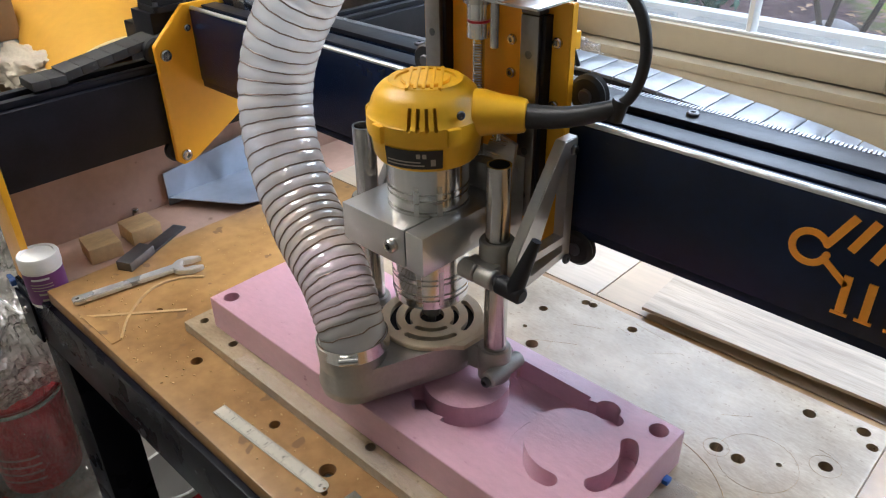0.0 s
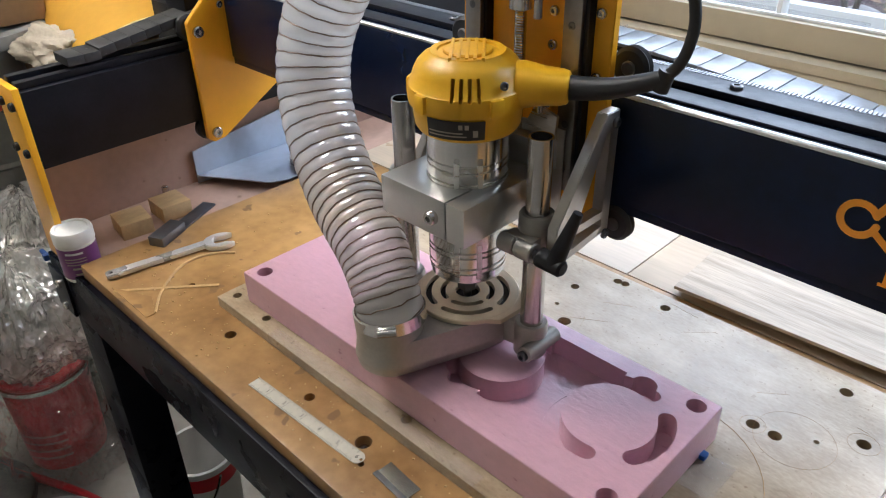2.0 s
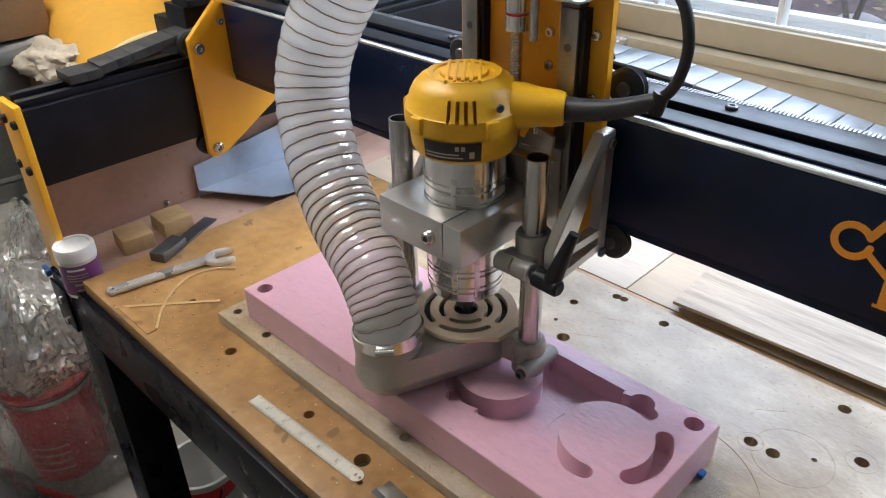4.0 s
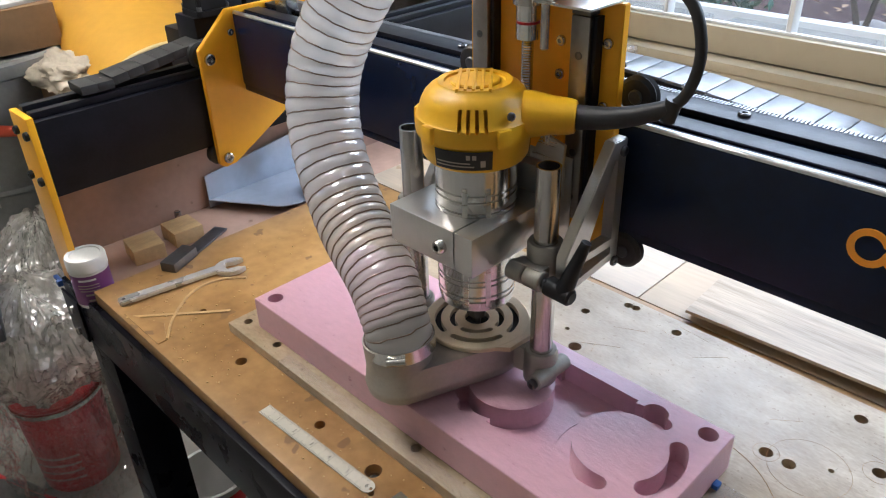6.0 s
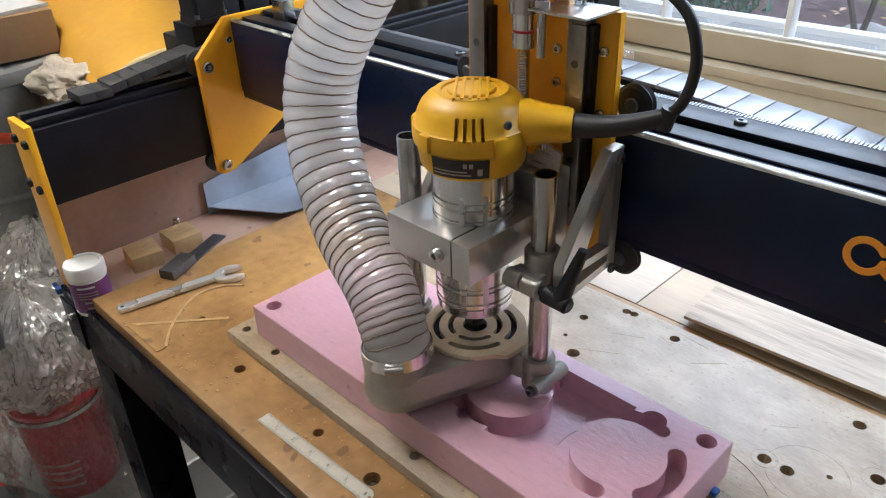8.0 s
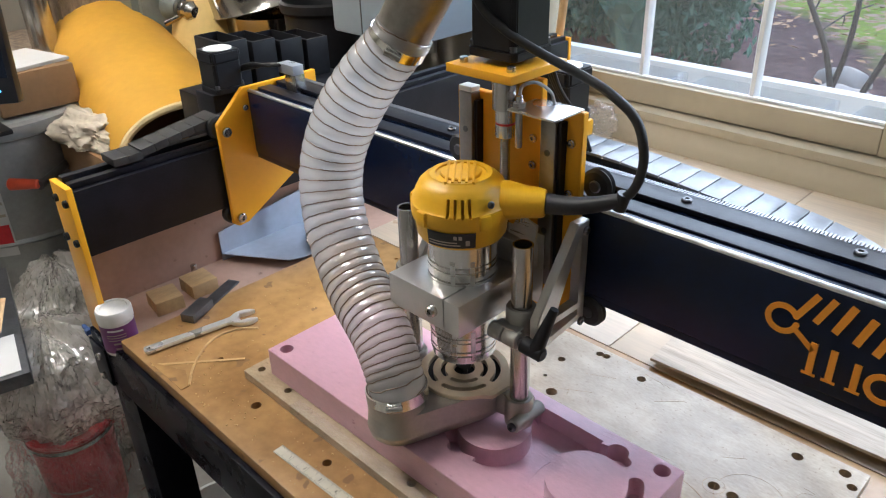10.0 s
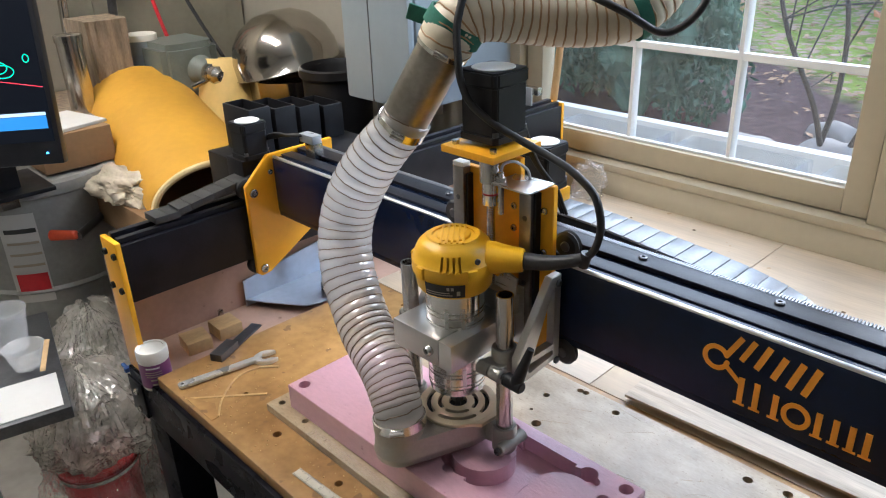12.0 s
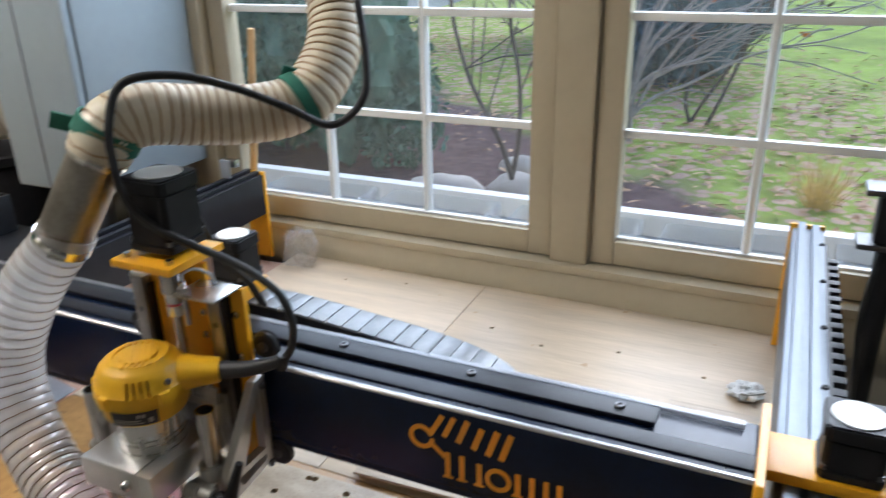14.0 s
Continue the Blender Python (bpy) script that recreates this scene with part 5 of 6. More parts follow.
solo("thin_board", box(0.11, 0.25, 1.13, 1.24, 0.0005, 0.005, 0.0005), PLYX, "thin pale board offcut on the worktop", "board")
solo("dark_mat", box(-1.28, -0.99, 1.245, 1.54, 0.0205, 0.024, 0.0005), PLAS, "dark rubber mat on the low cabinet by the wall", "mat")
solo("zinc_plate", box(-1.27, -1.1, 1.40, 1.53, 0.0245, 0.026, 0.0004), ZINC, "loose blue-grey metal sheet on the dark mat", "sheet metal")

# ---- background: left side ----
drum = thing("steel_drum", (-1.95, 0.6, FLOOR), "grey painted steel drum with a lid ring and valve", "drum")
DX, DY, DR = -1.93, 0.615, 0.21
z0 = FLOOR
part("body", lathe([(0, 0), (0, DR), (0.26, DR), (0.268, DR + 0.008), (0.276, DR), (0.52, DR), (0.528, DR + 0.008), (0.536, DR), (0.78, DR), (0.80, DR - 0.006), (0.80, 0)], (DX, DY, z0), seg=56), DRUM, drum)
part("lid_ring", lathe([(0.772, DR + 0.001), (0.776, DR + 0.009), (0.79, DR + 0.010), (0.802, DR + 0.006), (0.806, DR - 0.012), (0.798, DR - 0.02)], (DX, DY, z0), seg=56), DRUM, drum, "clamped steel lid ring")
part("ring_latch", box(DX + 0.205, DX + 0.24, DY - 0.16, DY - 0.11, z0 + 0.775, z0 + 0.8, 0.003), STEEL, drum)
lab = bmesh.new()
rows = [[lab.verts.new((DX + (DR + 0.0015) * math.cos(radians(a)), DY + (DR + 0.0015) * math.sin(radians(a)), z)) for a in range(-46, -19, 4)] for z in (z0 + 0.50, z0 + 0.74)]
for k in range(len(rows[0]) - 1):
    lab.faces.new((rows[0][k], rows[0][k + 1], rows[1][k + 1], rows[1][k]))
dl = part("label", lab, PAPER, drum, "white paper label")
for j, (zz, h, mm) in enumerate(((0.53, 0.05, RED), (0.66, 0.007, LTXT), (0.63, 0.007, LTXT), (0.60, 0.007, LTXT), (0.69, 0.012, BTXT))):
    own = bmesh.new()
    rws = [[own.verts.new((DX + (DR + 0.003) * math.cos(radians(a)), DY + (DR + 0.003) * math.sin(radians(a)), z0 + zz + e)) for a in range(-43, -22, 4)] for e in (0, h)]
    for k in range(len(rws[0]) - 1):
        own.faces.new((rws[0][k], rws[0][k + 1], rws[1][k + 1], rws[1][k]))
    part("print_bar", own, mm, dl)
valve = thing("ball_valve", (-1.72, 0.66, -0.14), "small valve with an orange-red lever on the drum side", "valve")
part("stem", rod((-1.74, 0.70, -0.055), (-1.625, 0.592, -0.05), 0.010, seg=14), DARKST, valve)
part("lever", rod((-1.624, 0.591, -0.045), (-1.672, 0.545, -0.045), 0.011, 0.014, 14, 0.003), REDP, valve, "orange-red dipped lever")

shell_t = thing("yellow_shell", (-1.8, 0.92, -0.1), "curved yellow pipe insulation shell lying on the bench", "pipe shell")
SA, SB = Vector((-1.425, 0.868, 0.016)), Vector((-2.118, 1.005, 0.075))
own = bmesh.new()
sd = (SB - SA).normalized()
sa = sd.cross(Vector((0, 0, 1))).normalized()


def arch(j, a, r):
    """A point of the arch at step j of 8 along the shell."""
    q = SA.lerp(SB, j / 8)
    k = 0.161 + 0.012 * j / 8 - r
    return q + (sa * math.cos(radians(a)) + Vector((0, 0, 0.62 + 0.035 * j)) * math.sin(radians(a))) * k


grid = []
for j in range(9):
    for r in (0.0, 0.02):
        grid.append([own.verts.new(arch(j, a, r)) for a in range(0, 183, 6)])
n = len(grid[0])
for j in range(8):
    for off in (0, 1):
        a, b = grid[2 * j + off], grid[2 * j + 2 + off]
        for k in range(n - 1):
            own.faces.new((a[k], a[k + 1], b[k + 1], b[k]))
    for k in (0, n - 1):
        own.faces.new((grid[2 * j][k], grid[2 * j + 1][k], grid[2 * j + 3][k], grid[2 * j + 2][k]))
for j in (0, 8):
    for k in range(n - 1):
        own.faces.new((grid[2 * j][k], grid[2 * j][k + 1], grid[2 * j + 1][k + 1], grid[2 * j + 1][k]))
part("shell", own, YEL2, shell_t)
part("cut_edge", sweep([arch(0, a, 0.01) + Vector((0.002, 0, 0)) for a in range(2, 181, 6)], 0.0085, 8), CREAMF, shell_t, "pale foam cut edge")
solo("small_yellow_shell", lathe([(0, 0.11), (0.16, 0.10), (0.28, 0.085), (0.31, 0.07), (0.30, 0.06), (0.27, 0.07), (0.15, 0.085), (0, 0.095)], (-1.93, 1.2, -0.068), (-0.1, 0.12, 1), 30), mat("faded_yellow_shell", (0.70, 0.50, 0.17), 0.6, var=0.12, scale=6), "smaller upright yellow insulation shell behind", "pipe shell")

bench = thing("workbench", (-2.1, 1.15, FLOOR), "cluttered wooden workbench along the wall", "workbench")
part("bench_top", box(-2.45, -1.50, 0.83, 1.16, -0.11, -0.07, 0.004), OLDWD, bench)
part("back_top", box(-2.45, -1.72, 1.161, 1.575, -0.11, -0.07, 0.004), OLDWD, bench)
for x, y in ((-2.4, 0.87), (-1.55, 0.87), (-2.4, 1.52), (-1.77, 1.52)):
    part("leg", box(x - 0.035, x + 0.035, y - 0.035, y + 0.035, FLOOR, -0.1101, 0.003), OLDWD, bench)
part("lower_shelf", box(-2.42, -1.65, 0.86, 1.55, -0.5, -0.47, 0.003), OLDWD, bench)
shelf = thing("wall_shelf", (-2.2, 1.0, 0.12), "wooden shelf unit on the bench holding tools", "shelf")
part("board", box(-2.45, -1.98, 0.55, 1.3, 0.10, 0.13, 0.003), OLDWD, shelf)
for y in (0.58, 1.27):
    part("upright", box(-2.42, -2.05, y - 0.02, y + 0.02, -0.0698 if y > 0.8 else FLOOR, 0.0998, 0.003), OLDWD, shelf)
rag = bmesh.new()
bmesh.ops.create_icosphere(rag, subdivisions=5, radius=1.0)
for v in rag.verts:
    k = 1 + 0.35 * noise.noise(v.co * 2.1) + 0.28 * abs(noise.noise(v.co * 5)) + 0.1 * noise.noise(v.co * 12)
    v.co = Vector((-1.66 + v.co.x * 0.14 * k, 0.735 + v.co.y * 0.06 * k, max(0.016, 0.03 + v.co.z * 0.045 * k)))
solo("canvas_rag", rag, CLOTH, "crumpled cream canvas rag beside the drum", "rag", smooth=80)
solo("cardboard_slab", box(-1.77, -1.40, 0.69, 1.06, -0.0695, 0.0155, 0.004), CARD, "brown flat cardboard box under the yellow shell", "box")

grinder = thing("drill_head", (-2.1, 1.05, 0.131), "grey-green machine head with a steel chuck on the shelf", "drill head")
gx, gy, gz = -2.10, 1.16, 0.131
part("housing", prism([(gx - 0.12, gy - 0.10), (gx + 0.08, gy - 0.10), (gx + 0.10, gy - 0.05), (gx + 0.10, gy + 0.06), (gx + 0.06, gy + 0.09), (gx - 0.12, gy + 0.09)], gz, gz + 0.16, 0.018), GREENT, grinder)
part("spindle_nose", rod((gx + 0.10, gy, gz + 0.08), (gx + 0.15, gy + 0.005, gz + 0.075), 0.045, 0.035, 28, 0.004), GREENT, grinder)
ck = part("chuck", lathe([(0, 0), (0, 0.03), (0.02, 0.032), (0.022, 0.028), (0.045, 0.028), (0.06, 0.015), (0.062, 0)], (gx + 0.151, gy + 0.005, gz + 0.075), (1, 0.1, -0.1), 28), STEEL, grinder)
part("chuck_key", rod((gx + 0.14, gy - 0.05, gz + 0.04), (gx + 0.17, gy - 0.01, gz + 0.06), 0.008, seg=10), STEEL, ck)
st = prism([(-0.075 + 0.0, -0.06), (0.075, -0.06), (0.08, 0.06), (-0.08, 0.065)], 0.131, 0.372, m=Matrix.Translation((-2.2, 0.955, 0)))
bmesh.ops.subdivide_edges(st, edges=st.edges[:], cuts=10, use_grid_fill=True)
for v in st.verts:
    v.co += Vector((0.010 * noise.noise(Vector((v.co.x * 70, v.co.y * 70, v.co.z * 4))), 0.012 * noise.noise(Vector((v.co.y * 70, v.co.x * 70, v.co.z * 3))), 0))
solo("timber_block", st, OLDWD, "rough split weathered timber block on the shelf", "timber")


def can(name, x, y, z0, r, h, body, lidm, label):
    t = thing(name, (x, y, z0), label, "container", "containers on the shelf")
    part("body", lathe([(0, 0), (0, r), (h, r * 1.02), (h, 0)], (x, y, z0), seg=28), body, t)
    part("lid", lathe([(h, 0), (h, r * 1.1), (h + 0.018, r * 1.1), (h + 0.02, r), (h + 0.02, 0)], (x, y, z0), seg=28), lidm, t)
    return t


can("plastic_tub", -2.2, 1.08, 0.131, 0.045, 0.16, mat("grey_blue_tub", (0.24, 0.27, 0.29), 0.5), LIDM, "grey plastic tub with a white lid")
can("solvent_can", -2.1, 0.832, 0.131, 0.035, 0.20, STEEL, STEEL, "small dull metal can on the shelf")
can("white_tub", -2.08, 0.69, 0.131, 0.04, 0.06, PAPER, LIDM, "small white plastic tub on the shelf")
solo("cardboard_box", box(-2.0, -1.78, 0.60, 0.78, 0.067, 0.16, 0.003), CARD, "brown cardboard box beside the monitor", "box")
solo("folded_paper", box(-0.09, 0.09, -0.07, 0.07, 0, 0.008, 0.001, m=pose(-1.89, 0.70, 0.1605, 0, 0, 12)), PAPER, "stack of white papers on the box", "papers")
bowl = bmesh.new()
lathe([(0.0, 0.165), (0.003, 0.17), (0.006, 0.165), (0.05, 0.163), (0.10, 0.145), (0.14, 0.11), (0.165, 0.06), (0.172, 0.0)], (0, 0, 0), (0, 0, 1), 56, bowl)
bmesh.ops.transform(bowl, matrix=pose(-1.83, 1.37, 0.205, 8, -9, 0), verts=bowl.verts)
solo("steel_bowl", bowl, CHROME, "large upturned stainless steel bowl on a can", "bowl", smooth=60)
solo("steel_canister", lathe([(0, 0), (0, 0.13), (0.25, 0.13), (0.255, 0.12), (0.255, 0)], (-1.83, 1.37, -0.0698), seg=48), CHROME, "shiny steel canister under the bowl", "canister")
bin_ = thing("black_bin", (-1.45, 1.4, FLOOR), "large black plastic bin with a rolled rim", "bin")
part("tub", lathe([(0, 0), (0, 0.08), (0.95, 0.098), (0.96, 0.107), (0.98, 0.107), (0.985, 0.10), (0.97, 0.092), (0.05, 0.07), (0.05, 0)], (-1.57, 1.36, FLOOR), seg=40), PLAS, bin_)
can2 = thing("pale_can", (-1.18, 1.45, -0.1), "open tin can with a pale rim", "can")
solo("corner_cabinet", box(-1.3, -0.985, 1.242, 1.545, FLOOR, 0.02, 0.004), PLAS, "dark low corner cabinet beside the machine", "cabinet")
solo("low_cabinet", box(-1.34, -1.08, 0.82, 1.12, FLOOR, 0.17, 0.004), PLAS, "dark low cabinet behind the machine", "cabinet")
part("tin", pipe((-1.40, 1.44, -0.05), (-1.40, 1.44, 0.16), 0.06, 0.003, 36), PIPE, can2)
part("tin_foot", box(-1.47, -1.33, 1.37, 1.51, FLOOR, -0.05, 0.003), PLAS, can2)
for k in range(4):
    hb = thing("black_hopper", (-1.27, 0.86 + 0.068 * k, 0.1705), "open black plastic hopper on the low cabinet", "hopper", "row of black hoppers")
    x0, y0 = -1.32 + 0.005 * k, 0.862 + 0.060 * k
    outer = box(x0, x0 + 0.11, y0, y0 + 0.054, 0.1705, 0.272 - 0.008 * k, 0.004)
    part("tray", carve(outer, [box(x0 + 0.005, x0 + 0.105, y0 + 0.005, y0 + 0.049, 0.19, 0.4)]), PLAS, hb)

cab = thing("wall_cabinet", (-1.15, 1.35, 0.2), "blue-grey metal cabinet hung on the wall", "cabinet")
part("body", box(-1.34, -1.09, 1.24, 1.5795, 0.212, 1.3, 0.006), BLUEP, cab)
part("door", box(-1.336, -1.094, 1.218, 1.2395, 0.216, 1.295, 0.010), BLUEP, cab)
part("door_seam", box(-1.232, -1.2295, 1.2165, 1.2195, 0.22, 1.29), DARKST, cab)
panel = thing("white_door", (-2.4, 1.3, FLOOR), "pale panelled door leaning on the wall", "door", kind="structure")
DOORP = mat("dull_olive_door", (0.34, 0.32, 0.25), 0.6, var=0.1, scale=5, bump=0.05)
part("slab", box(-2.445, -2.41, 0.95, 1.57, FLOOR, 1.3, 0.003), DOORP, panel)
part("raised_panel", box(-2.41, -2.40, 1.03, 1.5, 0.05, 0.55, 0.006), DOORP, panel)
for k in range(5):
    x = -1.56 + 0.05 * k
    solo("curtain_fold", lathe([(0, 0.018), (1.3, 0.022)], (x, 1.55, 0.1), (0, 0.01, 1), 12), WALL, "beige hanging curtain fold beside the window", "curtain", "curtain folds")
for k, (a, b, m_) in enumerate((((-2.35, 1.15, 0.9), (-1.99, 1.18, -0.06), RED), ((-2.35, 1.2, 0.9), (-1.92, 1.28, 0.1), RUB))):
    c = thing("hanging_cord", a, "thin cord hanging down the wall", "cable", "hanging cords")
    part("cable", sweep(smoothed([a, Vector(a).lerp(Vector(b), 0.4) + Vector((-0.05, 0, -0.1)), b]), 0.006, 8), m_, c)
rack = thing("tool_rack", (-2.3, 0.8, 0.5), "dim wall rack with steel bars and clamps", "tool rack")
part("rail", rod((-2.35, 0.45, 0.5), (-2.35, 1.25, 0.5), 0.02, seg=16), PIPE, rack)
part("rail_post", box(-2.4, -2.33, 0.62, 0.66, 0.13, 0.49), OLDWD, rack)
for k in range(4):
    part("clamp_bar", rod((-2.3, 0.6 + 0.15 * k, 0.33 + 0.03 * (k % 2)), (-2.3, 0.62 + 0.15 * k, 0.62), 0.014, seg=12), DARKST if k % 2 else STEEL, rack)

mon = thing("monitor", (-1.6, 0.45, 0.07), "black monitor showing a dark toolpath view", "monitor")
mm = Matrix.Translation((-1.515, 0.572, 0.165)) @ pose(0, 0, 0, 0, 0, 55) @ pose(0, 0, 0, -8, 0, 0)
part("case", box(-0.5, 0, 0, 0.03, 0, 0.36, 0.004, m=mm), PLAS, mon)
scr = part("screen", box(-0.49, -0.01, -0.0012, -0.0002, 0.05, 0.35, m=mm), glow("screen_dark", (0.004, 0.005, 0.008), 0.3), mon, "lit dark screen")
part("screen_bar", box(-0.3, -0.018, -0.002, -0.0013, 0.078, 0.105, m=mm), glow("screen_blue", (0.04, 0.20, 0.50), 0.38), scr)
part("screen_bar", box(-0.3, -0.018, -0.002, -0.0013, 0.106, 0.113, m=mm), glow("screen_white", (0.5, 0.65, 0.8), 0.4), scr)
for k in range(5):
    lp = [mm @ Vector((-0.085 - 0.012 * k + 0.022 * math.cos(a), -0.002, 0.20 + 0.008 * k + 0.013 * math.sin(a))) for a in [math.tau * j / 20 for j in range(21)]]
    part("screen_line", sweep(lp, 0.0009, 4), glow("screen_green", (0.05, 0.6, 0.3), 0.9), scr)
lp = [mm @ Vector((-0.035 + 0.006 * math.cos(a), -0.002, 0.225 + 0.008 * math.sin(a))) for a in [math.tau * j / 14 for j in range(15)]]
part("screen_line", sweep(lp, 0.0009, 4), glow("screen_green", (0.05, 0.6, 0.3), 0.9), scr)
part("screen_line", sweep([mm @ Vector((-0.12, -0.002, 0.185)), mm @ Vector((-0.012, -0.002, 0.165))], 0.0007, 4), glow("screen_red", (0.6, 0.03, 0.05), 0.8), scr)
part("power_light", rod(mm @ Vector((-0.03, -0.0005, 0.025)), mm @ Vector((-0.03, -0.003, 0.025)), 0.002, seg=10), glow("blue_dot", (0.1, 0.5, 1.0), 3.0), mon)
part("stand_foot", box(-1.85, -1.65, 0.42, 0.58, 0.0675, 0.078, 0.003), PLAS, mon)
part("stand_neck", box(-1.79, -1.70, 0.46, 0.52, 0.0782, 0.3, 0.004), PLAS, mon)

tray = thing("stool", (-1.2, 0.25, FLOOR), "small dark stool with a steel-edged top", "stool")
mt = pose(-1.083, 0.356, 0, 0, 0, -13)
part("seat", box(-0.42, 0.0, -0.34, 0.0, -0.17, -0.145, 0.003, m=mt), DARKST, tray)
part("column", rod(mt @ Vector((-0.25, -0.2, FLOOR + 0.02)), mt @ Vector((-0.25, -0.2, -0.1702)), 0.025, seg=18), PIPE, tray)
part("foot", rod(mt @ Vector((-0.25, -0.2, FLOOR)), mt @ Vector((-0.25, -0.2, FLOOR + 0.0198)), 0.14, seg=32, bevel=0.004), DARKST, tray)
solo("note_paper", box(-0.135, -0.012, -0.26, -0.012, -0.1448, -0.1438, 0.0, m=mt), PAPER, "white note paper with faint pencil marks on the stool", "paper")
for k, (x, y, z, r, h) in enumerate(((-0.195, -0.055, -0.1447, 0.037, 0.04), (-0.285, -0.075, -0.1447, 0.042, 0.085))):
    c = mt @ Vector((x, y + 0.0, z))
    solo("plastic_cup", lathe([(0, 0), (0, r * 0.72), (h, r), (h + 0.003, r + 0.002), (h + 0.003, r), (0.003, r * 0.68), (0.003, 0)], c, seg=36), CUPM, "clear plastic mixing cup with resin residue", "cup", "mixing cups")
solo("craft_stick", box(-0.03, 0.04, -0.005, 0.005, -0.0, 0.0016, 0.0006, m=mt @ pose(-0.15, -0.02, -0.105, 0, 28, -20)), WOODB, "flat wooden craft stick", "craft stick")

# pails under the table edge
pail = thing("red_pail", (-1.41, 0.44, FLOOR), "red paint pail with a steel rim under bubble wrap", "pail")
part("body", lathe([(0, 0), (0, 0.078), (0.225, 0.086), (0.23, 0.09), (0.237, 0.09), (0.239, 0.082), (0.19, 0.08), (0.19, 0)], (-1.41, 0.45, FLOOR), seg=44), RED, pail)
part("rim", lathe([(0.215, 0.0865), (0.215, 0.0915), (0.225, 0.0915), (0.225, 0.0865)], (-1.41, 0.45, FLOOR), seg=44), STEEL, pail)
for k in range(4):
    own = bmesh.new()
    rws = [[own.verts.new((-1.41 + 0.0865 * math.cos(radians(a)), 0.45 + 0.0865 * math.sin(radians(a)), FLOOR + 0.10 - 0.02 * k + e)) for a in range(-75, -5, 5)] for e in (0, 0.006)]
    for j in range(len(rws[0]) - 1):
        own.faces.new((rws[0][j], rws[0][j + 1], rws[1][j + 1], rws[1][j]))
    part("print_bar", own, mat("pink_print", (0.5, 0.2, 0.2), 0.5), pail)
pail2 = thing("white_pail", (-0.95, 0.52, FLOOR), "white pail with a red band under the table", "pail")
part("body", lathe([(0, 0), (0, 0.052), (0.225, 0.062), (0.23, 0.065), (0.237, 0.065), (0.237, 0.059), (0.1, 0.052), (0.1, 0)], (-0.95, 0.555, FLOOR), seg=44), PAPER, pail2)
part("red_band", lathe([(0.19, 0.0615), (0.222, 0.063)], (-0.95, 0.555, FLOOR), seg=44), RED, pail2)
part("handle", sweep([(-0.95 + 0.066 * math.cos(a), 0.555 - 0.066 * math.sin(a) * 0.5, FLOOR + 0.22 - 0.1 * math.sin(a)) for a in [math.pi * k / 14 for k in range(15)]], 0.0025, 6), STEEL, pail2)


def wrap_heap(name, cx, cy, prof, seed, sx=1.0, sy=1.0, label="", film=WRAP):
    own = bmesh.new()
    seg, rings = 170, []
    n = len(prof) * 10
    for j in range(n):
        f = j / 10
        k = min(int(f), len(prof) - 2)
        u = f - k
        h = prof[k][0] * (1 - u) + prof[k + 1][0] * u if k + 1 < len(prof) else prof[-1][0]
        r = prof[k][1] * (1 - u) + prof[k + 1][1] * u if k + 1 < len(prof) else prof[-1][1]
        if f > len(prof) - 1:
            break
        ring = []
        for i in range(seg):
            a = i * math.tau / seg
            p = Vector((math.cos(a), math.sin(a), h * 6 + seed))
            rr = r * (1 + 0.22 * noise.noise(p * 1.6) + 0.10 * noise.noise(p * 5)) + 0.016 * abs(noise.noise(Vector((a * 5, h * 24, seed)))) + 0.010 * noise.noise(Vector((a * 14, h * 70, seed))) + 0.004 * noise.noise(Vector((a * 31, h * 150, seed)))
            hh = h + 0.025 * noise.noise(p * 2.7)
            ring.append(own.verts.new((cx + sx * rr * math.cos(a), cy + sy * rr * math.sin(a), max(FLOOR + 0.002, hh))))
        rings.append(ring)
    for q, w in zip(rings, rings[1:]):
        for i in range(seg):
            own.faces.new((q[i], q[(i + 1) % seg], w[(i + 1) % seg], w[i]))
    return solo(name, own, film, label, "bubble wrap", "bubble wrap heaps", smooth=28)


wrap_heap("bubble_wrap", -1.42, 0.46, [(FLOOR, 0.165), (-0.64, 0.145), (-0.56, 0.125), (-0.50, 0.122), (-0.46, 0.120), (-0.41, 0.10), (-0.37, 0.06), (-0.36, 0.01)], 1.0, label="clear bubble wrap draped over the red pail", film=WRAPT)
wrap_heap("bubble_wrap", -1.63, 0.57, [(FLOOR, 0.16), (-0.55, 0.15), (-0.45, 0.14), (-0.36, 0.12), (-0.30, 0.09), (-0.24, 0.05), (-0.23, 0.01)], 4.0, label="heap of clear bubble wrap standing beside the machine")
wrap_heap("bubble_wrap", -1.43, 0.465, [(-0.499, 0.105), (-0.45, 0.13), (-0.38, 0.13), (-0.32, 0.10), (-0.28, 0.05), (-0.27, 0.01)], 7.0, label="bunched clear bubble wrap lying on the red pail")
red_hose = thing("red_hose", (-1.3, 0.3, FLOOR), "thin red hose lying on the floor", "hose")
part("tube", sweep(smoothed([(-1.9, 0.25, FLOOR + 0.012), (-1.5, 0.3, FLOOR + 0.012), (-1.2, 0.42, FLOOR + 0.012), (-0.95, 0.46, FLOOR + 0.012)]), 0.008, 8), RED, red_hose)
solo("flat_tub", rod((-1.15, 0.3, FLOOR + 0.0005), (-1.15, 0.3, FLOOR + 0.03), 0.12, seg=40, bevel=0.004), PAPER, "shallow pale plastic tub lying on the floor", "tub")
blueclip = thing("blue_clip", (-0.935, 0.39, -0.02), "blue plastic clamp on the frame corner", "clamp")
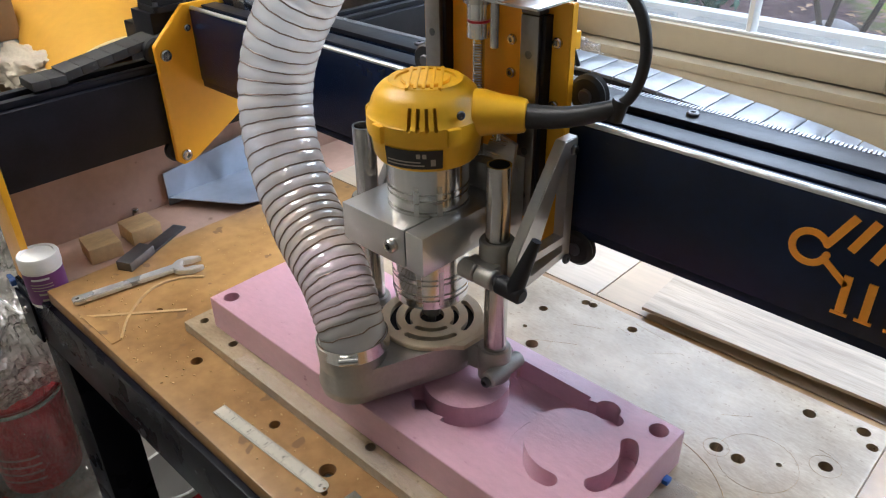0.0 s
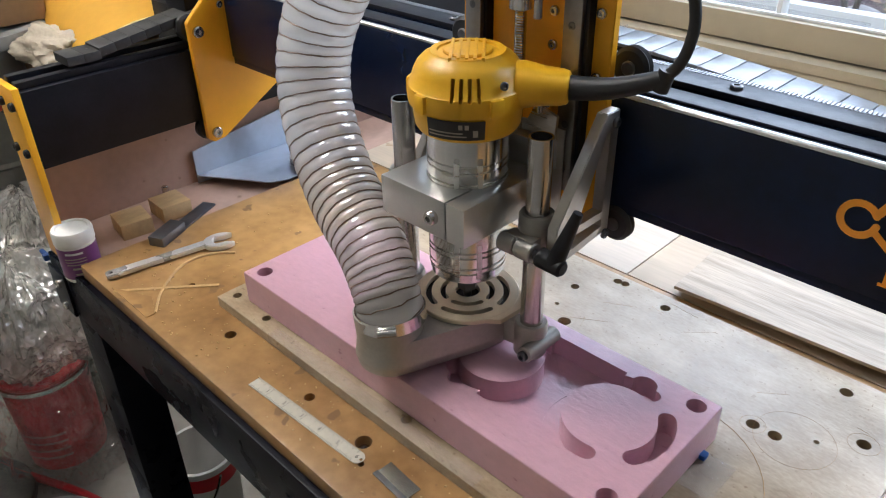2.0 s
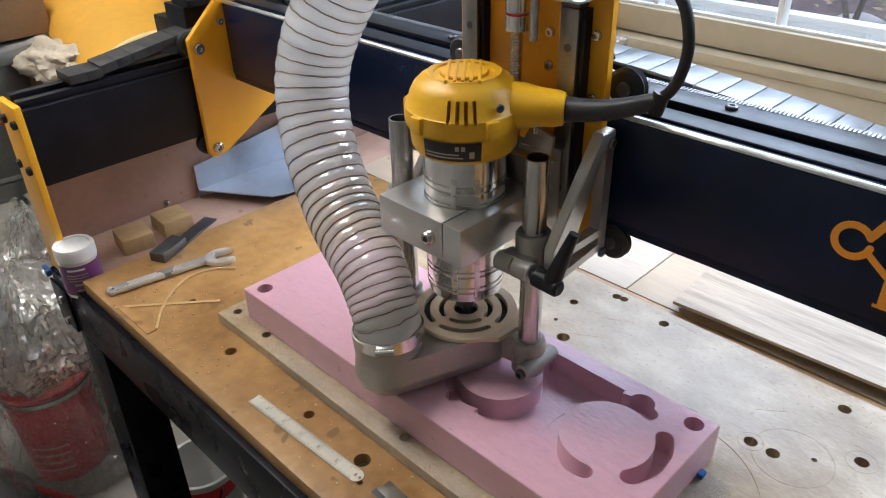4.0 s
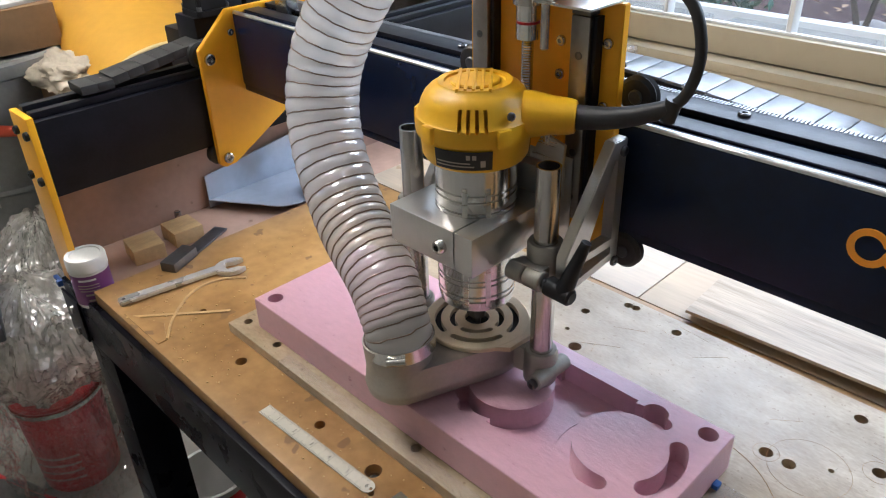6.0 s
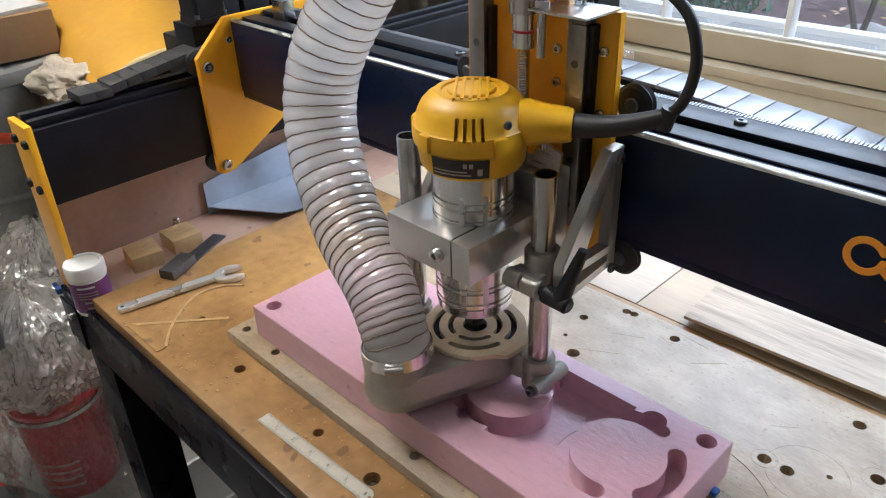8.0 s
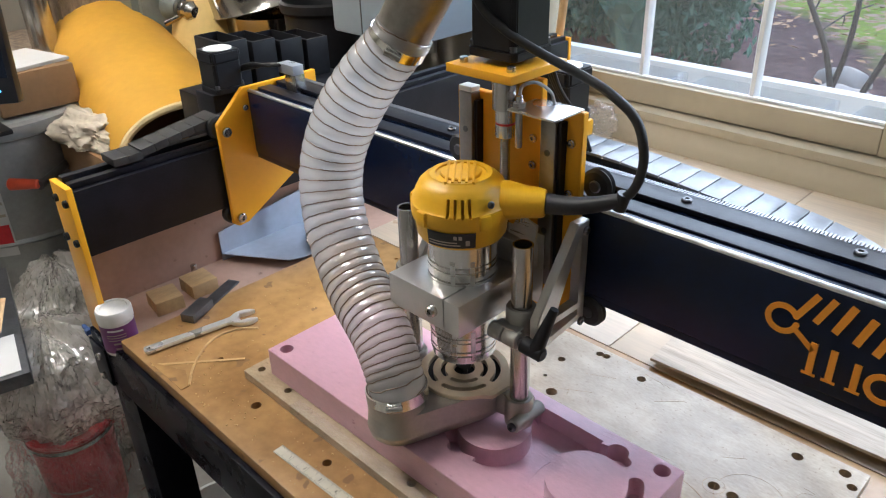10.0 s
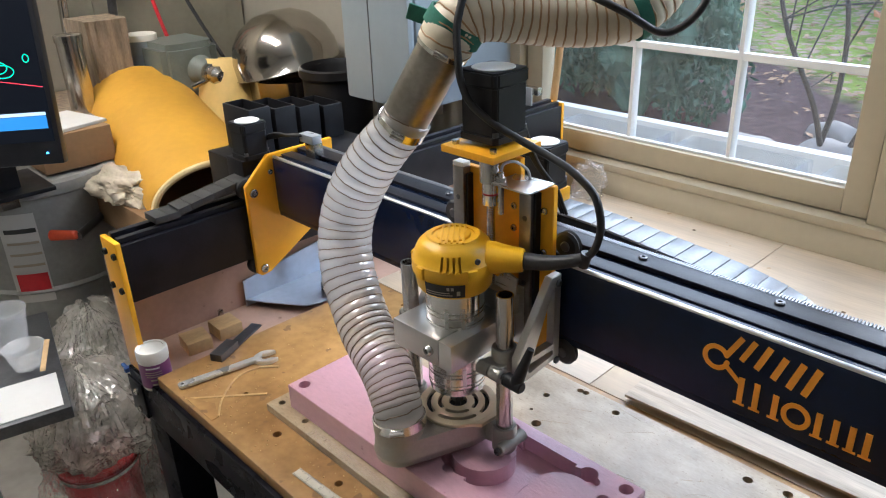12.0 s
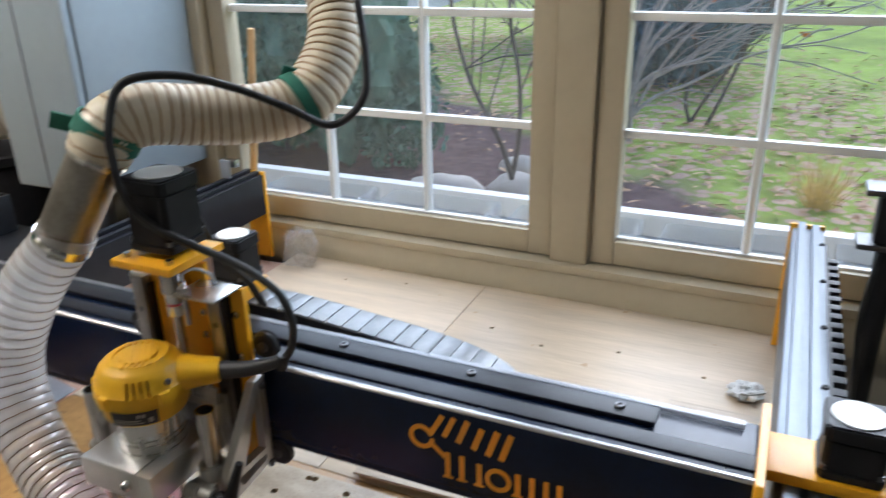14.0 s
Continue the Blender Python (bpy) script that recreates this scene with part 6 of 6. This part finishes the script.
part("jaw", box(-0.94, -0.932, 0.414, 0.426, -0.034, -0.025, 0.002), mat("blue_plastic", (0.02, 0.07, 0.25), 0.4), blueclip)
part("tail", box(-0.958, -0.9402, 0.417, 0.423, -0.032, -0.027, 0.0015), mat("blue_plastic", (0.02, 0.07, 0.25), 0.4), blueclip)

# stand at the right of the machine
stand = thing("tool_stand", (0.39, 1.3, FLOOR), "black steel stand with two dull steel clamp jaws", "stand")
part("pole", rod((0.385, 1.3, FLOOR), (0.375, 1.31, 0.9), 0.016, seg=18), PLAS, stand)
for z in (0.29, 0.37):
    part("jaw", box(0.335, 0.42, 1.275, 1.33, z, z + 0.010, 0.004), DARKST, stand)
part("jaw_block", box(0.355, 0.42, 1.28, 1.325, 0.301, 0.369, 0.004), PLAS, stand)
part("cable", sweep(smoothed([(0.365, 1.27, 0.29), (0.355, 1.24, 0.2), (0.36, 1.2, 0.1), (0.365, 1.18, -0.1), (0.4, 1.2, -0.4)]), 0.004, 8), RUB, stand)

# ---- outside ----
GZ = -0.42
me = mat("garden_ground", (0.27, 0.34, 0.07), 0.95, var=0.3, scale=3, bump=0.5, spec=0.05)
nt = me.node_tree
n_, l_ = nt.nodes, nt.links
geo, sep = n_.new("ShaderNodeNewGeometry"), n_.new("ShaderNodeSeparateXYZ")
l_.new(geo.outputs["Position"], sep.inputs[0])
wob = n_.new("ShaderNodeTexNoise")
wob.inputs["Scale"].default_value = 1.3
l_.new(geo.outputs["Position"], wob.inputs["Vector"])


def maths(op, a, b):
    q = n_.new("ShaderNodeMath")
    q.operation = op
    for k, v in enumerate((a, b)):
        if hasattr(v, "is_linked"):
            l_.new(v, q.inputs[k])
        else:
            q.inputs[k].default_value = v
    return q.outputs[0]


far = maths("ADD", maths("ADD", sep.outputs[1], maths("MULTIPLY", sep.outputs[0], 0.95)), maths("MULTIPLY", wob.outputs[0], 1.2))
grass_col = n_["Principled BSDF"].inputs["Base Color"].links[0].from_socket


def blend(fac, a, b):
    q = n_.new("ShaderNodeMix")
    q.data_type = "RGBA"
    l_.new(fac, q.inputs[0])
    for k, v in ((6, a), (7, b)):
        if hasattr(v, "is_linked"):
            l_.new(v, q.inputs[k])
        else:
            q.inputs[k].default_value = (*v, 1)
    return q.outputs[2]


def step(v, a, b):
    q = n_.new("ShaderNodeMapRange")
    l_.new(v, q.inputs[0])
    q.inputs[1].default_value, q.inputs[2].default_value = a, b
    return q.outputs[0]


chips = n_.new("ShaderNodeTexVoronoi")
chips.inputs["Scale"].default_value = 22
l_.new(geo.outputs["Position"], chips.inputs["Vector"])
mulch = blend(chips.outputs["Distance"], (0.06, 0.04, 0.042), (0.17, 0.115, 0.11))
litter = n_.new("ShaderNodeTexVoronoi")
litter.inputs["Scale"].default_value = 11
l_.new(geo.outputs["Position"], litter.inputs["Vector"])
leafy = blend(step(litter.outputs["Distance"], 0.34, 0.5), (0.50, 0.35, 0.26), grass_col)
lawn = blend(step(far, 6.2, 8.6), leafy, grass_col)
ground_col = blend(step(far, 3.8, 4.2), mulch, lawn)
l_.new(ground_col, n_["Principled BSDF"].inputs["Base Color"])
gm = bmesh.new()
xs = [-400, -120, -50] + [-24 + 1.0 * k for k in range(49)] + [50, 120, 400]
ys = [1.75 + 0.5 * k for k in range(40)] + [24, 30, 40, 60, 100, 200, 500]
gv = [[gm.verts.new((x, y, GZ + 0.035 * max(0, y - 4) * (1 if y < 40 else 40 / y) + 0.05 * noise.noise(Vector((x * 0.5, y * 0.5, 0))))) for x in xs] for y in ys]
for a, b in zip(gv, gv[1:]):
    for k in range(len(xs) - 1):
        gm.faces.new((a[k], a[k + 1], b[k + 1], b[k]))
solo("ground", gm, me, "autumn garden with mulch, fallen leaves and lawn", "ground", kind="structure", smooth=80)
ledge_t = thing("outside_ledge", (0, 1.85, GZ), "white window box ledge outside with a raised lip", "ledge", kind="structure")
part("shelf", box(-1.4, 1.2, 1.74, 1.925, GZ - 0.1, 0.02, 0.002), mat("weathered_shelf", (0.20, 0.23, 0.26), 0.5, var=0.2, scale=8), ledge_t)
part("lip", box(-1.4, 1.2, 1.9255, 1.965, GZ - 0.1, 0.075, 0.003), WTRIM, ledge_t)
for k in range(5):
    x = -1.12 + 0.37 * k
    tr = thing("clear_tray", (x, 1.85, 0.02), "clear shallow plastic tray on the outside ledge", "tray", "clear trays")
    o_ = box(x, x + 0.32, 1.76, 1.915, 0.0205, 0.066, 0.006)
    part("tray", carve(o_, [box(x + 0.008, x + 0.312, 1.768, 1.907, 0.026, 0.2, 0.004)]), TRAYM, tr)


def leaves(bm, centre, rx, ry, rz, count, size, rnd, solid=0.5):
    """Many small leaf blades scattered in an uneven ellipsoid."""
    for _ in range(count):
        while True:
            d = Vector((rnd.uniform(-1, 1), rnd.uniform(-1, 1), rnd.uniform(-1, 1)))
            if solid < d.length < 1:
                break
        d *= 1 + 0.28 * noise.noise(d * 2.3 + Vector(centre))
        p = Vector(centre) + Vector((d.x * rx, d.y * ry, d.z * rz))
        s = size * rnd.uniform(0.6, 1.4)
        m_ = Euler((rnd.uniform(0, 6.3), rnd.uniform(0, 6.3), rnd.uniform(0, 6.3))).to_matrix()
        q = [bm.verts.new(p + m_ @ Vector(v)) for v in ((-s, 0, 0), (0, -s * 0.4, 0), (s, 0, s * 0.2), (0, s * 0.4, 0))]
        bm.faces.new(q)


def bush(name, x, y, z, rx, rz, leafm, label, count, size, seed):
    rnd = random.Random(seed)
    t = thing(name, (x, y, z), label, "bush", "garden shrubs")
    part("trunk", rod((x, y, z - 0.1), (x, y, z + rz), 0.05, 0.02, 10), BARK, t)
    cr = bmesh.new()
    for _ in range(14):
        a, h = rnd.uniform(0, 6.28), rnd.uniform(0.25, 1.7)
        k = 0.6 * (1.2 - h / 2)
        leaves(cr, (x + rx * k * math.cos(a), y + rx * k * math.sin(a), z + rz * h), rx * 0.55, rx * 0.55, rz * 0.4, count // 14, size, rnd, 0.25)
    part("crown", cr, leafm, t, smooth=0)
    core = bmesh.new()
    bmesh.ops.create_icosphere(core, subdivisions=4, radius=1)
    for v in core.verts:
        k = 1 + 0.3 * noise.noise(v.co * 2.2 + Vector((seed, 0, 0))) + 0.16 * noise.noise(v.co * 7)
        v.co = Vector((x + v.co.x * rx * 0.78 * k, y + v.co.y * rx * 0.78 * k, max(z - 0.05, z + rz * (0.85 + 0.80 * v.co.z * k))))
    part("inner_foliage", core, leafm, t, smooth=0)
    return t


def bare_tree(name, x, y, z, stems, height, seed, label, tip_leaves=0):
    rnd = random.Random(seed)
    t = thing(name, (x, y, z), label, "tree", "bare shrubs")
    for s in range(stems):
        lean = Vector((rnd.uniform(-0.35, 0.35), rnd.uniform(-0.2, 0.2), 1)).normalized()
        pts = [Vector((x + 0.05 * s, y, z - 0.03))]
        for k in range(7):
            pts.append(pts[-1] + (lean + Vector((rnd.uniform(-0.25, 0.25), rnd.uniform(-0.2, 0.2), 0))) * height / 7)
        line = smoothed(pts, 4)
        st_ = part("stem", sweep(line, lambda k, n=len(line): 0.010 * (1 - k / n) + 0.003, 7), BARK, t)
        twigs = bmesh.new()
        for k in range(20):
            p = line[rnd.randint(len(line) // 5, len(line) - 2)]
            d = Vector((rnd.uniform(-1, 1), rnd.uniform(-0.7, 0.7), rnd.uniform(0.1, 0.9))).normalized()
            e = p + d * rnd.uniform(0.25, 0.8)
            sweep([p, p.lerp(e, 0.5) + Vector((0, 0, 0.02)), e], 0.0035, 5, twigs)
            if tip_leaves:
                leaves(twigs, e, 0.12, 0.12, 0.1, 2, 0.03, rnd, 0.1)
        part("twigs", twigs, BARK, st_, smooth=0)
    if tip_leaves:
        lv = bmesh.new()
        for _ in range(tip_leaves):
            leaves(lv, (x + rnd.uniform(-0.6, 0.6), y + rnd.uniform(-0.3, 0.3), z + rnd.uniform(0.5, height)), 0.05, 0.05, 0.05, 1, 0.035, rnd, 0.05)
        part("last_leaves", lv, ORLEAF, t, "a few orange autumn leaves", smooth=0)
    return t


bush("evergreen_bush", -2.75, 3.9, GZ, 0.7, 0.8, EVERG, "dense dark green arborvitae bush in the mulch bed", 24000, 0.03, 3)
bush("evergreen_bush", -2.0, 3.65, GZ, 0.5, 0.72, EVERG, "dense dark green arborvitae bush in the mulch bed", 20000, 0.028, 5)
bush("blue_spruce", -1.75, 8.2, GZ + 0.15, 0.8, 1.2, SPRUCE, "blue-grey spruce standing on the lawn", 7000, 0.07, 7)
bush("blue_spruce", -0.45, 6.4, GZ + 0.1, 0.6, 0.8, SPRUCE, "blue-grey spruce with bare twigs before it", 6000, 0.05, 9)
bare_tree("bare_shrub", -0.95, 3.4, GZ, 3, 2.0, 11, "thin bare garden shrub with a few orange leaves", 14)
bare_tree("bare_shrub", -0.35, 5.0, GZ, 3, 1.5, 15, "thin bare garden shrub with a few orange leaves", 30)
arch_t = thing("arching_shrub", (-0.75, 4.5, GZ), "pale bare shrub with long arching branches and orange leaves", "shrub", "bare shrubs")
BARKP = mat("pale_bark", (0.34, 0.31, 0.29), 0.85, var=0.25, scale=20, bump=0.3)
ra = random.Random(21)
for k in range(9):
    rise, reach = 0.45 + 0.13 * k, 1.5 - 0.06 * k + ra.uniform(-0.2, 0.2)
    pts = [Vector((-0.75 + 0.02 * k, 4.5, GZ - 0.03))]
    for q in range(1, 7):
        u = q / 6
        pts.append(Vector((-0.75 + reach * u + ra.uniform(-0.04, 0.04), 4.5 + 0.25 * math.sin(k * 2.1) * u, GZ + rise * math.sin(1.35 * u ** 0.6) + 0.28 * u + ra.uniform(-0.03, 0.03))))
    line = smoothed(pts, 5)
    br = part("branch", sweep(line, lambda i, n=len(line): 0.010 * (1 - i / n) + 0.003, 6), BARKP, arch_t)
    tw = bmesh.new()
    for q in range(14):
        p = line[ra.randint(6, len(line) - 2)]
        e = p + Vector((ra.uniform(0.1, 0.6), ra.uniform(-0.2, 0.2), ra.uniform(-0.12, 0.3)))
        sweep([p, p.lerp(e, 0.5) + Vector((0, 0, 0.03)), e], 0.003, 5, tw)
    part("twigs", tw, BARKP, br, smooth=0)
lv = bmesh.new()
for _ in range(60):
    leaves(lv, (-0.75 + ra.uniform(0.3, 1.5), 4.5 + ra.uniform(-0.2, 0.2), GZ + ra.uniform(1.2, 1.75)), 0.05, 0.05, 0.05, 1, 0.035, ra, 0.05)
part("last_leaves", lv, ORLEAF, arch_t, "a few orange autumn leaves", smooth=0)
for k, (x, y, s) in enumerate(((-1.22, 3.3, 0.20), (-0.88, 3.42, 0.17), (-1.0, 3.75, 0.12))):
    sb_ = bmesh.new()
    bmesh.ops.create_icosphere(sb_, subdivisions=3, radius=1)
    for v in sb_.verts:
        q = 1 + 0.25 * noise.noise(v.co * 1.7 + Vector((k * 5, 0, 0)))
        v.co = Vector((x + v.co.x * s * q, y + v.co.y * s * 0.6 * q, GZ + v.co.z * 0.09 * q))
    solo("garden_stone", sb_, STONE, "flat pale garden stone in the mulch", "stone", "garden stones", smooth=60)
rnd = random.Random(4)
ll = bmesh.new()
for _ in range(9000):
    y = rnd.uniform(2.9, 8.0)
    x = rnd.uniform(-4, 4)
    if y + 0.95 * x < rnd.uniform(2.4, 4.2) or y + 0.95 * x > rnd.uniform(5.5, 9.0):
        continue
    a, k = rnd.uniform(0, 6.28), 0.030 * rnd.uniform(0.6, 1.3)
    m_ = pose(x, y, GZ + 0.035 * max(0, y - 4) + 0.05 * noise.noise(Vector((x * 0.5, y * 0.5, 0))) + 0.018, rnd.uniform(-18, 18), rnd.uniform(-18, 18), math.degrees(a))
    ll.faces.new([ll.verts.new(m_ @ Vector(v)) for v in ((-k, 0, 0), (0, -k * 0.5, 0.004), (k, 0, 0), (0, k * 0.5, 0.004))])
solo("fallen_leaves", ll, TANLEAF, "dry fallen leaves scattered over the grass", "leaves", kind="stuff", smooth=0)
og = bmesh.new()
for _ in range(120):
    a, r = rnd.uniform(0, 6.28), rnd.uniform(0, 0.05)
    p = Vector((0.40 + r * math.cos(a), 3.65 + r * math.sin(a), GZ))
    e = p + Vector((math.cos(a) * 0.22 * rnd.random(), math.sin(a) * 0.2 * rnd.random(), rnd.uniform(0.15, 0.33)))
    w = Vector((0.0025, 0, 0))
    og.faces.new([og.verts.new(q) for q in (p - w, p + w, e)])
solo("grass_tuft", og, GRASSY, "tuft of dry golden ornamental grass", "grass", smooth=0)
house = thing("neighbour_house", (-6.5, 9.0, GZ), "grey sided neighbouring house wall", "house")
part("wall", box(-11, -4.6, 8.6, 12, GZ - 0.3, 5, 0.0), SIDING, house)
for k in range(14):
    part("siding_board", box(-11, -4.57, 8.55, 8.598, GZ + 0.2 * k, GZ + 0.2 * k + 0.19, 0.004), SIDING, house)
hedge = bmesh.new()
for k in range(26):
    leaves(hedge, (-26 + 2.2 * k, 33 + 2 * math.sin(k * 1.7), 2.2), 2.2, 1.5, 3.2 + math.sin(k * 2.3), 260, 0.32, rnd, 0.3)
solo("far_trees", hedge, EVERG, "distant line of dark trees beyond the lawn", "trees", kind="stuff", smooth=0)
solo("wooden_stake", rod((-0.948, 1.530, 0.0005), (-0.890, 1.534, 0.535), 0.0095, 0.0085, 12, 0.001), WOODB, "pale wooden stake standing in the window corner", "stake")
